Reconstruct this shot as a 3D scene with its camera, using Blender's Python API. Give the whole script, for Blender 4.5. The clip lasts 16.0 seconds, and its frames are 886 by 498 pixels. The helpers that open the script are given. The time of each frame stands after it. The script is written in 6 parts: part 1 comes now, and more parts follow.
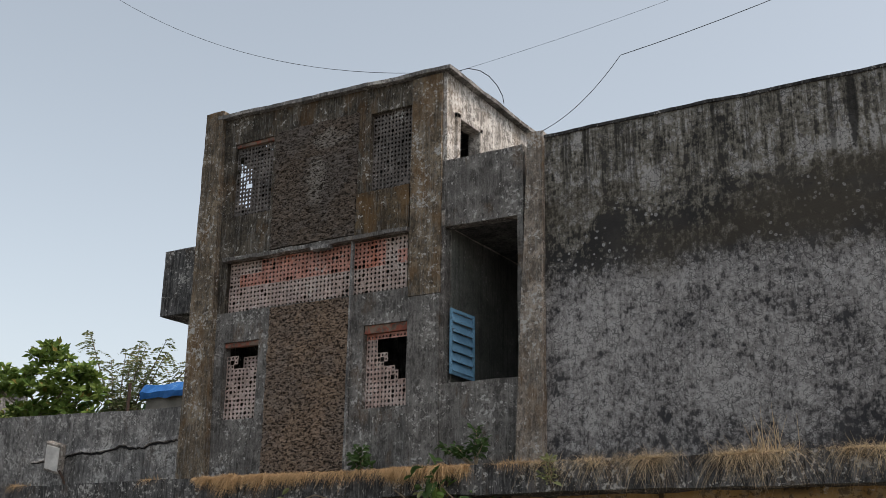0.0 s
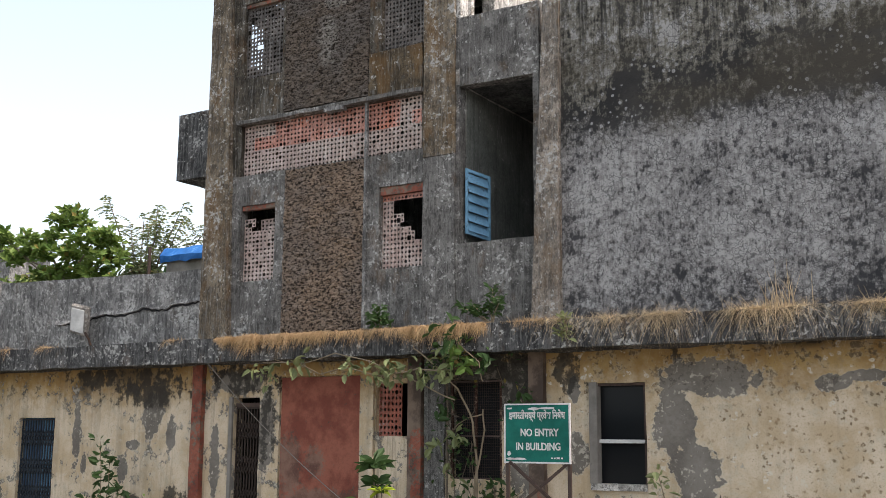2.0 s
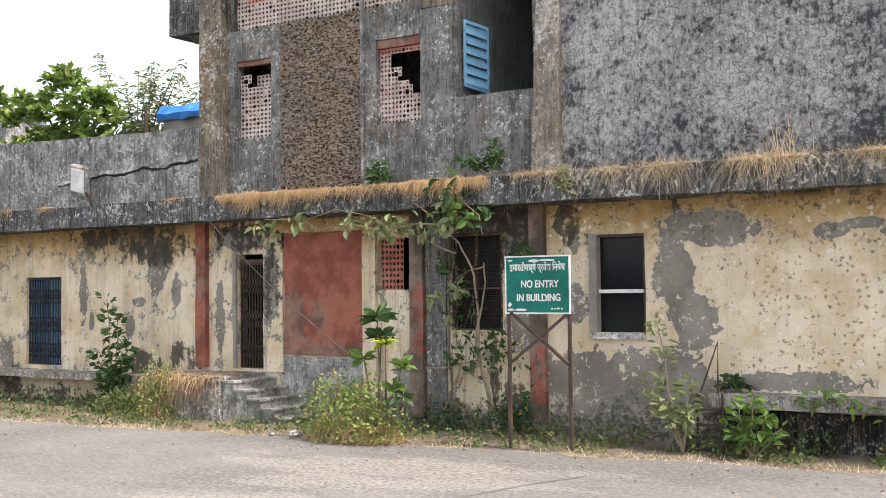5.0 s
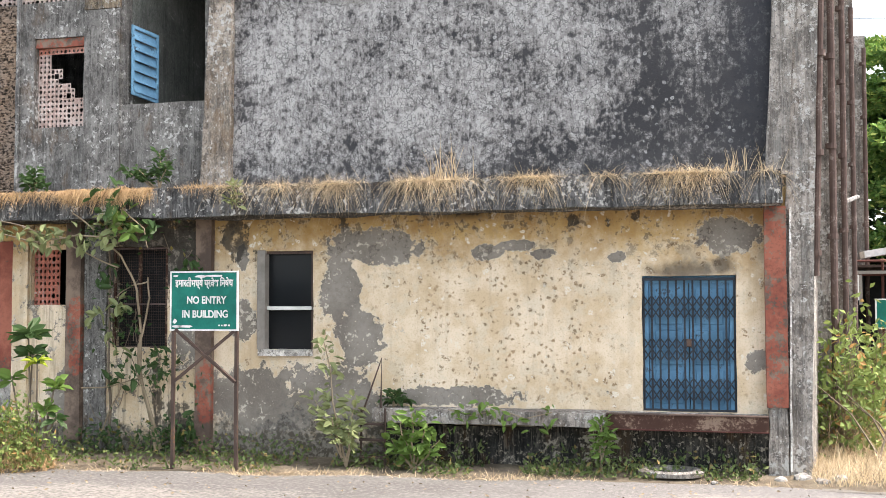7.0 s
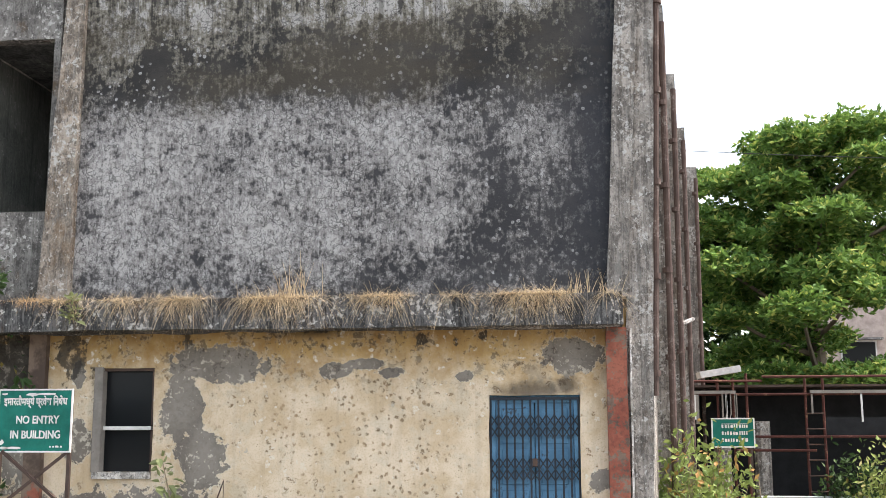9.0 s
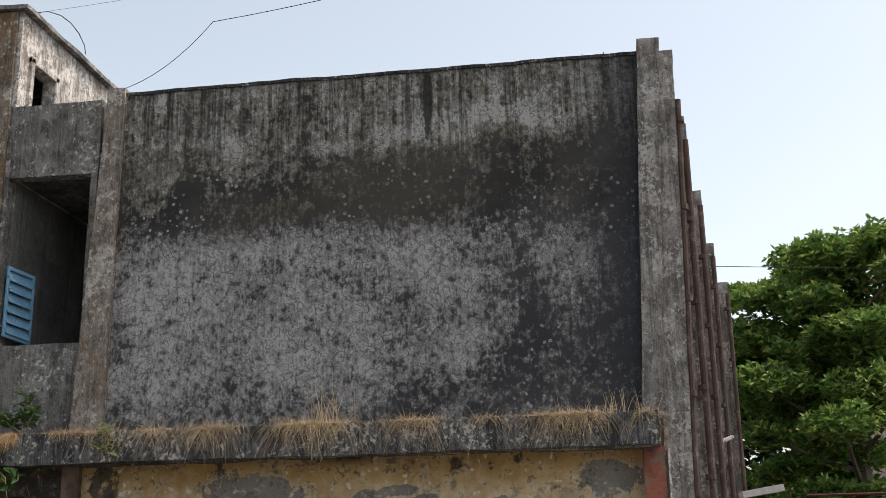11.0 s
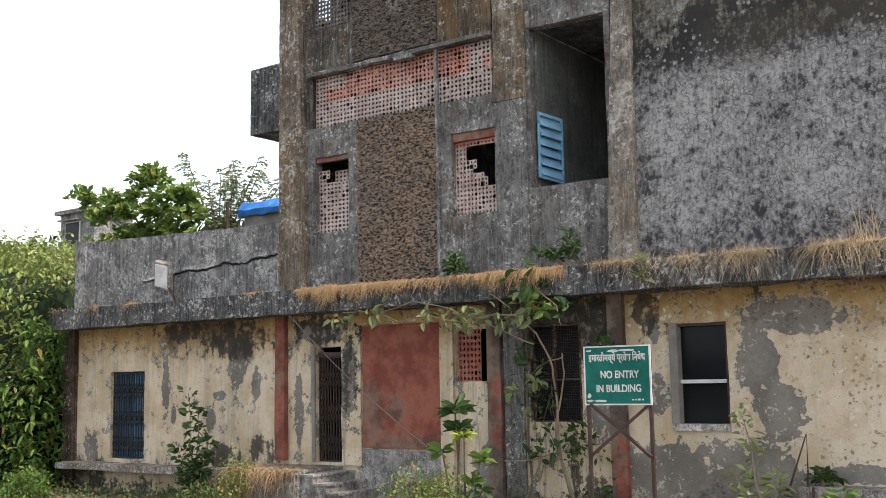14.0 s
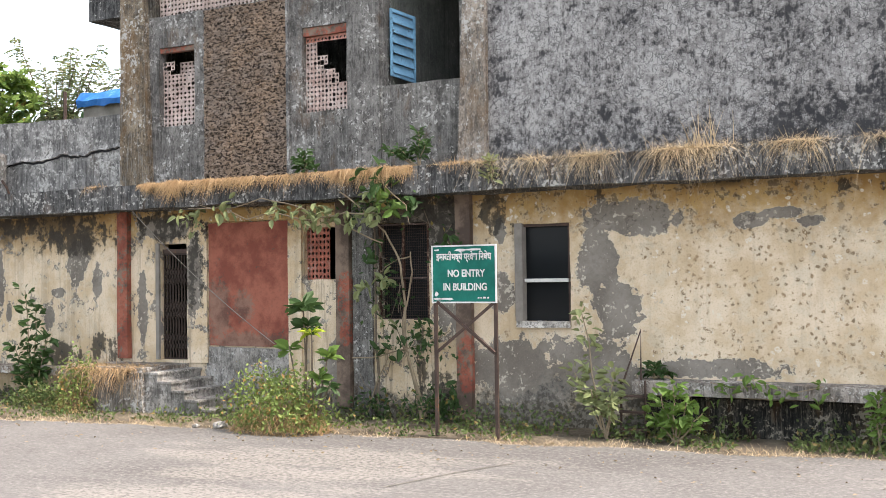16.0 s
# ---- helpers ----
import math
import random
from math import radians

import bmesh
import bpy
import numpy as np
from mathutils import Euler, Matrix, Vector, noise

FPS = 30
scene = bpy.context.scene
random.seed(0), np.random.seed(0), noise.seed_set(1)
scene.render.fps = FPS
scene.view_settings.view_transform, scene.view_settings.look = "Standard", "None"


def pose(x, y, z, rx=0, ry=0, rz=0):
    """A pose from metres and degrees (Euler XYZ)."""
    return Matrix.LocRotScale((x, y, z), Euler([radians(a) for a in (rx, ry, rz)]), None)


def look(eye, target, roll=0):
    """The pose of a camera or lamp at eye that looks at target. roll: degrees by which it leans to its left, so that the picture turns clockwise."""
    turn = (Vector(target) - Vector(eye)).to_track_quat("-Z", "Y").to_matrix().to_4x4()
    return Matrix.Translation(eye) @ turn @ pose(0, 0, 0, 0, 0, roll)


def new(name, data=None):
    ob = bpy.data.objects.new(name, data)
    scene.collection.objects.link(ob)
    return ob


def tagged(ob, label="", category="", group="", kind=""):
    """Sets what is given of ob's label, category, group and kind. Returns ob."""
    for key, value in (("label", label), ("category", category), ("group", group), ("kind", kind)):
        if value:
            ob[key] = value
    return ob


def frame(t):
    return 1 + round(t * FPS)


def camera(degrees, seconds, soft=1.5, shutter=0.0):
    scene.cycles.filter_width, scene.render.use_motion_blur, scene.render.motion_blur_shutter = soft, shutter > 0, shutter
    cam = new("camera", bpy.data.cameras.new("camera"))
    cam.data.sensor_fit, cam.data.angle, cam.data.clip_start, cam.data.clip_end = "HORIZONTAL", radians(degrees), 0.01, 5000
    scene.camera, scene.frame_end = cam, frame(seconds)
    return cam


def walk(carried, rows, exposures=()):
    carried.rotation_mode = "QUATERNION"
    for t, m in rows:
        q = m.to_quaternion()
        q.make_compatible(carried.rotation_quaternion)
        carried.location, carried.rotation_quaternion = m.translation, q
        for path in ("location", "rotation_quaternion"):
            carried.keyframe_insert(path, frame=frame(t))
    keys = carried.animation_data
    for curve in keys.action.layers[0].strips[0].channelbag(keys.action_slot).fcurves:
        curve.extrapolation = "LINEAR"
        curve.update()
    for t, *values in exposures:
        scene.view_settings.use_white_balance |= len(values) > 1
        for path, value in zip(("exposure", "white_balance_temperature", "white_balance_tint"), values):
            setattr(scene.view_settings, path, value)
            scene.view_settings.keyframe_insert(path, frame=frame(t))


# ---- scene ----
# x runs along the facade to the right, y into the building, z up; the ground-floor wall stands in y = 0
cam = camera(44.5, 16.0, 0.65)
EYE = (0.0, -16.5, 2.52)
ROWS = [
    (0.00, 17.11, -0.78, 30.64),
    (0.50, 16.80, -1.05, 30.29),
    (1.00, 15.71, -0.68, 30.80),
    (1.50, 13.15, -0.57, 30.96),
    (2.00, 9.74, -0.28, 31.60),
    (2.50, 6.49, -0.42, 33.10),
    (3.00, 3.01, -0.21, 36.10),
    (3.20, 2.23, -0.06, 37.26),
    (3.89, 1.01, 0.41, 38.24),
    (4.61, 1.60, 0.65, 34.68),
    (5.30, 2.14, 0.47, 29.48),
    (5.50, 2.11, 0.33, 27.98),
    (6.00, 2.70, 0.24, 23.38),
    (6.50, 2.81, 0.36, 18.79),
    (7.00, 2.82, 0.13, 14.28),
    (7.50, 3.28, 0.38, 11.12),
    (8.00, 3.85, 0.29, 7.34),
    (8.50, 5.48, 0.13, 5.83),
    (9.00, 9.05, 0.17, 6.29),
    (9.20, 10.43, 0.23, 6.64),
    (9.89, 13.68, 0.63, 6.76),
    (10.61, 15.01, 1.08, 6.83),
    (11.30, 16.06, 1.11, 10.14),
    (11.50, 16.50, 1.02, 11.87),
    (12.00, 16.72, 0.79, 17.44),
    (12.50, 16.29, 0.77, 22.46),
    (13.00, 15.18, 0.46, 27.40),
    (13.50, 11.84, 0.49, 33.01),
    (14.00, 6.92, 1.04, 35.79),
    (14.50, 1.98, 1.10, 35.94),
    (15.00, 0.86, 0.79, 33.91),
    (15.50, 1.64, 0.75, 30.57),
    (16.00, 1.44, 0.77, 27.81),
]
EXPOSURES = [(0.0, 0.42), (1.0, 0.46), (2.0, 1.2), (2.5, 1.45), (3.0, 1.65), (5.5, 1.93), (6.5, 2.17), (7.2, 2.2), (8.5, 2.15), (9.2, 1.8), (11.3, 0.72), (12.5, 0.95), (13.5, 1.1), (14.5, 1.62), (15.0, 1.65), (16.0, 1.94)]
walk(cam, [(t, pose(*EYE, 90 + pitch, roll, yaw)) for t, pitch, roll, yaw in ROWS], [(t, stops, 6950 if stops < 1.1 else 6800, 16) for t, stops in EXPOSURES])

# ---- light ----
SUN = Vector((0.46, 0.03, 0.88)).normalized()
world = bpy.data.worlds.new("hazy_sky")
scene.world = world
world.use_nodes = True
wn = world.node_tree
sky = wn.nodes.new("ShaderNodeTexSky")
sky.sky_type, sky.sun_disc = "NISHITA", False
sky.sun_elevation, sky.sun_rotation = math.asin(SUN.z), math.atan2(SUN.x, SUN.y)
sky.air_density, sky.dust_density, sky.ozone_density = 1.0, 2.6, 1.5
haze = wn.nodes.new("ShaderNodeHueSaturation")
haze.inputs["Hue"].default_value, haze.inputs["Saturation"].default_value = 0.474, 0.56
wn.links.new(sky.outputs[0], haze.inputs["Color"])
wn.links.new(haze.outputs[0], wn.nodes["Background"].inputs[0])
wn.nodes["Background"].inputs[1].default_value = 0.15
sun = new("sun", bpy.data.lights.new("sun", "SUN"))
sun.data.energy, sun.data.angle, sun.data.color = 1.9, radians(1.5), (1.0, 0.95, 0.86)
sun.matrix_world = look((0, 0, 40), Vector((0, 0, 40)) - SUN)


# ---- material kit ----
class Mat:
    """A small wrapper to write node materials in lines."""

    def __init__(self, name, rough=0.9, local=False):
        self.m = bpy.data.materials.new(name)
        self.m.use_nodes = True
        self.nt = self.m.node_tree
        self.bsdf = self.nt.nodes["Principled BSDF"]
        self.bsdf.inputs["Roughness"].default_value = rough
        self.bsdf.inputs["Specular IOR Level"].default_value = 0.12
        if local:
            self.pos = self.nt.nodes.new("ShaderNodeTexCoord").outputs["Object"]
        else:
            self.pos = self.nt.nodes.new("ShaderNodeNewGeometry").outputs["Position"]

    def put(self, sock, v):
        if isinstance(v, bpy.types.NodeSocket):
            self.nt.links.new(v, sock)
        elif isinstance(v, tuple) and len(v) == 3 and sock.type == "RGBA":
            sock.default_value = (*v, 1)
        else:
            sock.default_value = v

    def op(self, kind, a, b=0.0, clamp=False):
        n = self.nt.nodes.new("ShaderNodeMath")
        n.operation, n.use_clamp = kind, clamp
        self.put(n.inputs[0], a), self.put(n.inputs[1], b)
        return n.outputs[0]

    def vec(self, kind, a, b=(0, 0, 0)):
        n = self.nt.nodes.new("ShaderNodeVectorMath")
        n.operation = kind
        self.put(n.inputs[0], a), self.put(n.inputs[1], b)
        return n.outputs["Value"] if kind in ("LENGTH", "DOT_PRODUCT") else n.outputs[0]

    def axis(self, which):
        n = self.nt.nodes.new("ShaderNodeSeparateXYZ")
        self.put(n.inputs[0], self.pos)
        return n.outputs[which]

    def noise(self, scale, detail=4.0, rough=0.6, stretch=None, shift=0.0, warp=0.0):
        v = self.pos
        if stretch:
            v = self.vec("MULTIPLY", v, stretch)
        if shift:
            v = self.vec("ADD", v, (shift, shift * 1.7, shift * 0.6))
        n = self.nt.nodes.new("ShaderNodeTexNoise")
        self.put(n.inputs["Vector"], v)
        n.inputs["Scale"].default_value, n.inputs["Detail"].default_value = scale, detail
        n.inputs["Roughness"].default_value, n.inputs["Distortion"].default_value = rough, warp
        return n.outputs[0]

    def voronoi(self, scale, feature="F1", stretch=None, warp=0.0):
        v = self.pos
        if warp:
            w = self.nt.nodes.new("ShaderNodeTexNoise")
            self.put(w.inputs["Vector"], v)
            w.inputs["Scale"].default_value = scale * 0.8
            v = self.vec("ADD", v, self.vec("MULTIPLY", w.outputs["Color"], (warp, warp, warp)))
        if stretch:
            v = self.vec("MULTIPLY", v, stretch)
        n = self.nt.nodes.new("ShaderNodeTexVoronoi")
        n.feature = feature
        self.put(n.inputs["Vector"], v)
        n.inputs["Scale"].default_value = scale
        return n.outputs["Distance"]

    def step(self, v, lo, hi, a=0.0, b=1.0):
        n = self.nt.nodes.new("ShaderNodeMapRange")
        n.interpolation_type = "SMOOTHSTEP"
        self.put(n.inputs["Value"], v)
        for k, x in (("From Min", lo), ("From Max", hi), ("To Min", a), ("To Max", b)):
            n.inputs[k].default_value = x
        return n.outputs[0]

    def mix(self, f, a, b):
        n = self.nt.nodes.new("ShaderNodeMix")
        n.data_type = "RGBA"
        self.put(n.inputs[0], f), self.put(n.inputs[6], a), self.put(n.inputs[7], b)
        return n.outputs[2]

    def mul(self, *v):
        out = v[0]
        for x in v[1:]:
            out = self.op("MULTIPLY", out, x)
        return out

    def random(self, island=False):
        if island:
            return self.nt.nodes.new("ShaderNodeNewGeometry").outputs["Random Per Island"]
        return self.nt.nodes.new("ShaderNodeObjectInfo").outputs["Random"]

    def blobs(self, spots):
        """The greatest of 1 - distance over ellipses (x, z, rx, rz) on the facade."""
        out = None
        for x, z, rx, rz in spots:
            d = self.vec("LENGTH", self.vec("MULTIPLY", self.vec("SUBTRACT", self.pos, (x, 0, z)), (1 / rx, 0, 1 / rz)))
            v = self.op("SUBTRACT", 1.0, d)
            out = v if out is None else self.op("MAXIMUM", out, v)
        return out

    def bump(self, height, strength=0.4, distance=0.02):
        n = self.nt.nodes.new("ShaderNodeBump")
        n.inputs["Strength"].default_value, n.inputs["Distance"].default_value = strength, distance
        self.put(n.inputs["Height"], height)
        self.nt.links.new(n.outputs[0], self.bsdf.inputs["Normal"])
        return self

    def done(self, colour, **kw):
        self.put(self.bsdf.inputs["Base Color"], colour)
        for k, v in kw.items():
            self.put(self.bsdf.inputs[k.replace("_", " ")], v)
        return self.m


# ---- materials ----
def hall_concrete():
    """Black mouldy plaster under a crust of pale lichen that has cracked into small scales."""
    m = Mat("blackened_hall_plaster")
    x, z = m.axis(0), m.axis(2)
    big, mid = m.noise(0.5, 5, 0.6), m.noise(1.5, 7, 0.7, stretch=(1.15, 1.15, 0.9), shift=3)
    n5, n12, n26 = m.noise(4.5, 4, 0.6, shift=1), m.noise(10, 3, 0.65, stretch=(1.1, 1.1, 0.85), shift=5), m.noise(27, 4, 0.7)
    streak = m.noise(1.0, 6, 0.68, stretch=(9, 9, 0.4), shift=7)
    drip = m.noise(1.0, 5, 0.7, stretch=(24, 24, 1.4), shift=2)
    # where the crust is thick
    cores = m.blobs([(-6.9, 5.2, 1.1, 0.75), (-4.35, 6.6, 0.8, 1.1), (-5.9, 7.3, 1.5, 0.3), (-5.7, 6.1, 1.2, 0.9), (-2.9, 9.0, 0.6, 0.32), (-4.0, 9.02, 0.6, 0.16), (-5.9, 8.95, 0.5, 0.4), (-7.3, 8.6, 0.6, 0.7), (-0.35, 6.8, 0.6, 0.5), (-2.3, 5.45, 0.9, 0.4), (-2.2, 7.0, 1.2, 0.7), (-4.2, 5.3, 1.3, 0.6), (-6.9, 6.8, 0.9, 0.7), (-1.4, 9.3, 1.3, 0.3)])
    rise = m.op("ADD", z, m.mul(m.op("SUBTRACT", mid, 0.5), 1.6))
    low = m.mul(m.step(rise, 4.5, 5.3, 0.55, 1.0), m.step(rise, 7.9, 7.3), m.step(m.op("ADD", x, m.mul(m.op("SUBTRACT", mid, 0.5), 3.0)), 0.8, -3.6, 0.18, 1.0))
    wash = m.mul(m.step(rise, 8.4, 9.4), m.step(streak, 0.36, 0.6, 0.25, 0.75))
    field = m.op("ADD", m.op("MAXIMUM", m.mul(low, 0.42), wash), m.mul(m.step(m.op("ADD", cores, m.mul(m.op("SUBTRACT", n5, 0.5), 1.4)), -0.5, 0.6), 0.34))
    field = m.op("ADD", field, m.op("ADD", m.mul(m.op("SUBTRACT", mid, 0.5), 1.8), m.mul(m.op("SUBTRACT", big, 0.5), 0.6)))
    grain = m.op("ADD", m.mul(m.op("SUBTRACT", n12, 0.5), 2.2), m.op("ADD", m.mul(m.op("SUBTRACT", n26, 0.5), 0.6), m.op("ADD", m.mul(m.op("SUBTRACT", n5, 0.5), 1.6), m.mul(m.op("SUBTRACT", drip, 0.5), 0.8))))
    crust = m.op("ADD", field, grain)
    black = m.mix(m.step(big, 0.4, 0.6), (0.03, 0.029, 0.028), (0.058, 0.054, 0.048))
    black = m.mix(m.step(rise, 7.3, 8.0), m.mix(m.step(big, 0.4, 0.6), (0.036, 0.036, 0.038), (0.058, 0.057, 0.058)), black)
    col = m.mix(m.step(crust, 0.08, 0.3), black, m.mix(m.step(rise, 7.4, 8.2), (0.104, 0.1, 0.097), (0.105, 0.098, 0.08)))
    col = m.mix(m.mul(m.step(crust, 0.32, 0.52), 0.92), col, m.mix(m.step(rise, 7.4, 8.4), (0.232, 0.224, 0.215), (0.19, 0.178, 0.15)))
    col = m.mix(m.mul(m.step(crust, 0.62, 0.95), 0.8), col, (0.4, 0.39, 0.37))
    # scales: thin black gaps through the crust, most where it is thick
    gaps = m.op("MAXIMUM", m.step(m.voronoi(6.5, "DISTANCE_TO_EDGE", stretch=(1.1, 1.1, 0.85), warp=0.28), 0.075, 0.015), m.mul(m.step(m.voronoi(15, "DISTANCE_TO_EDGE", warp=0.12), 0.09, 0.02), m.step(n12, 0.44, 0.54)))
    gaps = m.mul(gaps, m.step(crust, 0.1, 0.4), m.step(n5, 0.46, 0.56), 0.65)
    col = m.mix(gaps, col, (0.035, 0.035, 0.037))
    pocks = m.mul(m.step(m.voronoi(11, warp=0.14), 0.3, 0.16), m.step(n26, 0.45, 0.55), 0.7)
    col = m.mix(pocks, col, (0.03, 0.03, 0.031))
    # round young lichens, pale with a darker middle
    spot = m.voronoi(7.5, warp=0.08)
    few = m.mul(m.step(m.noise(1.3, 4, 0.6, shift=13), 0.48, 0.58), m.step(rise, 9.3, 8.4))
    col = m.mix(m.mul(m.step(spot, 0.25, 0.19), few, m.step(n26, 0.34, 0.5), 0.8), col, (0.36, 0.355, 0.345))
    col = m.mix(m.mul(m.step(spot, 0.1, 0.05), few, 0.5), col, (0.14, 0.14, 0.14))
    run = m.mul(m.step(m.noise(1.0, 6, 0.7, stretch=(5.5, 5.5, 0.16), shift=21), 0.54, 0.62), m.step(z, 7.8, 9.9), 0.7)
    run = m.op("MAXIMUM", run, m.mul(m.step(m.op("ADD", m.blobs([(-2.48, 9.75, 0.09, 0.8)]), m.mul(m.op("SUBTRACT", n12, 0.5), 1.2)), 0.0, 0.3), 0.9))
    col = m.mix(run, col, (0.024, 0.023, 0.021))
    moss = m.mul(m.step(m.noise(0.7, 6, 0.68, stretch=(0.6, 0.6, 1.3), shift=31), 0.44, 0.58), m.step(rise, 7.2, 7.8), m.step(rise, 9.4, 8.7), 0.45)
    col = m.mix(moss, col, (0.062, 0.052, 0.036))
    # darker and bluer towards the right end
    dark_right = m.step(m.op("ADD", x, m.op("ADD", m.mul(m.op("SUBTRACT", mid, 0.5), 1.6), m.mul(m.op("SUBTRACT", n12, 0.5), 0.9))), -0.3, 1.1)
    col = m.mix(m.mul(dark_right, 0.72), col, (0.022, 0.025, 0.032))
    m.bump(m.op("ADD", m.mul(n26, 0.5), m.op("SUBTRACT", m.step(crust, 0.2, 0.9), m.mul(gaps, 0.7))), 0.7, 0.02)
    return m.done(col)


def concrete(name, dark, light, rust=(0.16, 0.085, 0.03), rusty=0.0, pale=(0.44, 0.43, 0.4), paleness=0.3, runs=0.5, bump=0.7, local=False, mould=0.72):
    """Weathered cement plaster: blotches, runs of dirt, black mould, flecks of pale lichen, brown algae."""
    m = Mat(name, local=local)
    mid, mid2 = m.noise(1.5, 6, 0.65), m.noise(4.0, 6, 0.68, shift=19)
    n12, n34 = m.noise(12, 6, 0.7, stretch=(1.2, 1.2, 0.75), shift=5), m.noise(34, 4, 0.7)
    streak = m.noise(1.0, 6, 0.68, stretch=(11, 11, 0.5), shift=11)
    drip = m.noise(1.0, 5, 0.7, stretch=(30, 30, 1.8), shift=29)
    black = tuple(c * 0.3 for c in dark)
    col = m.mix(m.step(mid, 0.4, 0.6), dark, light)
    col = m.mix(m.mul(m.step(n34, 0.44, 0.6), 0.5), col, tuple(min(1, c * 1.35) for c in light))
    col = m.mix(m.mul(m.step(streak, 0.48, 0.58), runs), col, black)
    col = m.mix(m.mul(m.step(drip, 0.5, 0.6), runs * 0.35), col, dark)
    mm = m.op("ADD", m.mul(m.op("SUBTRACT", n12, 0.5), 1.2), m.op("ADD", m.mul(m.op("SUBTRACT", mid2, 0.5), 1.0), m.mul(m.op("SUBTRACT", n34, 0.5), 0.9)))
    col = m.mix(m.mul(m.step(mm, -0.02, 0.1), mould), col, black)
    smear = m.mul(m.step(m.op("ADD", m.mul(drip, 0.6), m.mul(n12, 0.4)), 0.53 - 0.03 * paleness, 0.58 - 0.03 * paleness), 0.3)
    col = m.mix(smear, col, tuple(c * 0.75 for c in pale))
    brown = m.mul(m.step(m.noise(0.9, 7, 0.7, stretch=(1.8, 1.8, 0.7), shift=17), 0.56 - 0.16 * rusty, 0.66 - 0.16 * rusty), min(1.0, rusty * 1.4), m.step(n12, 0.35, 0.55, 0.4, 1.0))
    col = m.mix(brown, col, rust)
    pp = m.op("SUBTRACT", m.op("ADD", m.mul(m.op("SUBTRACT", m.noise(13, 6, 0.75, shift=43), 0.5), 1.9), m.mul(m.op("SUBTRACT", mid, 0.5), 1.0)), 0.24 - 0.3 * paleness)
    p = m.step(pp, 0.0, 0.05)
    col = m.mix(m.mul(p, 0.85), col, pale)
    pits = m.mul(m.step(m.voronoi(21), 0.2, 0.12), m.step(n12, 0.46, 0.54), 0.8)
    col = m.mix(pits, col, black)
    m.bump(m.op("ADD", m.mul(n34, 0.7), m.op("SUBTRACT", m.mul(p, 0.5), m.mul(pits, 0.5))), bump, 0.016)
    return m.done(col)


def yellow_plaster(name, spots, peel=0.0, stain=0.3, ground=1.0, soot=0.6, pitted=0.62, black=((0, -50, 1, 1),), poxed=((0, -50, 1, 1),), sooty=((0, -50, 1, 1),)):
    """Faded limewash, cream below, ochre with painted canopy shade above, that has come off in patches down to grey
    cement.
    """
    m = Mat(name)
    z = m.axis(2)
    mid, mid2 = m.noise(1.3, 6, 0.62), m.noise(4.2, 6, 0.66, shift=33)
    n14, n36 = m.noise(13, 6, 0.68, shift=12), m.noise(36, 4, 0.7)
    edge = m.op("ADD", m.mul(m.noise(2.0, 9, 0.66, shift=4), 0.6), m.mul(m.noise(6.5, 7, 0.68, shift=8), 0.4))
    streak = m.noise(1.0, 6, 0.66, stretch=(6, 6, 0.35), shift=15)
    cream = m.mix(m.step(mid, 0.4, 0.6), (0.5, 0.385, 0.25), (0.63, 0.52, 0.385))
    # the ochre top also carries the canopy's warm shade in its colour
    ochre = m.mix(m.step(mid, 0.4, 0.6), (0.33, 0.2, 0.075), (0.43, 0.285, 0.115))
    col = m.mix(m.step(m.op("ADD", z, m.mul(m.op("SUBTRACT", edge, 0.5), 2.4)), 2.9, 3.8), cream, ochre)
    col = m.mix(m.mul(m.step(mid2, 0.5, 0.62), 0.4), col, (0.5, 0.45, 0.35))
    col = m.mix(m.mul(m.step(n36, 0.5, 0.64), 0.3), col, (0.3, 0.23, 0.13))
    col = m.mix(m.mul(m.step(streak, 0.5, 0.6), stain), col, (0.13, 0.105, 0.075))
    worst = m.step(m.op("ADD", m.blobs(poxed), m.mul(m.op("SUBTRACT", mid2, 0.5), 1.6)), -0.1, 0.35)
    pits = m.mul(m.step(m.voronoi(10, warp=0.1), 0.36, 0.2), m.op("MAXIMUM", m.mul(m.step(m.noise(0.8, 4, shift=23), 0.44, 0.56), 0.5), worst), m.step(n14, 0.45, 0.53))
    col = m.mix(m.mul(pits, pitted), col, m.mix(m.step(mid2, 0.4, 0.6), (0.36, 0.255, 0.155), (0.22, 0.16, 0.1)))
    specks = m.mul(m.step(m.voronoi(17, warp=0.1), 0.2, 0.1), m.step(m.noise(1.7, 4, shift=61), 0.52, 0.6), m.step(n36, 0.46, 0.56), 0.8)
    col = m.mix(m.mul(specks, pitted), col, (0.075, 0.055, 0.035))
    chips = m.mul(m.step(m.voronoi(6.0, warp=0.3), 0.3, 0.2), m.step(m.noise(0.6, 4, shift=51), 0.42, 0.52), m.step(n36, 0.4, 0.52), pitted)
    col = m.mix(chips, col, m.mix(m.step(mid2, 0.46, 0.54), (0.62, 0.57, 0.47), (0.22, 0.15, 0.085)))
    mask = m.op("ADD", m.op("MINIMUM", m.blobs(spots), 0.5), m.mul(m.op("SUBTRACT", edge, 0.5), 3.6))
    loose = m.op("ADD", m.mul(m.op("SUBTRACT", edge, 0.63 - peel), 6.0), m.op("ADD", m.mul(m.op("SUBTRACT", mid2, 0.5), 1.6), m.mul(m.op("SUBTRACT", n14, 0.5), 1.6)))
    mask = m.step(m.op("MAXIMUM", mask, loose), 0.10, 0.14)
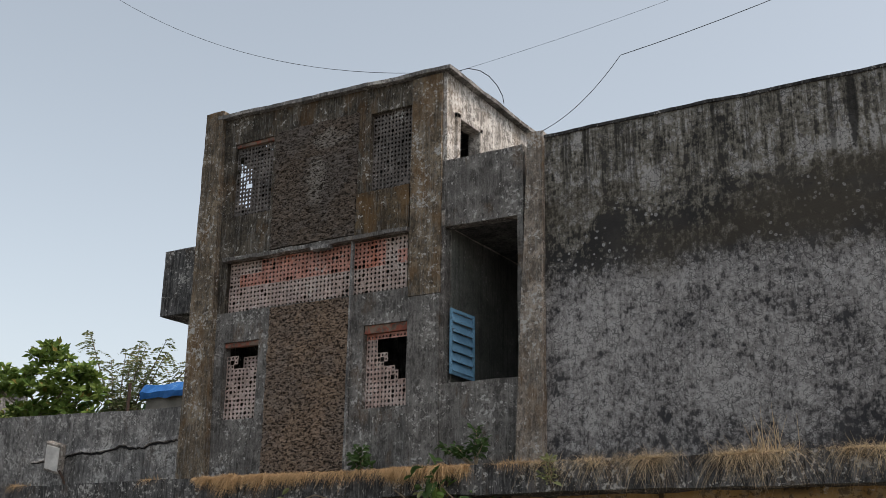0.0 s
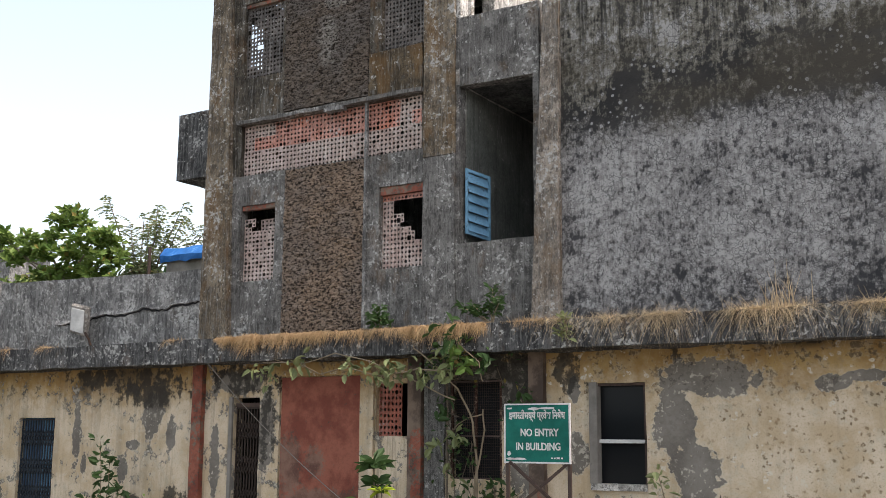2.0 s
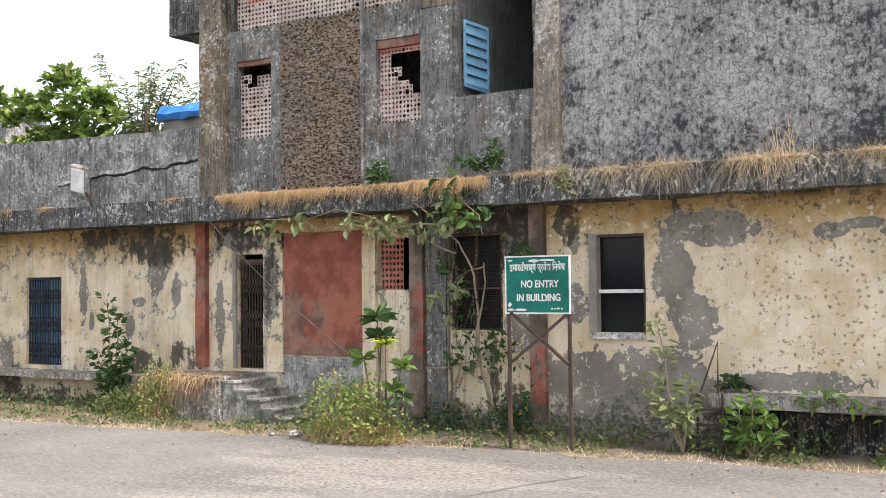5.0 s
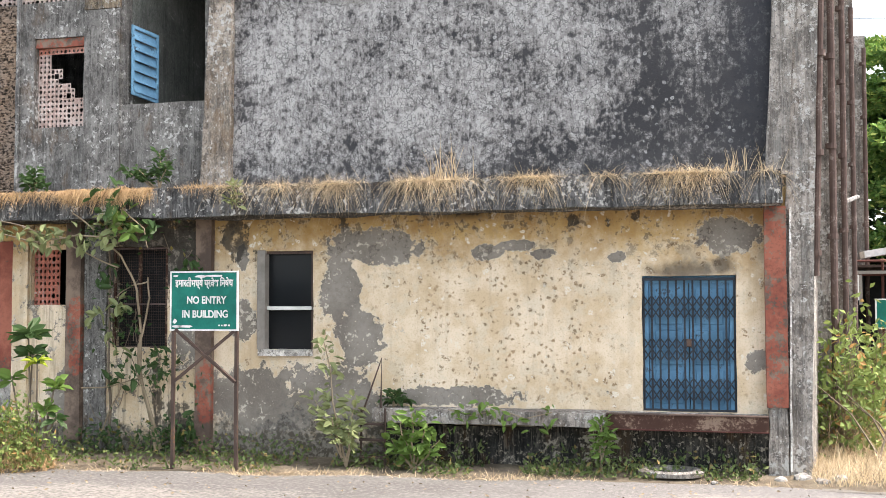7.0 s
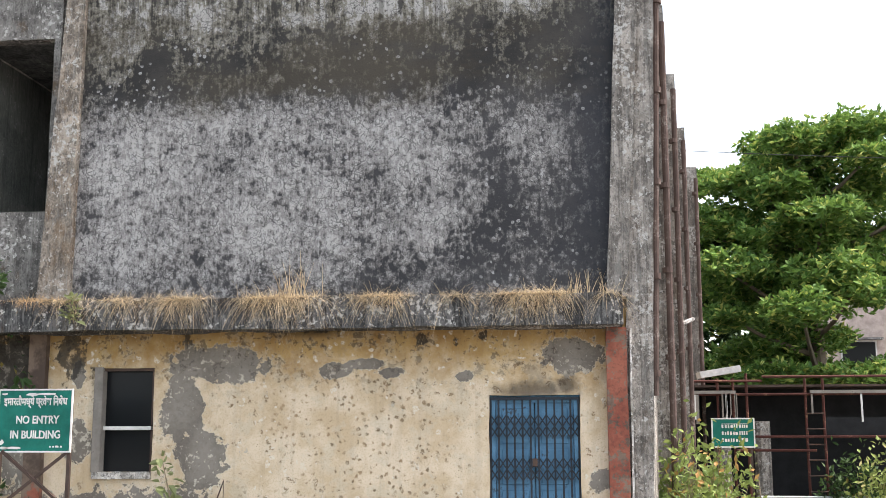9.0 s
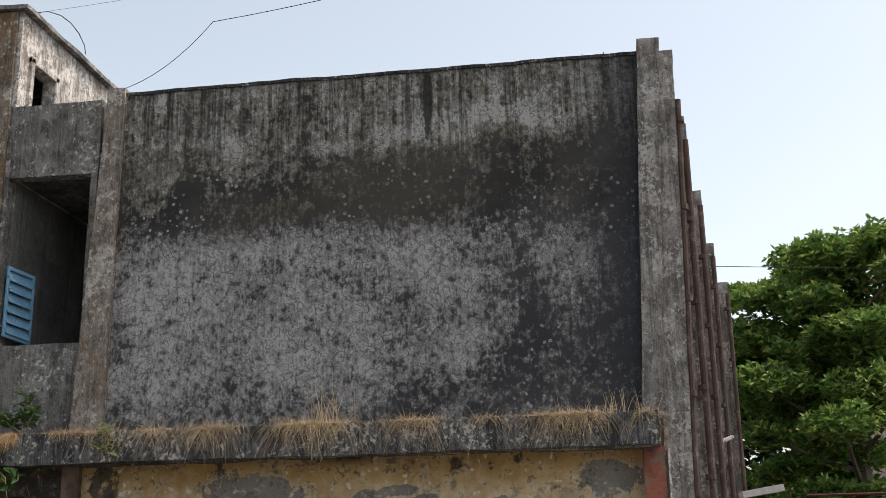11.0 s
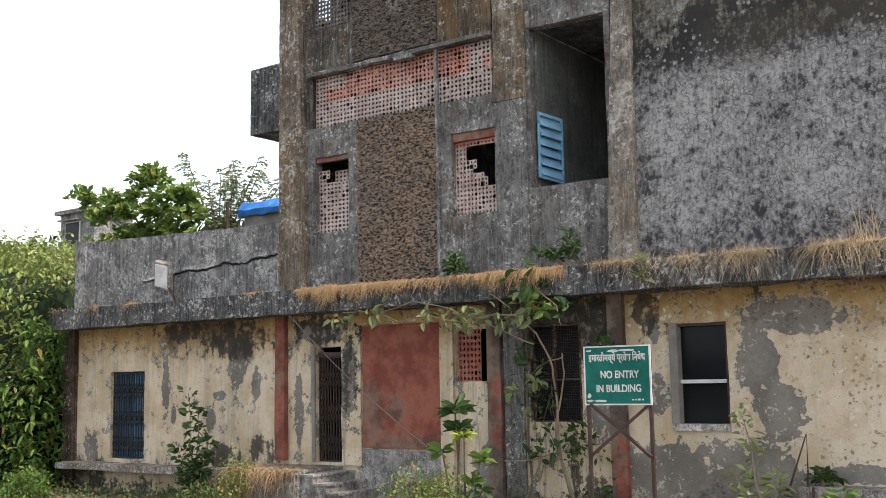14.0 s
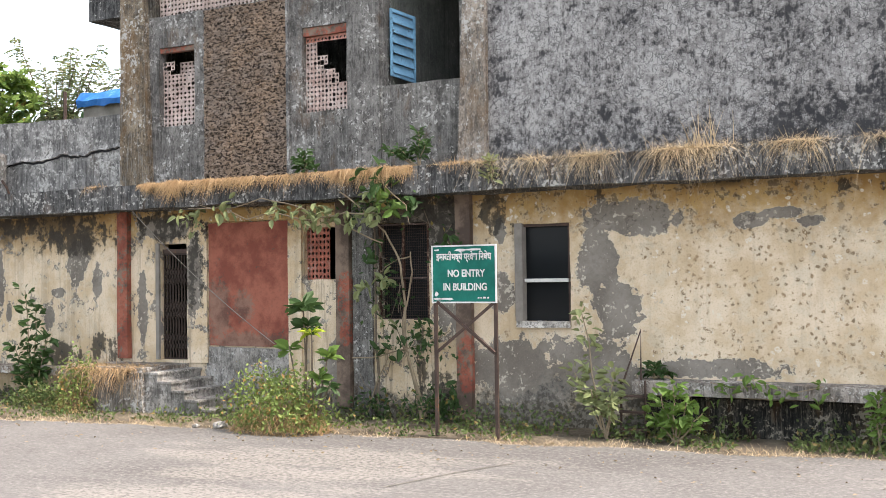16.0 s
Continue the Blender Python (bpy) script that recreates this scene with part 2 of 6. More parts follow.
    rim = m.mul(m.step(m.op("ADD", m.op("MINIMUM", m.blobs(spots), 0.5), m.mul(m.op("SUBTRACT", edge, 0.5), 3.6)), 0.0, 0.1), 0.4)
    col = m.mix(rim, col, (0.6, 0.56, 0.47))
    grey = m.mix(m.step(mid, 0.36, 0.64), (0.15, 0.13, 0.108), (0.235, 0.21, 0.178))
    grey = m.mix(m.mul(m.step(n14, 0.5, 0.6), 0.3), grey, (0.1, 0.09, 0.08))
    grey = m.mix(m.mul(m.step(n36, 0.5, 0.64), 0.25), grey, (0.27, 0.25, 0.22))
    grey = m.mix(m.mul(m.step(m.op("ADD", m.mul(edge, 0.5), m.mul(n14, 0.5)), 0.55, 0.59), 0.8), grey, (0.52, 0.47, 0.38))
    col = m.mix(mask, col, grey)
    # splash zone: black mould and bare cement by the ground
    wet = m.step(m.op("ADD", z, m.mul(m.op("SUBTRACT", edge, 0.5), 3.0)), 0.75 * ground, 0.35 * ground)
    col = m.mix(m.mul(wet, 0.9), col, m.mix(m.step(n14, 0.46, 0.56), (0.025, 0.026, 0.024), (0.13, 0.125, 0.11)))
    dirt = m.mul(m.step(m.op("ADD", m.mul(m.op("SUBTRACT", mid2, 0.5), 1.0), m.mul(m.op("SUBTRACT", n14, 0.5), 0.9)), 0.06, 0.14), m.step(m.op("ADD", z, mid), 3.3, 4.2), soot)
    col = m.mix(dirt, col, (0.035, 0.023, 0.014))
    mould = m.op("ADD", m.op("MINIMUM", m.blobs(black), 0.4), m.op("ADD", m.mul(m.op("SUBTRACT", mid2, 0.5), 2.2), m.op("ADD", m.mul(m.op("SUBTRACT", n14, 0.5), 1.2), m.mul(m.op("SUBTRACT", streak, 0.5), 1.6))))
    col = m.mix(m.mul(m.step(mould, 0.1, 0.4), 0.85), col, (0.04, 0.036, 0.03))
    smoke = m.mul(m.step(m.op("ADD", m.blobs(sooty), m.mul(m.op("SUBTRACT", mid2, 0.5), 1.0)), 0.0, 0.8), 0.75)
    col = m.mix(smoke, col, (0.05, 0.042, 0.034))
    m.bump(m.op("SUBTRACT", m.mul(n36, 0.3), m.op("ADD", m.mul(mask, 1.0), m.mul(pits, 0.6))), 0.7, 0.02)
    return m.done(col)


def red_paint(name, bare=0.0, left=None, rubbed=((0, -50, 1, 1),), blotch=0.6):
    m = Mat(name, 0.85)
    mid, fine = m.noise(1.7, 8, 0.7), m.noise(19, 6, 0.7)
    edge = m.noise(4.0, 8, 0.7, shift=6)
    col = m.mix(m.step(mid, 0.4, 0.6), (0.185, 0.058, 0.04), (0.29, 0.105, 0.07))
    col = m.mix(m.mul(m.step(fine, 0.5, 0.62), blotch), col, (0.12, 0.05, 0.036))
    worn = m.step(m.op("ADD", m.mul(edge, 0.6), m.mul(fine, 0.4)), 0.57 - bare, 0.6 - bare)
    thin = m.step(m.op("ADD", m.blobs(rubbed), m.op("ADD", m.mul(m.op("SUBTRACT", edge, 0.5), 1.6), m.mul(m.op("SUBTRACT", fine, 0.5), 2.2))), 0.0, 0.4)
    worn = m.op("MAXIMUM", worn, m.mul(thin, 0.65))
    if left:
        keep = m.step(m.op("ADD", m.blobs(left), m.mul(m.op("SUBTRACT", edge, 0.5), 1.2)), 0.0, 0.12)
        worn = m.op("MAXIMUM", worn, m.op("SUBTRACT", 1.0, keep))
    col = m.mix(worn, col, m.mix(m.step(mid, 0.4, 0.6), (0.085, 0.062, 0.05), (0.2, 0.148, 0.112)))
    m.bump(m.op("SUBTRACT", m.mul(fine, 0.3), m.mul(worn, 0.5)), 0.5, 0.012)
    return m.done(col)


def roughcast(name, tint=(0.27, 0.195, 0.14), pale=((0, -50, 1, 1),)):
    """Thrown mortar: knobs with shade painted black into the gaps, browner and greyer by turns."""
    m = Mat(name, 1.0)
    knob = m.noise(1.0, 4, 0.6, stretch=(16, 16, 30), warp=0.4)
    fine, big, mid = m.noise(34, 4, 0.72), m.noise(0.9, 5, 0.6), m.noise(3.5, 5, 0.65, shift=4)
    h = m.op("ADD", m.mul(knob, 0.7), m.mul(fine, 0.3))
    lit = m.mix(m.step(big, 0.4, 0.6), tint, tuple(0.6 * c + 0.05 for c in tint))
    lit = m.mix(m.mul(m.step(mid, 0.5, 0.62), 0.5), lit, tuple(c * 0.45 for c in tint))
    lit = m.mix(m.step(m.op("ADD", m.blobs(pale), m.mul(m.op("SUBTRACT", mid, 0.5), 2.0)), 0.0, 0.5, 0.0, 0.7), lit, (0.27, 0.25, 0.22))
    # relief shading in the colour: low parts near-black, crests pale
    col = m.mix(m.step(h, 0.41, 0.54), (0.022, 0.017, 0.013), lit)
    m.bump(h, 1.0, 0.05)
    return m.done(col)


def painted(name, colour, worn=(0.12, 0.07, 0.045), amount=0.25, rough=0.5, metal=0.0, local=False, scale=1.0):
    """Paint or metal with scuffs and rust."""
    m = Mat(name, rough, local)
    mid, fine = m.noise(2.5 * scale, 7, 0.7), m.noise(24 * scale, 6, 0.7)
    col = m.mix(m.step(mid, 0.3, 0.7), tuple(c * 0.75 for c in colour), tuple(min(1, c * 1.2) for c in colour))
    w = m.step(m.op("ADD", m.mul(mid, 0.55), m.mul(fine, 0.45)), 0.66 - 0.3 * amount, 0.74 - 0.3 * amount)
    col = m.mix(w, col, worn)
    m.bump(m.op("SUBTRACT", m.mul(fine, 0.3), m.mul(w, 0.4)), 0.35, 0.008)
    return m.done(col, Metallic=metal)


def leaves(name, a, b, dry=(0.2, 0.15, 0.04), dryness=0.05):
    m = Mat(name, 0.5)
    r = m.random(island=True)
    col = m.mix(r, a, b)
    col = m.mix(m.step(r, 1.0 - dryness - 0.001, 1.0 - dryness), col, dry)
    col = m.mix(m.mul(m.noise(1.2, 3), 0.35), col, tuple(c * 0.5 for c in a))
    t = m.nt.nodes.new("ShaderNodeBsdfTranslucent")
    m.put(t.inputs[0], m.mix(0.5, col, tuple(min(1, c * 1.6) for c in b)))
    mixer = m.nt.nodes.new("ShaderNodeMixShader")
    mixer.inputs[0].default_value = 0.2
    out = m.nt.nodes["Material Output"]
    m.done(col)
    m.nt.links.new(m.bsdf.outputs[0], mixer.inputs[1])
    m.nt.links.new(t.outputs[0], mixer.inputs[2])
    m.nt.links.new(mixer.outputs[0], out.inputs[0])
    return m.m


def asphalt():
    m = Mat("dusty_road", 0.95)
    big, mid, fine = m.noise(0.16, 6, 0.6), m.noise(1.1, 7, 0.65), m.noise(38, 6, 0.8)
    tracks = m.noise(0.5, 5, 0.6, stretch=(0.25, 1.6, 1), shift=3)
    col = m.mix(m.step(big, 0.42, 0.58), (0.113, 0.107, 0.101), (0.155, 0.148, 0.141))
    col = m.mix(m.mul(m.step(tracks, 0.45, 0.75), 0.4), col, (0.19, 0.181, 0.17))
    col = m.mix(m.mul(m.step(mid, 0.5, 0.75), 0.35), col, (0.085, 0.078, 0.07))
    chips = m.mul(m.step(m.voronoi(7), 0.12, 0.07), m.step(m.noise(0.9, 3, shift=5), 0.48, 0.6))
    col = m.mix(m.mul(chips, 0.8), col, (0.07, 0.065, 0.055))
    col = m.mix(m.mul(m.step(fine, 0.48, 0.6), 0.5), col, (0.075, 0.07, 0.062))
    grit = m.noise(17, 5, 0.8, shift=9)
    col = m.mix(m.mul(m.step(grit, 0.52, 0.6), 0.6), col, (0.235, 0.222, 0.205))
    col = m.mix(m.mul(m.step(grit, 0.44, 0.38), 0.5), col, (0.06, 0.056, 0.05))
    dust = m.step(m.noise(0.35, 7, 0.65, stretch=(0.5, 1.3, 1), shift=14), 0.53, 0.62)
    col = m.mix(m.mul(dust, m.step(grit, 0.4, 0.55), 0.55), col, (0.27, 0.25, 0.22))
    m.bump(m.op("ADD", fine, grit), 0.6, 0.014)
    return m.done(col)


def soil(name, a, b):
    m = Mat(name, 1.0)
    mid, fine = m.noise(2.2, 8, 0.7), m.noise(30, 6, 0.75)
    col = m.mix(m.step(mid, 0.3, 0.7), a, b)
    col = m.mix(m.mul(m.step(fine, 0.45, 0.7), 0.5), col, tuple(c * 0.45 for c in a))
    m.bump(m.op("ADD", fine, mid), 0.8, 0.03)
    return m.done(col)


SPOTS_R = [(-5.34, 3.42, 0.85, 0.3), (-5.85, 2.6, 0.36, 0.85), (-5.55, 1.9, 0.38, 0.55), (-7.0, 1.0, 1.5, 0.62), (-5.8, 0.95, 1.0, 0.5), (-3.5, 3.3, 0.3, 0.13), (-3.0, 3.4, 0.4, 0.09), (-2.6, 3.26, 0.27, 0.11), (-1.5, 3.2, 0.16, 0.11), (0.14, 3.54, 0.55, 0.26), (0.55, 1.62, 0.24, 0.18), (-7.62, 3.3, 0.14, 0.24), (-7.6, 2.2, 0.22, 0.35), (-4.2, 1.06, 1.3, 0.17)]
SPOTS_L = [(-19.7, 2.5, 0.16, 0.7), (-17.35, 2.9, 0.3, 0.55), (-16.8, 2.5, 0.16, 0.4), (-18.2, 1.7, 0.18, 0.3), (-22.4, 1.05, 0.35, 0.35), (-17.9, 2.3, 0.22, 0.12), (-19.4, 1.8, 0.1, 0.3)]
SPOTS_C = [(-15.55, 2.0, 0.14, 0.9), (-14.2, 2.6, 0.25, 0.9), (-14.9, 3.55, 0.8, 0.25), (-10.3, 0.4, 0.5, 0.5), (-10.9, 1.0, 0.35, 0.5), (-9.0, 3.3, 0.8, 0.6), (-10.2, 2.6, 0.3, 1.0), (-8.6, 2.2, 0.3, 0.7)]
M_HALL = hall_concrete()
M_TOWER = concrete("mossy_tower_plaster", (0.05, 0.043, 0.034), (0.125, 0.108, 0.084), rusty=0.3, paleness=0.16, runs=0.4, rust=(0.14, 0.075, 0.028))
M_TOWER_LOW = concrete("grey_tower_plaster", (0.105, 0.099, 0.091), (0.21, 0.2, 0.185), rusty=0.2, paleness=0.24, runs=0.28)
M_PILLAR = concrete("streaked_pillar_plaster", (0.15, 0.128, 0.105), (0.33, 0.28, 0.228), rusty=0.3, paleness=0.4, runs=0.32, rust=(0.17, 0.1, 0.045))
M_PILLAR_RUST = concrete("lichened_orange_plaster", (0.1, 0.08, 0.058), (0.25, 0.2, 0.142), rusty=0.36, paleness=0.32, runs=0.4, rust=(0.17, 0.092, 0.034))
M_PILLAR_GREY = concrete("grey_pillar_plaster", (0.16, 0.145, 0.128), (0.33, 0.3, 0.265), rusty=0.12, paleness=0.35, runs=0.5)
M_CANOPY = concrete("blackened_canopy_concrete", (0.05, 0.05, 0.05), (0.13, 0.127, 0.122), rusty=0.15, paleness=0.3, runs=0.6)
M_PARAPET = concrete("weathered_parapet_plaster", (0.13, 0.127, 0.122), (0.28, 0.27, 0.255), rusty=0.1, paleness=0.4, runs=0.45)
M_WHITE = concrete("peeling_white_limewash", (0.4, 0.37, 0.33), (0.72, 0.69, 0.64), rust=(0.2, 0.15, 0.1), rusty=0.35, pale=(0.7, 0.68, 0.64), paleness=0.3, runs=0.5, mould=0.85)
# room shade is put into this dark colour
M_DARK = concrete("room_shade_plaster", (0.07, 0.07, 0.068), (0.16, 0.16, 0.15), paleness=0.0, runs=0.4)
M_ROOM = concrete("grey_green_room_paint", (0.13, 0.135, 0.12), (0.22, 0.225, 0.2), paleness=0.0, runs=0.3, mould=0.2)
M_STEP = concrete("worn_cement_steps", (0.17, 0.16, 0.145), (0.33, 0.31, 0.28), paleness=0.3, runs=0.3)
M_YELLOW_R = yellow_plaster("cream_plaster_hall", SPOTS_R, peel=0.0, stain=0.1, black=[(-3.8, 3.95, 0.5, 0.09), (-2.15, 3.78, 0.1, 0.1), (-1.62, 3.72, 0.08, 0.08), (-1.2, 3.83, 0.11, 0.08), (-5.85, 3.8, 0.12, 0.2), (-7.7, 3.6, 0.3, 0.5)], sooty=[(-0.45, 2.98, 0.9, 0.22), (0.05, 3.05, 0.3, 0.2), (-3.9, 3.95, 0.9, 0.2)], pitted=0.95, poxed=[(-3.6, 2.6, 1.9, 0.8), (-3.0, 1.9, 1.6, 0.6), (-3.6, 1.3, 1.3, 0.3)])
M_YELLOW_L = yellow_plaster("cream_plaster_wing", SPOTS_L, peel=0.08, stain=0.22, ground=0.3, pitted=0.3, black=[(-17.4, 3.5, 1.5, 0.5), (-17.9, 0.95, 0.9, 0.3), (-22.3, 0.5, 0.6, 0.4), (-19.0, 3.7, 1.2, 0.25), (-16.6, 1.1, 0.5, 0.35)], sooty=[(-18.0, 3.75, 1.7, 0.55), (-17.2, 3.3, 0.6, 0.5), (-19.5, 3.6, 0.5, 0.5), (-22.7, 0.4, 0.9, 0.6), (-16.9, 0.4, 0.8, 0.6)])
# the black blob at x -9.2 paints in creeper shade along with soot
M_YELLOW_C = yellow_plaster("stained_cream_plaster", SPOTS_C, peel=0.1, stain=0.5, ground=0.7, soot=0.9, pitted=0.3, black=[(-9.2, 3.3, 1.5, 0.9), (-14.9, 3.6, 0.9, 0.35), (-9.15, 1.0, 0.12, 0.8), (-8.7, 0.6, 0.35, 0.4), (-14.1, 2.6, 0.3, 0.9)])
M_RED = red_paint("faded_red_paint", 0.055)
M_REDPANEL = red_paint("brick_red_panel_paint", -0.03, rubbed=[(-13.6, 1.9, 0.45, 0.7), (-12.9, 1.35, 1.1, 0.22), (-13.0, 2.0, 0.3, 0.3)], blotch=0.25)
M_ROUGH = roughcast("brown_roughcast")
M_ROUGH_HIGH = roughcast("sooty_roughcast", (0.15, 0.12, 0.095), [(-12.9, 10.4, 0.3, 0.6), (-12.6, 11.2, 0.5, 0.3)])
M_JALI = concrete("pinkish_screen_block", (0.34, 0.26, 0.225), (0.52, 0.42, 0.37), rust=(0.4, 0.2, 0.15), rusty=0.15, pale=(0.6, 0.55, 0.5), paleness=0.2, runs=0.2, mould=0.35)
M_JALI_WARM = concrete("warm_red_screen_block", (0.4, 0.19, 0.145), (0.58, 0.31, 0.25), rust=(0.5, 0.16, 0.09), rusty=0.4, paleness=0.1, runs=0.15, mould=0.3)
M_JALI_RED = concrete("red_screen_block", (0.25, 0.085, 0.06), (0.38, 0.145, 0.105), rusty=0.1, paleness=0.0, runs=0.2, mould=0.3)
M_BLUE = painted("blue_door_paint", (0.11, 0.25, 0.385), (0.06, 0.08, 0.1), 0.4, 0.5)
M_BLUE_DARK = painted("dull_blue_paint", (0.055, 0.11, 0.19), (0.05, 0.05, 0.05), 0.3, 0.5)
M_GATE = painted("grimy_steel_gate", (0.03, 0.035, 0.042), (0.06, 0.045, 0.035), 0.3, 0.7)
M_GATE_BROWN = painted("grimy_brown_gate", (0.04, 0.029, 0.024), (0.07, 0.045, 0.03), 0.3, 0.7)
M_RUST = painted("rusty_steel", (0.075, 0.03, 0.024), (0.22, 0.13, 0.08), 0.35, 0.8)
M_CHANNEL = painted("rusted_channel_steel", (0.06, 0.032, 0.024), (0.19, 0.135, 0.1), 0.55, 0.85)
M_STEEL = painted("rust_brown_steel", (0.085, 0.06, 0.05), (0.16, 0.09, 0.05), 0.35, 0.7, 0.4)
M_PIPE = painted("brown_drain_pipe", (0.085, 0.06, 0.052), (0.2, 0.17, 0.15), 0.4, 0.85)
M_WOOD = painted("grey_weathered_wood", (0.22, 0.2, 0.175), (0.1, 0.09, 0.08), 0.3, 0.9)
M_WHITEPAINT = painted("dirty_white_paint", (0.62, 0.61, 0.58), (0.25, 0.23, 0.2), 0.25, 0.6)
M_GREEN = painted("green_sign_enamel", (0.008, 0.125, 0.095), (0.5, 0.5, 0.47), 0.07, 0.45)
# flat black that stands for shade in the crack, mesh window and shed
M_BLACK = painted("flat_black_fill", (0.02, 0.02, 0.021), (0.03, 0.03, 0.03), 0.2, 0.8)
M_ROAD = asphalt()
M_VERGE = soil("dry_verge_soil", (0.085, 0.068, 0.048), (0.18, 0.15, 0.11))
M_YARD = soil("pale_yard_earth", (0.14, 0.13, 0.112), (0.215, 0.202, 0.178))
M_GLASS = Mat("dusty_window_glass", 0.3).done((0.008, 0.009, 0.01), Specular_IOR_Level=0.2)


# ---- mesh kit ----
def part(name, bm, material, parent=None, label=""):
    me = bpy.data.meshes.new(name)
    bm.to_mesh(me)
    bm.free()
    me.materials.append(material)
    ob = new(name, me)
    if parent is not None:
        ob.parent = parent
        ob.matrix_parent_inverse = Matrix.Translation(parent.location).inverted()
    return tagged(ob, label)


def thing(name, label, category, group="", kind="", at=(0, 0, 0)):
    ob = tagged(new(name), label, category, group, kind)
    ob.location = at
    ob.empty_display_size = 0.1
    return ob


def box(bm, x0, x1, y0, y1, z0, z1, bevel=0.0):
    v = [bm.verts.new((x, y, z)) for z in (z0, z1) for y in (y0, y1) for x in (x0, x1)]
    f = [bm.faces.new([v[i] for i in q]) for q in ((0, 2, 3, 1), (4, 5, 7, 6), (0, 1, 5, 4), (2, 6, 7, 3), (0, 4, 6, 2), (1, 3, 7, 5))]
    if bevel:
        bmesh.ops.bevel(bm, geom=list({e for g in f for e in g.edges}), offset=bevel, segments=1, affect="EDGES")
    return bm


def boxed(*a, bevel=0.0):
    return box(bmesh.new(), *a, bevel=bevel)


def bar(bm, a, b, r=0.02, sides=6, r2=None):
    a, b = Vector(a), Vector(b)
    d = (b - a).normalized()
    u = d.orthogonal().normalized()
    w = d.cross(u)
    rings = []
    for p, rad in ((a, r), (b, r if r2 is None else r2)):
        rings.append([bm.verts.new(p + rad * (math.cos(i * math.tau / sides) * u + math.sin(i * math.tau / sides) * w)) for i in range(sides)])
    for i in range(sides):
        j = (i + 1) % sides
        bm.faces.new((rings[0][i], rings[0][j], rings[1][j], rings[1][i]))
    bm.faces.new(rings[0][::-1]), bm.faces.new(rings[1])
    return bm


def tube(bm, pts, r, sides=5, r2=None):
    pts = [Vector(p) for p in pts]
    n = len(pts) - 1
    u = (pts[1] - pts[0]).orthogonal().normalized()
    rings = []
    for i, p in enumerate(pts):
        d = (pts[min(n, i + 1)] - pts[max(0, i - 1)]).normalized()
        u = (u - d * u.dot(d)).normalized()
        w = d.cross(u)
        rad = r if r2 is None else r + (r2 - r) * i / n
        rings.append([bm.verts.new(p + rad * (math.cos(k * math.tau / sides) * u + math.sin(k * math.tau / sides) * w)) for k in range(sides)])
    for a, b in zip(rings, rings[1:]):
        for k in range(sides):
            j = (k + 1) % sides
            bm.faces.new((a[k], a[j], b[j], b[k]))
    bm.faces.new(rings[0][::-1]), bm.faces.new(rings[-1])
    return bm


def wobble(p, amp, scale=1.6):
    return noise.noise_vector(Vector(p) * scale) * amp + noise.noise_vector(Vector(p) * scale * 5) * (amp * 0.5)


def cuts(lo, hi, marks, size):
    edges = sorted({lo, hi, *[m for m in marks if lo < m < hi]})
    out = [lo]
    for a, b in zip(edges, edges[1:]):
        n = max(1, round((b - a) / size))
        out += [a + (b - a) * (i + 1) / n for i in range(n)]
    return out


def pierced_wall(x0, x1, z0, z1, y0, thick, holes=(), size=0.14, amp=0.012, top=None):
    """A wall in the plane y = y0, facing -y, with holes (x0, x1, z0, z1) through it and slightly uneven faces and edges.
    top: a function of x that says by how much the upper edge is worn down."""
    xs = cuts(x0, x1, [h[i] for h in holes for i in (0, 1)], size)
    zs = cuts(z0, z1, [h[i] for h in holes for i in (2, 3)], size)
    bm = bmesh.new()
    made = {}

    def vert(i, j, back):
        k = (i, j, back)
        if k not in made:
            z = zs[j]
            if top and j == len(zs) - 1:
                z -= top(xs[i])
            p = Vector((xs[i], y0 + thick * back, z))
            made[k] = bm.verts.new(p + wobble(p, amp))
        return made[k]

    def solid(i, j):
        if not (0 <= i < len(xs) - 1 and 0 <= j < len(zs) - 1):
            return False
        cx, cz = (xs[i] + xs[i + 1]) / 2, (zs[j] + zs[j + 1]) / 2
        return not any(a < cx < b and c < cz < d for a, b, c, d in holes)

    for i in range(len(xs) - 1):
        for j in range(len(zs) - 1):
            if not solid(i, j):
                continue
            for back, order in ((0, 1), (1, -1)):
                bm.faces.new([vert(*k, back) for k in ((i, j), (i + 1, j), (i + 1, j + 1), (i, j + 1))][::order])
            for di, dj, a, b in ((-1, 0, (i, j), (i, j + 1)), (1, 0, (i + 1, j + 1), (i + 1, j)), (0, -1, (i + 1, j), (i, j)), (0, 1, (i, j + 1), (i + 1, j + 1))):
                if not solid(i + di, j + dj):
                    bm.faces.new((vert(*a, 0), vert(*b, 0), vert(*b, 1), vert(*a, 1)))
    return bm


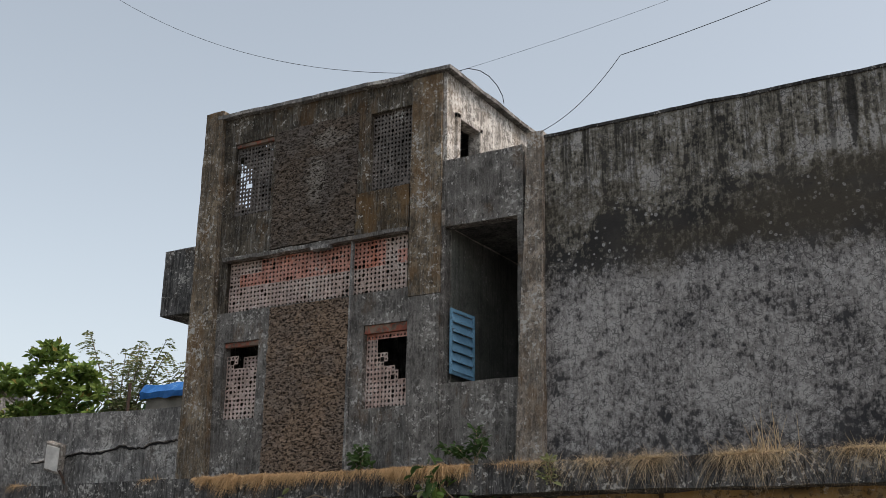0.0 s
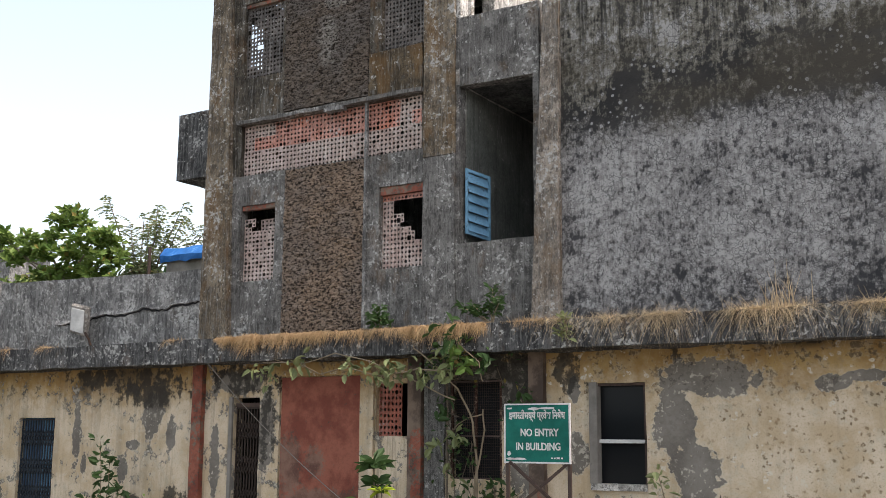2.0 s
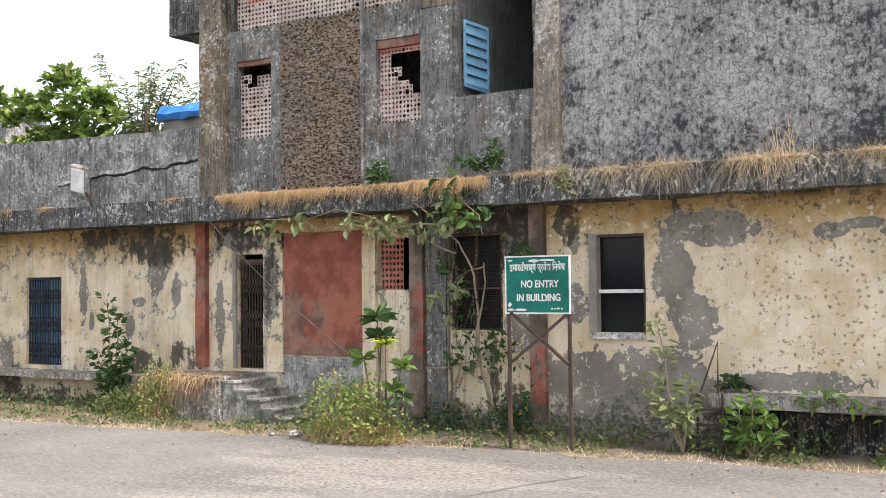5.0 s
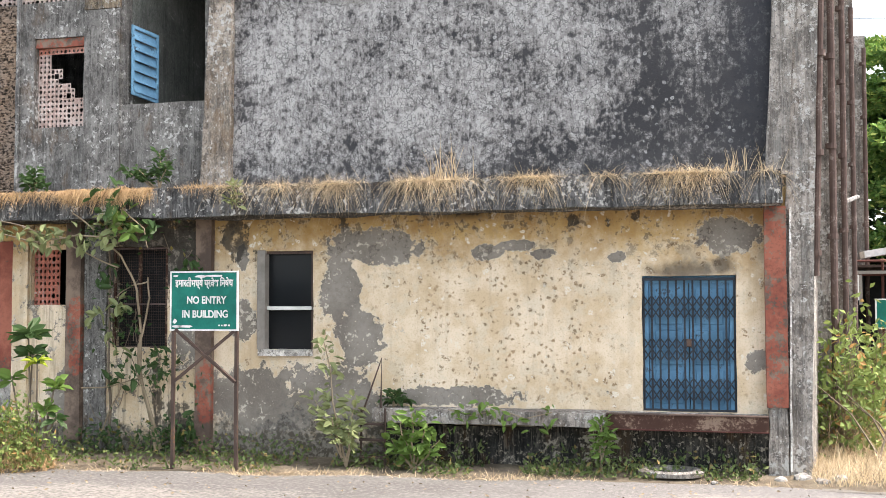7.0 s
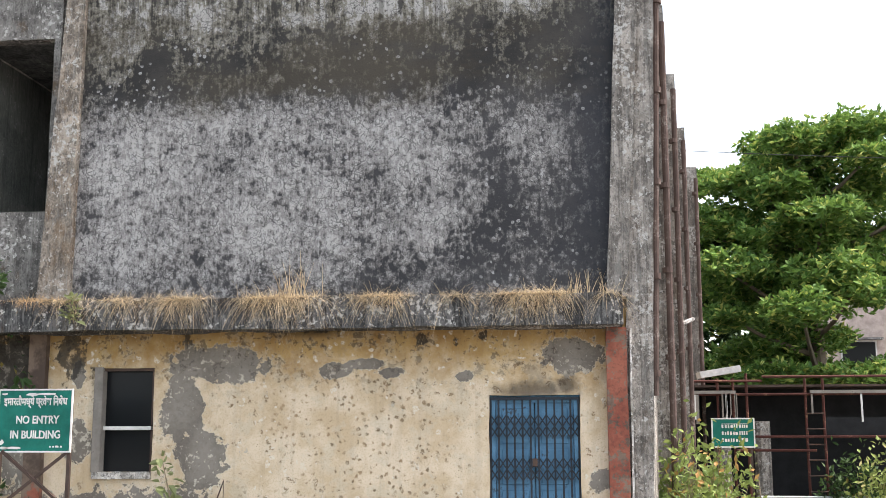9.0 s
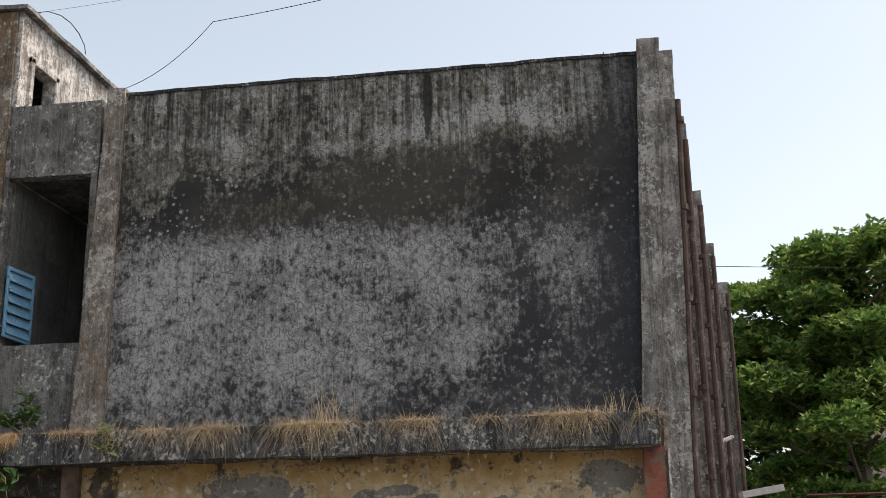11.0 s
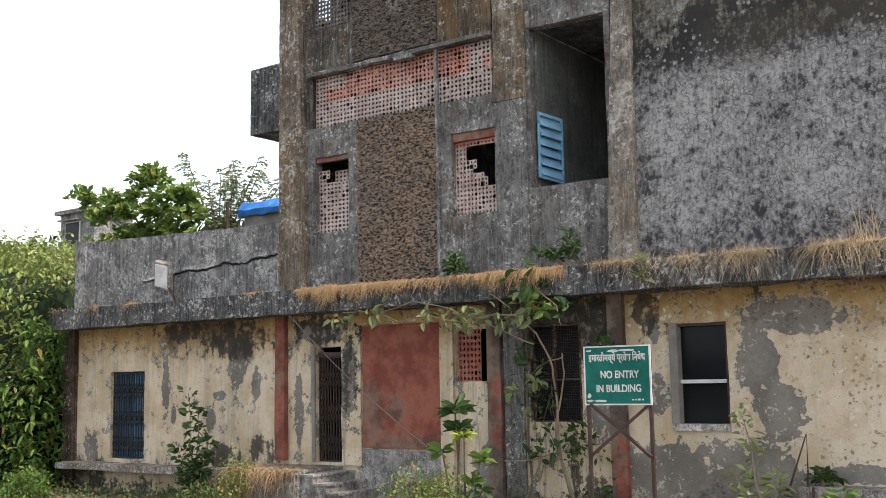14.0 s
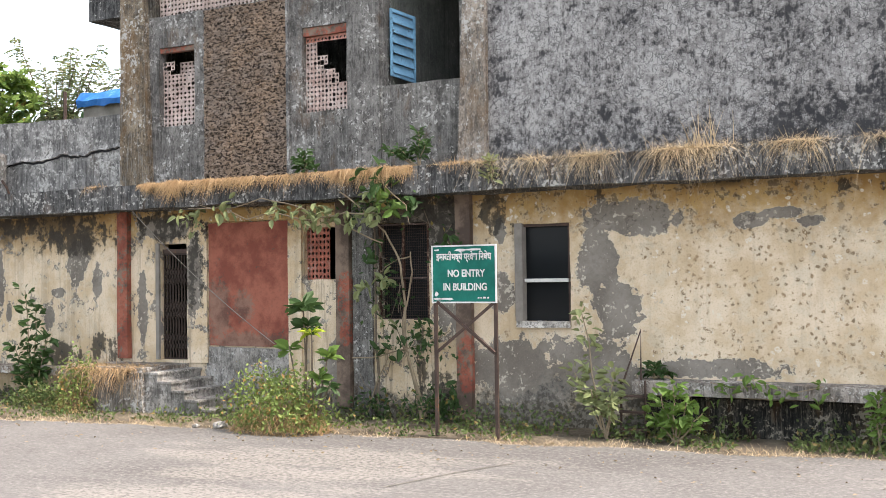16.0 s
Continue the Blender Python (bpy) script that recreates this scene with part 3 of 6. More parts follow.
def rough_box(x0, x1, y0, y1, z0, z1, size=0.14, amp=0.012):
    """A block with slightly uneven faces and edges."""
    bm = bmesh.new()
    xs, ys, zs = cuts(x0, x1, (), size), cuts(y0, y1, (), size), cuts(z0, z1, (), size)
    made = {}

    def v(x, y, z):
        k = (round(x, 4), round(y, 4), round(z, 4))
        if k not in made:
            made[k] = bm.verts.new(Vector(k) + wobble(k, amp))
        return made[k]

    def sheet(us, vs, f, flip):
        for a, b in zip(us, us[1:]):
            for c, d in zip(vs, vs[1:]):
                q = [v(*f(a, c)), v(*f(b, c)), v(*f(b, d)), v(*f(a, d))]
                bm.faces.new(q[::-1] if flip else q)

    for y, fl in ((y0, False), (y1, True)):
        sheet(xs, zs, lambda a, b: (a, y, b), fl)
    for x, fl in ((x0, True), (x1, False)):
        sheet(ys, zs, lambda a, b: (x, a, b), fl)
    for z, fl in ((z0, True), (z1, False)):
        sheet(xs, ys, lambda a, b: (a, b, z), fl)
    return bm


def tapered_pillar(bottom, top, z0, z1, amp=0.012):
    """A pillar between two plan rectangles (x0, x1, y0, y1)."""
    bm = bmesh.new()
    n = max(2, round((z1 - z0) / 0.16))
    rings = []
    for i in range(n + 1):
        f = i / n
        a, b, c, d = [bottom[k] + (top[k] - bottom[k]) * f for k in range(4)]
        z = z0 + (z1 - z0) * f
        ring = []
        for x, y in ((a, c), ((a + b) / 2, c), (b, c), (b, (c + d) / 2), (b, d), ((a + b) / 2, d), (a, d), (a, (c + d) / 2)):
            p = Vector((x, y, z))
            ring.append(bm.verts.new(p + wobble(p, amp)))
        rings.append(ring)
    for r, s in zip(rings, rings[1:]):
        for i in range(8):
            j = (i + 1) % 8
            bm.faces.new((r[i], r[j], s[j], s[i]))
    bm.faces.new(rings[0][::-1]), bm.faces.new(rings[-1])
    return bm


def structure(name, bm, material, label, category):
    return tagged(part(name, bm, material), label, category, kind="structure")


M_BROWN = concrete("brown_stained_plaster", (0.05, 0.032, 0.024), (0.115, 0.075, 0.055), rusty=0.3, paleness=0.0, runs=0.4)
M_RED_BARE = red_paint("mostly_bare_red_paint", 0.09)
M_RED_REST = red_paint("last_rests_of_red_paint", 0.075, [(-8.2, 1.05, 0.2, 0.6), (-10.62, 2.2, 0.2, 0.5), (-10.62, 1.5, 0.15, 0.25)])
# ---- ground ----
bm = bmesh.new()
bmesh.ops.create_grid(bm, x_segments=8, y_segments=8, size=900)
structure("ground", bm, M_ROAD, "dusty grey asphalt yard before the building", "ground")


def verge_edge(x):
    return -0.95 - 0.1 * abs(x) + 0.22 * noise.noise((x * 0.7, 3, 0)) + 0.08 * noise.noise((x * 3, 7, 0))


def uneven_sheet(x0, x1, y0, y1, size, height):
    bm = bmesh.new()
    xs, vs = cuts(x0, x1, (), size), cuts(0, 1, (), size / 2.0)
    grid = []
    for x in xs:
        row = []
        for v in vs:
            a, b = y0(x), y1(x)
            y = a + (b - a) * v
            row.append(bm.verts.new((x, y, height(x, y, v))))
        grid.append(row)
    for r, s in zip(grid, grid[1:]):
        for i in range(len(vs) - 1):
            bm.faces.new((r[i], s[i], s[i + 1], r[i + 1]))
    return bm


bm = uneven_sheet(-26, 2.2, verge_edge, lambda x: 0.3, 0.2, lambda x, y, v: -0.004 + 0.08 * min(1, v * 3) * (0.6 + 0.5 * noise.noise((x * 2, y * 2, 1))))
structure("verge", bm, M_VERGE, "dry earth verge along the foot of the wall", "verge")
bm = uneven_sheet(1.3, 60, lambda x: -1.2 + 0.5 * noise.noise((x, 1, 5)) - 0.05 * x, lambda x: 70, 2.0, lambda x, y, v: 0.006 + 0.02 * min(1, v * 9))
structure("side_yard", bm, M_YARD, "pale trodden earth beside the building", "yard")

# ---- ground floor ----
FLOOR = 0.9
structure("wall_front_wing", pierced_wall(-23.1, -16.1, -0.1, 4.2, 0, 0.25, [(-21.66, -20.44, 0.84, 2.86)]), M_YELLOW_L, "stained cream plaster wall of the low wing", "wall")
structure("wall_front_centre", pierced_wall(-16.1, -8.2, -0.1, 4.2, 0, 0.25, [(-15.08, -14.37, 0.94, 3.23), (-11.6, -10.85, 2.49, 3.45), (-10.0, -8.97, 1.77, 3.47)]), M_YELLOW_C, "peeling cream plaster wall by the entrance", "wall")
structure("wall_front_hall", pierced_wall(-8.2, 1.0, -0.1, 4.2, 0, 0.25, [(-7.21, -6.37, 1.76, 3.37), (-1.12, 0.24, 0.89, 2.91)]), M_YELLOW_R, "cream plaster wall, ochre with canopy shade painted in above, peeling to grey cement", "wall")
structure("red_panel", rough_box(-13.82, -11.93, -0.035, 0.02, 1.24, 3.6, 0.2, 0.008), M_REDPANEL, "faded brick red painted wall panel", "wall panel")
structure("panel_base", rough_box(-13.9, -11.93, -0.03, 0.02, 0.05, 1.21, 0.2, 0.012), M_STEP, "grey cement base under the red panel", "wall base")
structure("panel_beam", rough_box(-13.9, -10.85, -0.06, 0.02, 3.62, 3.88, 0.2, 0.01), M_YELLOW_R, "ochre beam over the red panel", "beam")
structure("panel_pier", rough_box(-11.92, -11.62, -0.07, 0.02, 0.1, 3.62, 0.15, 0.008), M_YELLOW_L, "cream plaster pier beside the red panel", "pier")
structure("door_pier", rough_box(-14.36, -13.86, -0.05, 0.02, 0.9, 3.85, 0.15, 0.012), M_YELLOW_C, "scabbed plaster pier beside the entrance", "pier")
structure("window_pier", rough_box(-10.52, -10.1, -0.05, 0.02, 0.0, 3.86, 0.15, 0.012), M_TOWER_LOW, "dark grey plaster pier", "pier")
for k, (x0, x1, z0, mat) in enumerate([(-16.13, -15.86, 0.95, M_RED), (-10.83, -10.55, 0.2, M_RED_REST), (-8.4, -8.12, 0.1, M_RED_REST), (-23.38, -22.95, 0.0, M_BROWN)]):
    structure(f"column_{k + 1}", rough_box(x0, x1, -0.12, 0.02, z0, 3.9, 0.15, 0.01), mat, "peeling red painted pilaster" if k < 3 else "brown stained corner pilaster", "column")
structure("column_5", rough_box(0.65, 0.95, -0.22, 0.05, 1.0, 3.9, 0.15, 0.012), M_RED, "flaking salmon red corner pilaster", "column")
structure("column_foot", rough_box(0.66, 0.93, -0.2, 0.05, -0.1, 1.0, 0.09, 0.035), M_PILLAR_GREY, "crumbling bare masonry at a column foot", "column")
# near-black colour holds both the mould and the shade under the ledge
structure("wall_plinth", rough_box(-5.1, 0.66, -0.09, 0.0, -0.1, 0.62, 0.11, 0.03), concrete("mouldy_shaded_plinth", (0.014, 0.014, 0.014), (0.05, 0.048, 0.042), paleness=0.4, rusty=0.15, pale=(0.3, 0.27, 0.22), mould=0.6), "mouldy rubble plinth, painted blacker as ledge shade", "wall base")
structure("floor_ground", boxed(-23.1, 1.2, 0.26, 7.9, 0.7, 0.88), M_DARK, "dark floor inside", "floor")

# ledges
LEDGE = -1.62
structure("ledge_hall", rough_box(-5.2, LEDGE - 0.01, -0.52, 0.0, 0.69, 0.89, 0.14, 0.012), M_PILLAR_GREY, "broken concrete ledge along the hall wall", "ledge")
ob = structure("ledge_channel", boxed(LEDGE, 0.66, -0.5, -0.44, 0.68, 0.885), M_CHANNEL, "rusty steel channel edging the ledge", "ledge")
part("top_flange", boxed(LEDGE, 0.66, -0.53, -0.38, 0.886, 0.9), M_STEEL, ob)
part("lower_flange", boxed(LEDGE, 0.66, -0.53, -0.38, 0.665, 0.68), M_RUST, ob)
part("slab", boxed(LEDGE, 0.66, -0.435, 0.0, 0.74, 0.884), M_STEP, ob)
structure("ledge_wing", rough_box(-23.0, -16.4, -0.55, 0.0, 0.6, 0.75, 0.14, 0.015), M_PILLAR, "worn cement ledge along the wing", "ledge")

# ---- canopy ----
structure("canopy", rough_box(-23.04, 0.88, -0.7, 0.0, 3.9, 4.37, 0.11, 0.026), M_CANOPY, "blackened concrete canopy slab over the ground floor", "canopy")

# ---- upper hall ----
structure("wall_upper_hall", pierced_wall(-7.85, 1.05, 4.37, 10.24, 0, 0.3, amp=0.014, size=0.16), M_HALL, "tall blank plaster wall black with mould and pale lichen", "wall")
structure("hall_coping", rough_box(-7.8, 1.05, -0.03, 0.33, 10.235, 10.29, 0.16, 0.02), concrete("black_coping", (0.03, 0.03, 0.03), (0.06, 0.06, 0.058), paleness=0.1), "thin black coping along the hall roof", "coping")
for x in (0.1, 0.45):
    b = structure("starter_bar", bar(bmesh.new(), (x, 0.1, 10.25), (x + 0.01, 0.1, 10.38), 0.008), M_STEEL, "rusty reinforcing bar sticking out of the coping", "rebar")

# ---- tower ----
def pebbly(x0, x1, z0, z1):
    """A thrown-on coat of pebbly mortar: a panel with a coarse, knobbly face."""
    bm = pierced_wall(x0, x1, z0, z1, -0.02, 0.03, size=0.035, amp=0.0)
    for v in bm.verts:
        if v.co.y < -0.01 and x0 < v.co.x < x1 and z0 < v.co.z < z1:
            p = Vector((v.co.x * 8, 3, v.co.z * 13))
            v.co.y -= 0.022 + 0.034 * noise.noise(p) + 0.022 * noise.noise(p * 2.1)
    return bm


LOW_HOLES = [(-15.08, -14.17, 5.58, 7.16), (-11.6, -10.62, 5.58, 7.16)]
HIGH_HOLES = [(-15.15, -10.65, 7.8, 8.88), (-15.17, -14.09, 9.9, 11.58), (-11.6, -10.6, 9.88, 11.54)]
structure("wall_tower_lower", pierced_wall(-15.55, -9.9, 4.37, 7.8, 0, 0.22, LOW_HOLES), M_TOWER_LOW, "grey weathered plaster wall of the stair tower", "wall")
def sloped(bm, above):
    """Lets the tower's top rise a little away from the hall."""
    for v in bm.verts:
        if v.co.z > above:
            v.co.z += max(0.0, -9.9 - v.co.x) * 0.03
    return bm


structure("wall_tower_upper", sloped(pierced_wall(-15.55, -9.9, 7.8, 12.05, 0, 0.22, HIGH_HOLES), 11.7), M_TOWER, "brown mossy plaster wall of the stair tower", "wall")
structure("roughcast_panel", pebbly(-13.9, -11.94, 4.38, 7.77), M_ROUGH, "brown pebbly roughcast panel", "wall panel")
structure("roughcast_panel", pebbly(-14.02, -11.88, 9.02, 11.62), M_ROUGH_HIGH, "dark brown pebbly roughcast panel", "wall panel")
structure("panel_bead", rough_box(-11.93, -11.88, -0.06, 0.01, 4.4, 8.9, 0.15, 0.006), M_PARAPET, "pale plaster bead beside the roughcast", "trim")
structure("tower_pilaster", rough_box(-10.58, -9.9, -0.06, 0.01, 7.6, 12.03, 0.14, 0.012), M_PILLAR_RUST, "orange brown lichened pilaster", "pilaster")
structure("tower_pilaster", rough_box(-10.58, -9.9, -0.055, 0.01, 4.37, 7.59, 0.14, 0.012), M_TOWER_LOW, "grey weathered pilaster", "pilaster")
structure("sill_panel", rough_box(-11.86, -10.62, -0.05, 0.01, 8.93, 9.85, 0.14, 0.012), concrete("orange_algae_plaster", (0.07, 0.055, 0.038), (0.14, 0.105, 0.065), rusty=0.4, paleness=0.1, rust=(0.15, 0.082, 0.03)), "orange stained plaster under a screen", "wall panel")
structure("tower_hood", rough_box(-15.2, -10.6, -0.14, 0.01, 8.88, 8.96, 0.1, 0.022), M_TOWER_LOW, "cracked plaster drip edge over the screen", "trim")
structure("loose_slab", rough_box(-12.85, -12.4, -0.17, -0.02, 8.8, 8.88, 0.1, 0.012), M_PARAPET, "broken piece of the drip edge hanging loose", "plaster piece")
structure("wall_tower_bay", pierced_wall(-9.9, -8.2, 4.37, 10.2, 0.0, 0.25, [(-9.84, -8.32, 5.92, 8.86)]), M_TOWER_LOW, "streaked grey wall round the big opening", "wall")
structure("roof_tower", sloped(rough_box(-15.62, -9.68, -0.14, 4.3, 12.05, 12.13, 0.12, 0.02), 12), M_PARAPET, "worn concrete roof slab of the tower", "roof")


def side_wall(name, x, thick, y0, y1, z0, z1, holes, mat, label):
    bm = pierced_wall(y0, y1, z0, z1, 0, thick, holes)
    for v in bm.verts:
        v.co = Vector((x - v.co.y, v.co.x, v.co.z))
    return structure(name, bm, mat, label, "wall")


side_wall("wall_tower_right", -9.82, 0.2, 0.0, 4.2, 8.9, 12.05, [(0.42, 1.2, 10.2, 11.2)], M_WHITE, "peeling whitewashed side wall of the tower")
side_wall("wall_tower_left", -15.4, 0.25, 0.23, 7.9, 4.2, 12.05, [(0.36, 1.15, 10.4, 11.5)], M_TOWER, "grey side wall of the tower")
wf = tagged(thing("window_1", "open window with a whitewashed plaster frame, no panes", "window", kind="structure"))
for n, a in (("jamb", (0.3, 0.42, 10.2, 11.3)), ("jamb", (1.2, 1.32, 10.2, 11.3)), ("lintel", (0.3, 1.32, 11.2, 11.32))):
    part(n, boxed(-9.84, -9.75, a[0], a[1], a[2], a[3], bevel=0.01), M_WHITE, wf)

# projecting box on the tower's far side
structure("window_hood_box", rough_box(-17.35, -15.7, 0.35, 1.9, 8.05, 9.55, 0.15, 0.012), M_CANOPY, "black concrete box hood projecting from the tower side", "window hood")

# pillars
structure("pillar_tower", tapered_pillar((-15.98, -15.24, -0.17, 0.2), (-15.98, -15.5, -0.12, 0.2), 4.37, 12.42), M_PILLAR_RUST, "tapering corner pillar with orange lichen", "pillar")
structure("pillar_middle", tapered_pillar((-8.3, -7.8, -0.2, 0.1), (-8.06, -7.76, -0.08, 0.1), 4.37, 10.36), M_PILLAR, "tapering plaster pillar between tower and hall", "pillar")
structure("pillar_corner", tapered_pillar((0.68, 0.98, -0.16, 0.3), (1.0, 1.36, -0.1, 0.3), 4.37, 10.48), M_PILLAR_GREY, "grey streaked corner pillar of the hall", "pillar")
structure("pillar_corner_outer", tapered_pillar((0.8, 1.24, -0.12, 0.4), (1.2, 1.56, -0.05, 0.4), -0.1, 10.26), M_PILLAR_GREY, "outer corner pillar with a pale worn edge", "pillar")
structure("pillar_joint", tapered_pillar((0.955, 0.985, -0.2, -0.05), (1.0, 1.03, -0.2, -0.05), 0.1, 3.88), M_WHITE, "pale plaster strip on the corner pillar", "trim")

# ---- side of the hall: flared wall with fins and drain pipes ----
FINS = [(1.93, 2.57), (2.55, 6.64), (3.25, 11.14), (4.08, 15.66)]
bm = bmesh.new()
line = [(1.3, 0.3)] + [(x - 0.33, y) for x, y in FINS]
for (xa, ya), (xb, yb) in zip(line, line[1:]):
    v = [bm.verts.new(p) for p in ((xa, ya, -0.1), (xb, yb, -0.1), (xb, yb, 9.9), (xa, ya, 9.9), (xa - 0.3, ya, -0.1), (xb - 0.3, yb, -0.1), (xb - 0.3, yb, 9.9), (xa - 0.3, ya, 9.9))]
    for q in ((0, 1, 2, 3), (5, 4, 7, 6), (3, 2, 6, 7), (0, 3, 7, 4), (1, 5, 6, 2)):
        bm.faces.new([v[i] for i in q])
structure("wall_side_hall", bm, M_PILLAR_GREY, "streaked grey side wall of the hall", "wall")
for k, (x, y) in enumerate(FINS):
    structure(f"fin_{k + 1}", tapered_pillar((x - 0.4, x - 0.1, y, y + 0.4), (x - 0.36, x, y, y + 0.4), -0.1, 10.0), M_PILLAR_GREY, "tall weathered concrete fin on the side wall", "fin")
for k, (x, y) in enumerate([(1.4, 0.5), (1.84, 2.4), (2.45, 6.48), (3.14, 10.95), (3.98, 15.45)]):
    pipe = tagged(thing("drain_pipe", "brown cast iron drain pipe with collars", "pipe", "drain pipes on the side wall"), kind="structure")
    part("shaft", bar(bmesh.new(), (x, y, 2.9 if k == 0 else 0.2), (x + (0.22 if k == 0 else 0.04), y, 9.6), 0.06, 10), M_PIPE, pipe)
    for j in range(5):
        z = 3.2 + 1.5 * j + 0.35 * k
        if z < 9.5:
            xo = x + (0.035 * (z - 2.9) if k == 0 else 0.0)
            part("collar", bar(bmesh.new(), (xo, y, z), (xo, y, z + 0.09), 0.09, 10), M_PIPE, pipe)

# ---- wing parapet ----
def parapet_top(x):
    return 0.0 + 0.025 * (x + 23.1) + 0.02 * noise.noise((x * 2, 0, 0))


structure("wall_parapet_wing", pierced_wall(-22.7, -15.9, 4.37, 6.08, 0.0, 0.2, top=parapet_top), M_PARAPET, "streaked grey parapet with a long crack", "wall")
structure("parapet_post", rough_box(-23.1, -22.7, -0.05, 0.25, 4.37, 6.12, 0.14, 0.014), M_PARAPET, "pale grey end post of the parapet", "post")
# the crack's inner shade is a black ribbon just proud of the wall
bm = bmesh.new()
prev = None
for i in range(61):
    x = -20.6 + i * (4.5 / 60)
    mid = 4.96 + 0.06 * (x + 20.6) + 0.11 * noise.noise((x * 1.6, 5, 0)) + 0.05 * noise.noise((x * 7, 2, 0))
    half = 0.004 + 0.026 * min(1, i / 22) * min(1, (60 - i) / 8 + 0.35) * (0.6 + 0.6 * noise.noise((x * 2.3, 9, 0)))
    half = max(0.005, half)
    now = [bm.verts.new((x, -0.013, mid - half)), bm.verts.new((x, -0.013, mid + half)), bm.verts.new((x, -0.05, mid + half + 0.01)), bm.verts.new((x, -0.012, mid + half + 0.1))]
    if prev:
        for a in range(3):
            bm.faces.new((prev[a], now[a], now[a + 1], prev[a + 1]))
    prev = now
ob = structure("parapet_crack", bm, M_PARAPET, "long crack drawn as a black strip under a bulging plaster lip", "crack")
ob.data.materials.append(M_BLACK)
for i, p in enumerate(ob.data.polygons):
    p.material_index = 1 if i % 3 == 0 else 0

# ---- shell behind the front: added, mostly unseen, so the openings look dark ----
structure("wall_back", boxed(-23.1, 2.2, 8.0, 8.25, -0.1, 9.9), M_DARK, "plain rear wall", "wall")
structure("wall_left_end", boxed(-23.1, -22.85, 0.26, 8.0, -0.1, 4.2), M_PARAPET, "plain end wall of the wing", "wall")
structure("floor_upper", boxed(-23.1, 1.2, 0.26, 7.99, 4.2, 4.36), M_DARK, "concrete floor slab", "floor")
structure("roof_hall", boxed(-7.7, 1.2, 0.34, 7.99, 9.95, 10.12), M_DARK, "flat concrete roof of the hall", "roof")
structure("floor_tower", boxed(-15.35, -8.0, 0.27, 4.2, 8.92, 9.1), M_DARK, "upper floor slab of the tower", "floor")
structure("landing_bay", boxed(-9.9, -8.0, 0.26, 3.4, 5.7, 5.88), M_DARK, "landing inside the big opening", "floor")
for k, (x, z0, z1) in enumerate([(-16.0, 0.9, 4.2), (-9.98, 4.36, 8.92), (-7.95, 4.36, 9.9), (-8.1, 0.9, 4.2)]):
    structure(f"wall_inner_{k + 1}", boxed(x, x + 0.14, 0.28, 7.9, z0, z1), M_ROOM if k == 1 else M_DARK, "grey inner wall", "wall")
structure("wall_inner_bay", boxed(-9.84, -7.95, 3.0, 3.14, 5.88, 8.92), M_DARK, "dark grey wall inside the opening", "wall")
# unseen wall added to block the sky behind the upper screens
structure("wall_inner_attic", boxed(-15.35, -9.84, 3.6, 3.74, 9.1, 12.04), M_DARK, "added dark wall blocking the sky under the tower roof", "wall")
structure("wall_inner_stair", boxed(-15.35, -9.84, 4.1, 4.24, 4.36, 8.9), M_DARK, "dark grey wall behind the screens", "wall")

# ---- screens of pierced blocks ----
def screen_tile(seed, cells=3, side=0.28, depth=0.014, mat=None, drop=0.0):
    """A square block, its centre at the origin, facing -y, with holes right through that point to its middle like petals."""
    rnd = random.Random(seed)
    bm = bmesh.new()
    cell = side / cells
    half, h = side / 2, cell / 2
    for i in range(cells):
        for j in range(cells):
            cx, cz = -half + (i + 0.5) * cell, -half + (j + 0.5) * cell
            if rnd.random() < drop:
                continue
            outer = [(h * a, h * b) for a, b in ((-1, -1), (0, -1), (1, -1), (1, 0), (1, 1), (0, 1), (-1, 1), (-1, 0))]
            o = [bm.verts.new((cx + a, 0, cz + b)) for a, b in outer]
            if rnd.random() < 0.05:
                bm.faces.new(o)
                continue
            corner = i in (0, cells - 1) and j in (0, cells - 1)
            long, wide = (h * 0.82, h * 0.52) if corner else (h * 0.66, h * 0.6)
            if rnd.random() < 0.08:
                long, wide = h * 0.98, h * 0.95
            to = math.atan2(cz, cx)
            inner, deep = [], []
            for k in range(8):
                a = math.atan2(outer[k][1], outer[k][0])
                u, w = math.cos(a - to), math.sin(a - to)
                q = long * wide / math.hypot(wide * u, long * w) * rnd.uniform(0.86, 1.0)
                q = min(q, h * 0.97 / max(abs(math.cos(a)), abs(math.sin(a))))
                p, t = q * math.cos(a), q * math.sin(a)
                inner.append(bm.verts.new((cx + p, 0, cz + t)))
                deep.append(bm.verts.new((cx + p * 0.92, depth, cz + t * 0.92)))
            for k in range(8):
                n = (k + 1) % 8
                bm.faces.new((o[k], o[n], inner[n], inner[k]))
                bm.faces.new((inner[k], inner[n], deep[n], deep[k]))
    e = half
    for a, b in () if drop else (((-e, -e), (e, -e)), ((e, -e), (e, e)), ((e, e), (-e, e)), ((-e, e), (-e, -e))):
        bm.faces.new([bm.verts.new(p) for p in ((a[0], 0, a[1]), (a[0], depth, a[1]), (b[0], depth, b[1]), (b[0], 0, b[1]))])
    me = bpy.data.meshes.new("block")
    bm.to_mesh(me)
    bm.free()
    me.materials.append(mat)
    return me


TILES = [screen_tile(i, mat=M_JALI) for i in range(6)]
TILES_RED = [screen_tile(10 + i, mat=M_JALI_RED) for i in range(3)]
M_JALI_DARK = concrete("sooty_screen_block", (0.075, 0.068, 0.062), (0.17, 0.15, 0.135), rusty=0.1, paleness=0.1, runs=0.2, mould=0.4)
TILES_DARK = [screen_tile(20 + i, mat=M_JALI_DARK) for i in range(3)]


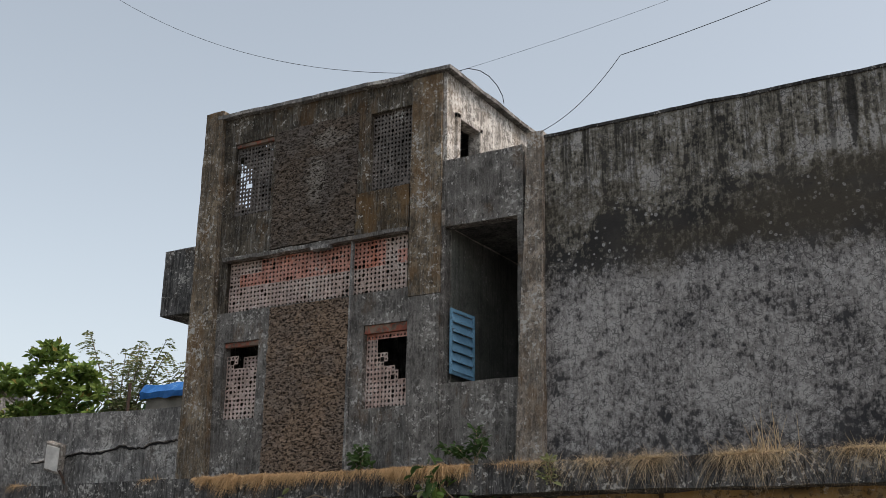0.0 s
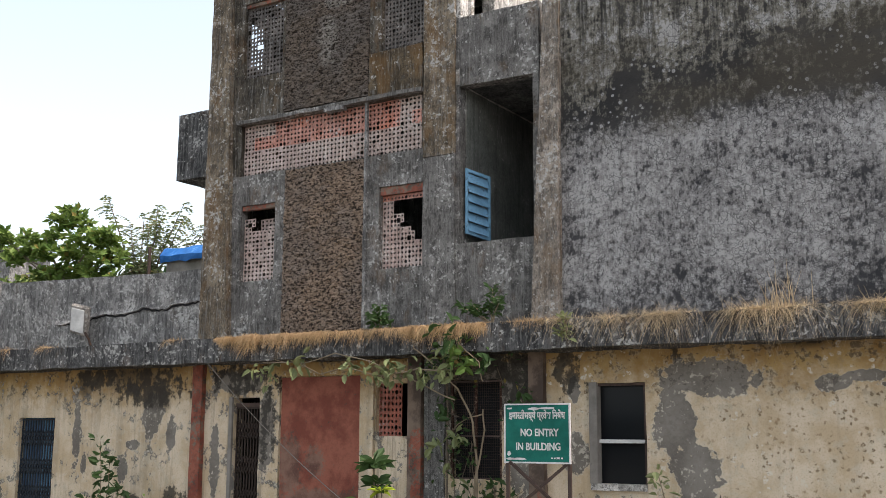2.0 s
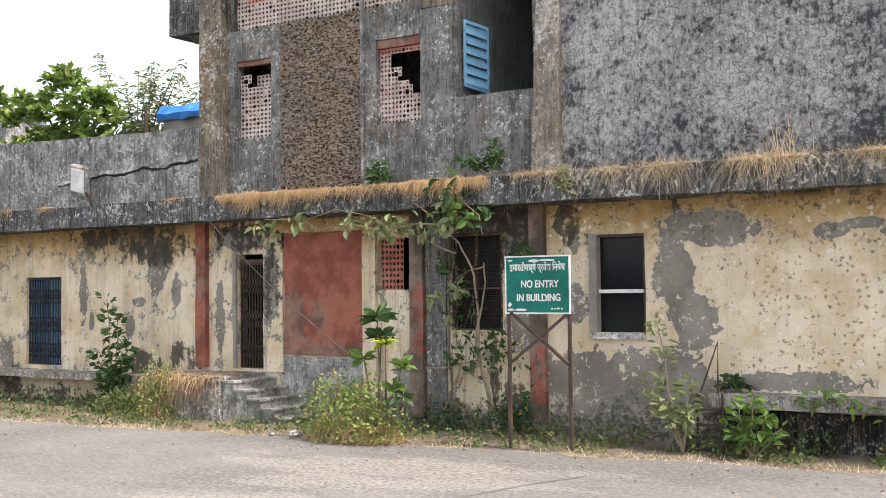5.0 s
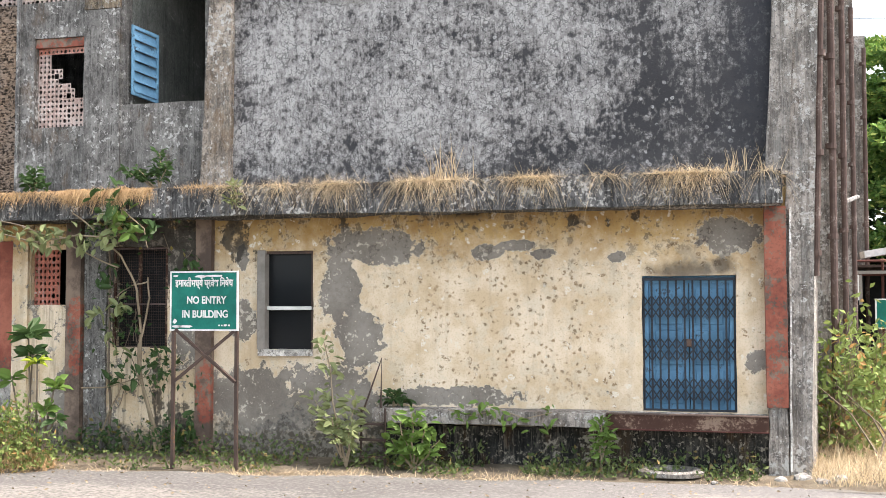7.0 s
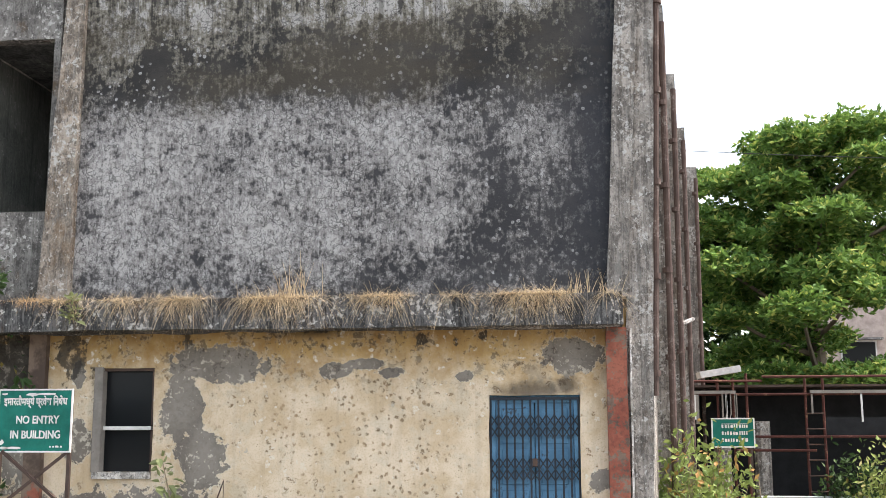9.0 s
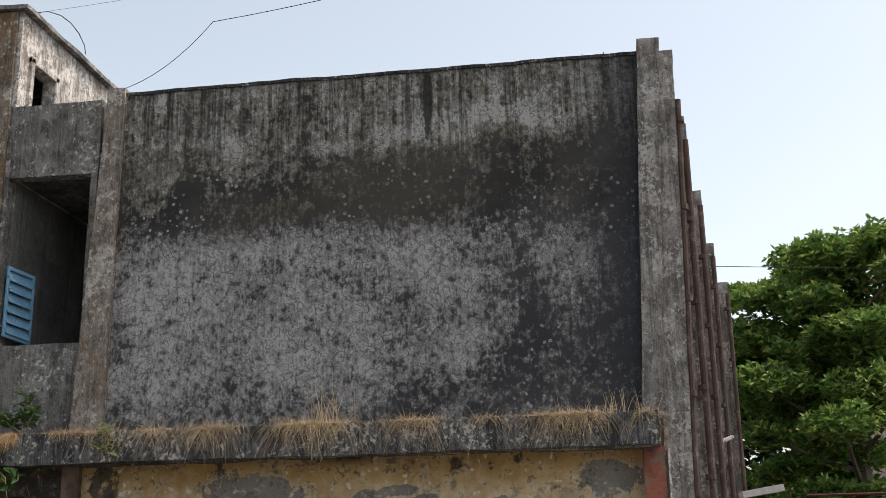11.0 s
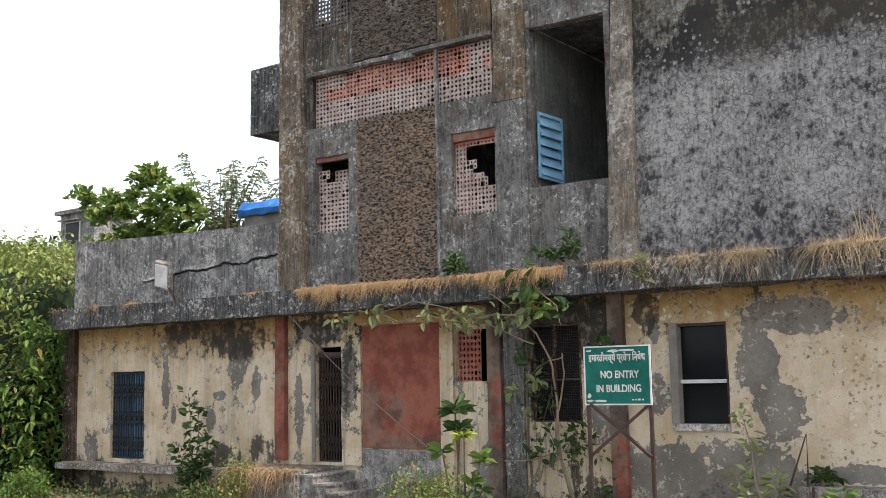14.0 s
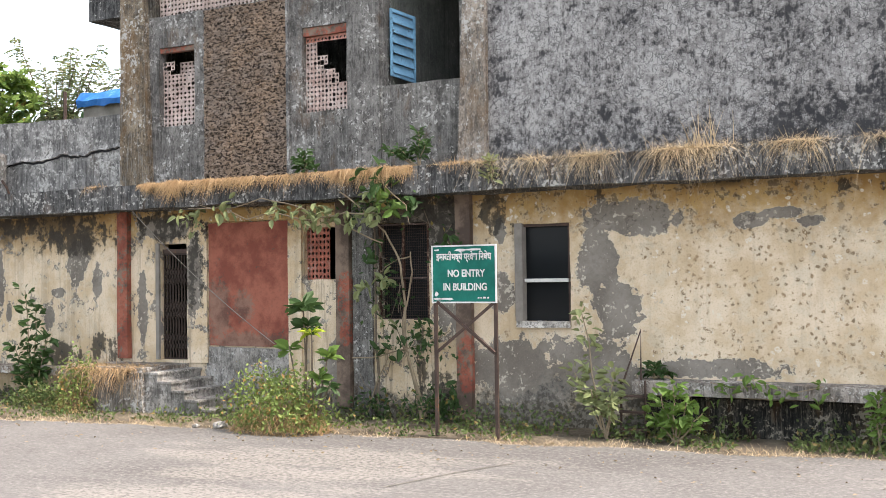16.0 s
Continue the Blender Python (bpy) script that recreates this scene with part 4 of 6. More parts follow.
TILES_WARM = [screen_tile(30 + i, mat=M_JALI_WARM) for i in range(3)]
RAGGED = {t[0].materials[0].name: [screen_tile(40 + i, mat=t[0].materials[0], drop=0.22) for i in range(4)] for t in (TILES, TILES_RED, TILES_DARK)}


def screen(label, x0, x1, z0, z1, y, tiles, missing=(), warm=0, broken=(), sunk=()):
    """A screen of blocks that fills an opening. missing: grid cells that have fallen out; broken: blocks with cells knocked out;
    sunk: blocks pushed back; warm: how many rows from the top are redder."""
    nx, nz = round((x1 - x0) / 0.28), round((z1 - z0) / 0.28)
    sx, sz = (x1 - x0) / nx, (z1 - z0) / nz
    root = tagged(thing("pierced_screen", label, "screen", "pierced block screens", at=(x0, y, z0)))
    rnd = random.Random(int(x0 * 100))
    for i in range(nx):
        for j in range(nz):
            if (i, j) in missing:
                continue
            use = TILES_WARM if j >= nz - warm and (nx < 6 or 2 < i < nx - 2 or rnd.random() < 0.4) else tiles
            if (i, j) in broken:
                use = RAGGED[tiles[0].materials[0].name]
            b = new("block", rnd.choice(use))
            b.parent = root
            b.location = ((i + 0.5) * sx, rnd.uniform(0, 0.012) + (0.16 if (i, j) in sunk else 0), (j + 0.5) * sz)
            turn = rnd.choice((0, 1, 2, 3))
            b.rotation_euler = (0, turn * math.pi / 2, 0)
            b.scale = (sz / 0.28, 1, sx / 0.28) if turn % 2 else (sx / 0.28, 1, sz / 0.28)
    return root


screen("long pinkish screen of pierced blocks, red at the top", -15.15, -10.65, 7.8, 8.88, 0.1, TILES, warm=2)
screen("dark pierced block screen with broken holes", -15.17, -14.09, 9.9, 11.58, 0.1, TILES_DARK, broken={(0, 3), (0, 4), (1, 2)})
screen("sooty pierced block screen, whole", -11.6, -10.6, 9.88, 11.54, 0.1, TILES_DARK)
screen("pink pierced block screen with a broken top row", -15.08, -14.17, 5.58, 7.16, 0.12, TILES, {(0, 5), (1, 5), (2, 5)}, broken={(0, 4)}, sunk={(1, 4), (2, 4)})
screen("pink pierced block screen with a large hole", -11.6, -10.62, 5.58, 7.16, 0.12, TILES, {(3, 2), (2, 3), (3, 3), (1, 4), (2, 4), (3, 4)}, warm=1, broken={(2, 2), (1, 3)})
screen("red pierced block screen, half broken away", -11.6, -10.85, 2.49, 3.45, 0.1, TILES_RED, {(2, 0), (2, 1), (2, 2)})
for x0, x1, z0, z1, m in [(-15.08, -14.17, 7.06, 7.16, M_RED_BARE), (-11.6, -10.62, 7.0, 7.16, M_RED_BARE), (-15.17, -14.09, 11.5, 11.58, M_RED_BARE)]:
    structure("screen_lintel", rough_box(x0 + 0.01, x1 - 0.01, 0.03, 0.13, z0, z1 - 0.005, 0.1, 0.008), m, "red painted strip over a screen", "lintel")


# ---- doors and windows ----
def gate(root, x0, x1, z0, z1, y, bars, mat):
    """A collapsible steel gate: upright bars and bands of scissor lattice."""
    for i in range(bars + 1):
        x = x0 + (x1 - x0) * i / bars
        part("upright_bar", boxed(x - 0.014, x + 0.014, y - 0.012, y + 0.012, z0, z1), mat, root)
    step = (x1 - x0) / bars
    h = z1 - z0
    for f in (0.16, 0.46, 0.78):
        bm = bmesh.new()
        for i in range(bars):
            for s in (-1, 1):
                for k in (0, 1):
                    a = x0 + step * i
                    zc = z0 + h * f + (k - 0.5) * 0.17
                    bar(bm, (a, y - 0.02, zc + s * 0.085), (a + step, y - 0.02, zc - s * 0.085), 0.012, 4)
        part("scissor_lattice", bm, mat, root)
    part("top_rail", boxed(x0, x1, y - 0.03, y + 0.03, z1 - 0.04, z1), mat, root)
    part("bottom_rail", boxed(x0, x1, y - 0.03, y + 0.03, z0, z0 + 0.025), mat, root)


d1 = thing("door_1", "blue panelled double door behind a closed collapsible steel gate", "door", kind="structure", at=(-0.44, 0, 0.89))
part("door_frame", box(box(boxed(-1.12, -1.03, 0.1, 0.22, 0.89, 2.91), 0.15, 0.24, 0.1, 0.22, 0.89, 2.91), -1.03, 0.15, 0.1, 0.22, 2.8, 2.91), M_BLUE, d1)
for x0, x1 in ((-1.03, -0.44), (-0.435, 0.15)):
    leaf = part("door_leaf", boxed(x0 + 0.004, x1 - 0.004, 0.15, 0.19, 0.9, 2.8), M_BLUE, d1)
    for z0, z1 in ((1.0, 1.5), (1.58, 2.1), (2.18, 2.72)):
        part("raised_panel", boxed(x0 + 0.09, x1 - 0.09, 0.13, 0.152, z0, z1, bevel=0.012), M_BLUE, leaf)
gate(d1, -1.1, 0.22, 0.9, 2.88, 0.07, 11, M_GATE)
part("padlock", boxed(-0.48, -0.4, 0.02, 0.06, 1.85, 1.97, bevel=0.01), M_STEEL, d1)

d2 = thing("door_2", "dull blue door behind a folded steel gate", "door", kind="structure", at=(-21.05, 0, 0.84))
part("door_leaf", boxed(-21.66, -20.44, 0.16, 0.2, 0.84, 2.86), M_BLUE_DARK, d2)
part("door_leaf", boxed(-21.0, -20.46, 0.13, 0.158, 0.86, 2.8), M_BLUE, d2)
gate(d2, -21.64, -20.46, 0.86, 2.84, 0.08, 13, M_GATE)

d3 = thing("door_3", "closed dark rusty collapsible gate at the entrance", "door", kind="structure", at=(-14.7, 0, 0.94))
gate(d3, -15.06, -14.39, 0.95, 3.05, 0.1, 9, M_GATE_BROWN)
part("transom", boxed(-15.08, -14.37, 0.06, 0.16, 3.05, 3.13), M_STEEL, d3)
part("frame_post", boxed(-15.17, -15.085, -0.05, 0.2, 0.94, 3.25, bevel=0.008), M_WOOD, d3)

w2 = thing("window_2", "dark sash window with a pale crossbar, grey wooden jamb", "window", kind="structure", at=(-6.8, 0, 1.76))
part("jamb", boxed(-7.34, -7.2, -0.03, 0.2, 1.76, 3.38, bevel=0.006), M_WOOD, w2, "grey weathered wooden jamb")
part("head", boxed(-7.2, -6.37, 0.04, 0.2, 3.32, 3.37), M_STEEL, w2)
part("crossbar", boxed(-7.2, -6.37, 0.05, 0.11, 2.4, 2.46, bevel=0.006), M_WHITEPAINT, w2, "chipped white crossbar")
part("jamb", boxed(-6.42, -6.37, 0.05, 0.2, 1.76, 3.32), M_STEEL, w2)
part("pane", boxed(-7.2, -6.42, 0.14, 0.15, 2.46, 3.32), M_GLASS, w2)
part("pane", boxed(-7.2, -6.42, 0.14, 0.15, 1.76, 2.4), M_GLASS, w2)
part("sill", rough_box(-7.3, -6.36, -0.06, 0.12, 1.66, 1.765, 0.07, 0.022), M_WHITE, w2, "broken white plaster sill")

w3 = thing("window_3", "dark wire-mesh window with pale bars, overgrown", "window", kind="structure", at=(-9.5, 0, 1.77))
# black sheet in place of the dark room behind the mesh
part("shade_backing", boxed(-10.0, -8.97, 0.2, 0.22, 1.77, 3.47), M_BLACK, w3)
for x in (-9.98, -9.5, -9.0):
    part("upright_bar", boxed(x - 0.02, x + 0.02, 0.02, 0.06, 1.77, 3.47), M_CHANNEL, w3)
for z in (1.78, 2.5, 3.44):
    part("crossbar", boxed(-9.97, -8.99, 0.0, 0.03, z - 0.015, z + 0.015), M_PIPE, w3)
bm = bmesh.new()
for i in range(24):
    bar(bm, (-9.98 + i * 0.043, 0.12, 1.77), (-9.98 + i * 0.043, 0.12, 3.47), 0.003, 3)
for i in range(38):
    bar(bm, (-10, 0.12, 1.79 + i * 0.045), (-8.97, 0.12, 1.79 + i * 0.045), 0.003, 3)
part("wire_mesh", bm, M_STEEL, w3)

# a louvred shutter hangs open inside the big opening
sh = thing("shutter", "pale blue louvred shutter hanging open and crooked", "shutter", at=(-9.78, 0.12, 6.0))
M_SHUTTER = painted("pale_blue_paint", (0.15, 0.31, 0.44), (0.08, 0.12, 0.15), 0.35)
SWING = pose(-9.78, 0.14, 6.12, 0, 0, 66)


def swung(bm):
    for v in bm.verts:
        v.co.z -= v.co.x * 0.16
    bmesh.ops.transform(bm, matrix=SWING, verts=bm.verts)
    return bm


for a in ((0, 0.05, 0, 1.22), (0.51, 0.56, 0, 1.22)):
    part("stile", swung(boxed(a[0], a[1], -0.02, 0.02, a[2], a[3], bevel=0.004)), M_SHUTTER, sh)
for z in (0.0, 1.16):
    part("rail", swung(boxed(0.05, 0.51, -0.018, 0.018, z, z + 0.06, bevel=0.004)), M_SHUTTER, sh)
for i in range(6):
    bm = boxed(0.05, 0.51, -0.006, 0.006, -0.1, 0.1)
    bmesh.ops.transform(bm, matrix=pose(0, 0, 0.15 + i * 0.182, -24, 0, 0), verts=bm.verts)
    part("slat", swung(bm), M_SHUTTER, sh)

# ---- entrance steps ----
st = thing("steps", "worn cement steps running down beside the wall", "steps", kind="structure", at=(-13.5, -0.6, 0))
for i in range(5):
    part("step", rough_box(-14.35 + 0.3 * i, -14.05 + 0.3 * i, -1.22 + 0.02 * i, -0.02, -0.05, 0.77 - 0.16 * i, 0.15, 0.014), M_STEP, st)
    part("nosing", rough_box(-14.36 + 0.3 * i, -14.02 + 0.3 * i, -1.25 + 0.02 * i, -0.02, 0.77 - 0.16 * i, 0.81 - 0.16 * i, 0.15, 0.008), M_STEP, st)
structure("entrance_platform", rough_box(-16.2, -14.36, -1.3, -0.02, -0.05, 0.88, 0.13, 0.025), concrete("mottled_cement_block", (0.14, 0.12, 0.1), (0.28, 0.25, 0.21), rusty=0.2, paleness=0.4), "crumbling cement platform before the entrance", "platform")


# ---- lettering ----
def letters(text, size, mat, parent, at, name="lettering", squeeze=1.0):
    cu = bpy.data.curves.new("lettering", "FONT")
    cu.body, cu.size, cu.align_x, cu.extrude, cu.offset = text, size, "CENTER", 0.002, 0.022 * size
    ob = new("lettering", cu)
    me = bpy.data.meshes.new_from_object(ob.evaluated_get(bpy.context.evaluated_depsgraph_get()))
    bpy.data.objects.remove(ob)
    for v in me.vertices:
        x, y, z = v.co
        v.co = (at[0] + x * squeeze + noise.noise((x * 40, y * 40, 0)) * 0.006, at[1] - z, at[2] + y + noise.noise((x * 9, 4, 0)) * 0.01)
    me.materials.clear()
    me.materials.append(mat)
    out = new(name, me)
    out.parent = parent
    out.matrix_parent_inverse = Matrix.Translation(parent.location).inverted()
    return out


def bars_line(parent, x0, x1, z, h, y, seed, mat, hanging=True):
    """Unreadable writing: short bars, under one headline."""
    rnd = random.Random(seed)
    if hanging:
        part("writing_bar", boxed(x0, x1, y - 0.003, y, z + h * 0.8, z + h * 0.92), mat, parent)
    x = x0
    while x < x1 - 0.02:
        w = rnd.uniform(0.02, 0.05)
        part("writing_bar", boxed(x, x + w, y - 0.003, y, z, z + h * rnd.uniform(0.6, 0.8)), mat, parent)
        x += w + rnd.uniform(0.012, 0.03)


s1 = thing("sign_board", "green enamel warning sign with chipped white border on rusty posts", "sign", at=(-7.5, -1.5, 0))
board = part("board", boxed(-8.08, -7.0, -1.52, -1.5, 2.12, 2.98), M_GREEN, s1)
for a in ((-8.1, -6.98, 2.978, 3.0), (-8.1, -6.98, 2.1, 2.122), (-8.1, -8.078, 2.122, 2.978), (-7.002, -6.98, 2.122, 2.978)):
    part("border", boxed(a[0], a[1], -1.53, -1.498, a[2], a[3]), M_WHITEPAINT, board)
letters("NO ENTRY", 0.155, M_WHITEPAINT, board, (-7.5, -1.524, 2.51), squeeze=0.84)
letters("IN BUILDING", 0.155, M_WHITEPAINT, board, (-7.52, -1.524, 2.3), squeeze=0.84)
letters("इमारतीमध्ये प्रवेश \u093fनषेध", 0.15, M_WHITEPAINT, board, (-7.54, -1.524, 2.77), squeeze=0.69)
bars_line(board, -7.3, -7.1, 2.17, 0.035, -1.522, 4, M_WHITEPAINT, False)
for x, z, w, h in ((-7.99, 2.165, 0.1, 0.03), (-7.85, 2.16, 0.16, 0.025), (-8.02, 2.24, 0.04, 0.05), (-7.6, 2.92, 0.12, 0.03), (-7.35, 2.925, 0.2, 0.025), (-8.0, 2.93, 0.06, 0.02)):
    bm = bmesh.new()
    pts = [bm.verts.new((x + w * math.cos(k * 0.9) * random.uniform(0.5, 1), -1.523, z + h * math.sin(k * 0.9) * random.uniform(0.4, 1))) for k in range(7)]
    bm.faces.new(pts[::-1])
    part("chipped_enamel", bm, M_WHITEPAINT, board)
for x, z0 in ((-8.06, -0.05), (-7.02, -0.1)):
    part("post", boxed(x - 0.025, x + 0.025, -1.498, -1.45, z0, 2.98), M_STEEL, s1)
part("brace", bar(bmesh.new(), (-8.05, -1.5, 1.32), (-7.02, -1.5, 2.12), 0.03, 4), M_STEEL, s1)
part("brace", bar(bmesh.new(), (-8.0, -1.53, 2.12), (-7.02, -1.53, 1.34), 0.03, 4), M_STEEL, s1)

s2 = thing("small_sign", "small green sign half hidden by creeper", "sign", at=(3.2, 5, 0))
b2 = part("board", boxed(2.83, 3.6, 4.98, 5.0, 2.02, 2.56), M_GREEN, s2)
for a in ((2.81, 3.62, 2.545, 2.57), (2.81, 3.62, 2.01, 2.035), (2.81, 2.835, 2.035, 2.545), (3.595, 3.62, 2.035, 2.545)):
    part("border", boxed(a[0], a[1], 4.97, 5.002, a[2], a[3]), M_WHITEPAINT, b2)
for k, z in enumerate((2.38, 2.25, 2.12)):
    bars_line(b2, 3.0, 3.5, z, 0.09, 4.978, 11 + k, M_WHITEPAINT, k == 0)
for x in (2.88, 3.55):
    part("post", boxed(x - 0.02, x + 0.02, 5.003, 5.04, 0, 2.5), M_STEEL, s2)

# ---- ladder at the ledge ----
ld = thing("iron_ladder", "small rusty iron ladder with a bent handrail below the ledge", "ladder", at=(-5.2, -0.55, 0))
part("handrail", tube(bmesh.new(), [(-5.06, -0.5, 0.9), (-5.05, -0.5, 1.66), (-5.33, -0.56, 0.85)], 0.018), M_STEEL, ld)
for x in (-5.36, -4.98):
    part("stile", bar(bmesh.new(), (x, -0.57, 0), (x, -0.55, 0.9), 0.02), M_STEEL, ld)
for z in (0.16, 0.42, 0.66):
    part("rung", boxed(-5.36, -4.98, -0.66, -0.5, z - 0.012, z + 0.012), M_STEEL, ld)

# ---- lamp on the parapet ----
fl = thing("flood_lamp", "dusty white flood lamp box tilted on a bracket", "lamp", at=(-19.4, -0.2, 4.4))
bm = boxed(-0.24, 0.24, -0.08, 0.08, -0.33, 0.33, bevel=0.03)
bmesh.ops.transform(bm, matrix=pose(-19.45, -0.3, 5.0, 14, 14, 8), verts=bm.verts)
part("housing", bm, M_PILLAR_GREY, fl)
bm = boxed(-0.19, 0.19, -0.095, -0.08, -0.26, 0.26, bevel=0.01)
bmesh.ops.transform(bm, matrix=pose(-19.45, -0.3, 5.0, 14, 14, 8), verts=bm.verts)
part("glass_front", bm, M_WHITEPAINT, fl, "dusty white glass front")
part("bracket", tube(bmesh.new(), [(-19.3, -0.28, 4.72), (-19.25, -0.2, 4.58), (-19.25, -0.1, 4.36)], 0.03), M_STEEL, fl)

# ---- concrete ring and stones by the wall ----
bm = bmesh.new()
for i in range(24):
    a, b = i * math.tau / 24, (i + 1) * math.tau / 24
    prof = [(0.3, 0.0), (0.46, 0.0), (0.47, 0.06), (0.42, 0.09), (0.34, 0.08), (0.3, 0.0)]
    for (r0, z0), (r1, z1) in zip(prof, prof[1:]):
        bm.faces.new([bm.verts.new((-0.7 + r * math.cos(t), -0.55 + 0.8 * r * math.sin(t), z + 0.05)) for r, z, t in ((r0, z0, a), (r0, z0, b), (r1, z1, b), (r1, z1, a))])
bmesh.ops.remove_doubles(bm, verts=bm.verts, dist=0.001)
tagged(part("concrete_ring", bm, M_PILLAR_GREY), "grey concrete ring lying half buried by the plinth", "ring")


def stone(x, y, r, seed, mat=None):
    bm = bmesh.new()
    bmesh.ops.create_icosphere(bm, subdivisions=2, radius=r)
    for v in bm.verts:
        v.co *= 1 + 0.35 * noise.noise(v.co * (2.2 / r) + Vector((seed, 0, 0)))
        v.co.z *= 0.65
        v.co += Vector((x, y, r * 0.35))
    tagged(part("stone", bm, mat or M_STEP), "loose grey stone on the verge", "stone", "loose stones")


for k, (x, y, r) in enumerate([(-11.95, -2.0, 0.13), (-12.4, -2.1, 0.07), (1.1, -0.5, 0.13), (1.35, -0.7, 0.1), (0.8, -0.6, 0.09), (1.6, -0.45, 0.12), (-0.1, -0.95, 0.05), (-11.2, -2.3, 0.05)]):
    stone(x, y, r, k * 3.1)

# ---- overhead wires ----
M_WIRE = painted("black_cable", (0.025, 0.025, 0.027), (0.05, 0.05, 0.05), 0.2, 0.5)


def sagging(a, b, sag, n=14):
    a, b = Vector(a), Vector(b)
    return [a.lerp(b, i / n) - Vector((0, 0, sag * 4 * (i / n) * (1 - i / n))) for i in range(n + 1)]


def cable(name, label, pts, r=0.01, mat=None):
    tagged(part(name, tube(bmesh.new(), pts, r, 4), mat or M_WIRE), label, "cable", "overhead cables")


cable("overhead_cable", "black cable hanging in a long curve from the tower roof", sagging((-26, 0.5, 22), (-9.78, 0.5, 12.28), 1.75, 30), 0.0065)
cable("overhead_cable", "thin cable rising from the tower roof corner", sagging((-9.78, 0.5, 12.3), (4, 0.5, 14.4), 0.35, 20), 0.003)
cable("overhead_cable", "black cable hanging over the hall roof", sagging((-7.92, 0.0, 10.35), (-6.44, 0.5, 11.79), 0.2) + sagging((-6.44, 0.5, 11.79), (9, 0.5, 16.6), 0.85, 24), 0.0065)
cable("overhead_cable", "loose cable looped on the tower roof", [(-9.8, 0.4, 12.24), (-9.7, 0.6, 12.36), (-9.6, 0.9, 12.42), (-9.55, 1.2, 12.41), (-9.53, 1.5, 12.34), (-9.55, 1.8, 12.22), (-9.6, 1.95, 12.12)], 0.009)
cable("overhead_cable", "thin cable far behind the fins", sagging((3.6, 16, 10.6), (40, 30, 13.0), 0.4), 0.012)
cable("stay_wire", "thin wire slung across the red panel", sagging((-15.15, -0.72, 3.88), (-12.23, -0.08, 1.3), 0.12), 0.008, M_WOOD)

# ---- plants ----
M_LEAF = leaves("glossy_green_leaves", (0.04, 0.09, 0.022), (0.17, 0.26, 0.06))
M_LEAF_LIME = leaves("yellow_green_leaves", (0.2, 0.28, 0.02), (0.42, 0.5, 0.06))
M_LEAF_BUSH = leaves("pale_bush_leaves", (0.09, 0.14, 0.04), (0.27, 0.33, 0.1), (0.36, 0.19, 0.07), 0.1)
M_LEAF_PALE = leaves("pale_creeper_leaves", (0.1, 0.14, 0.05), (0.3, 0.32, 0.16), (0.25, 0.2, 0.08), 0.12)
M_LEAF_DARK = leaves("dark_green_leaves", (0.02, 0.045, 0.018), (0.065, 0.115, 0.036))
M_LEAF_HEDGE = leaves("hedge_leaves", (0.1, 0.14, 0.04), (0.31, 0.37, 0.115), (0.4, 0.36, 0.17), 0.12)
M_LEAF_TREE = leaves("tree_leaves", (0.03, 0.085, 0.02), (0.21, 0.34, 0.075), (0.46, 0.48, 0.13), 0.12)
M_LEAF_YOUNG = leaves("young_tree_leaves", (0.055, 0.11, 0.025), (0.22, 0.3, 0.075))
M_LEAF_FEATHER = leaves("feathery_leaves", (0.1, 0.13, 0.055), (0.2, 0.23, 0.11), (0.25, 0.22, 0.12), 0.15)
M_LEAF_WEED = leaves("verge_weed_leaves", (0.045, 0.08, 0.026), (0.16, 0.19, 0.07), (0.24, 0.17, 0.07), 0.1)
M_STRAW = leaves("dry_straw", (0.36, 0.23, 0.115), (0.6, 0.44, 0.26), (0.16, 0.1, 0.05), 0.15)
M_STRAW_PALE = leaves("bleached_straw", (0.46, 0.34, 0.2), (0.72, 0.58, 0.4), (0.2, 0.13, 0.08), 0.15)
M_BARK = painted("grey_brown_bark", (0.15, 0.12, 0.09), (0.07, 0.055, 0.045), 0.35, 0.95)
M_TWIG = painted("pale_twig", (0.24, 0.19, 0.13), (0.12, 0.1, 0.075), 0.3, 0.95)
M_CORE = painted("thicket_shade_fill", (0.012, 0.022, 0.01), (0.02, 0.03, 0.012), 0.3, 1.0)


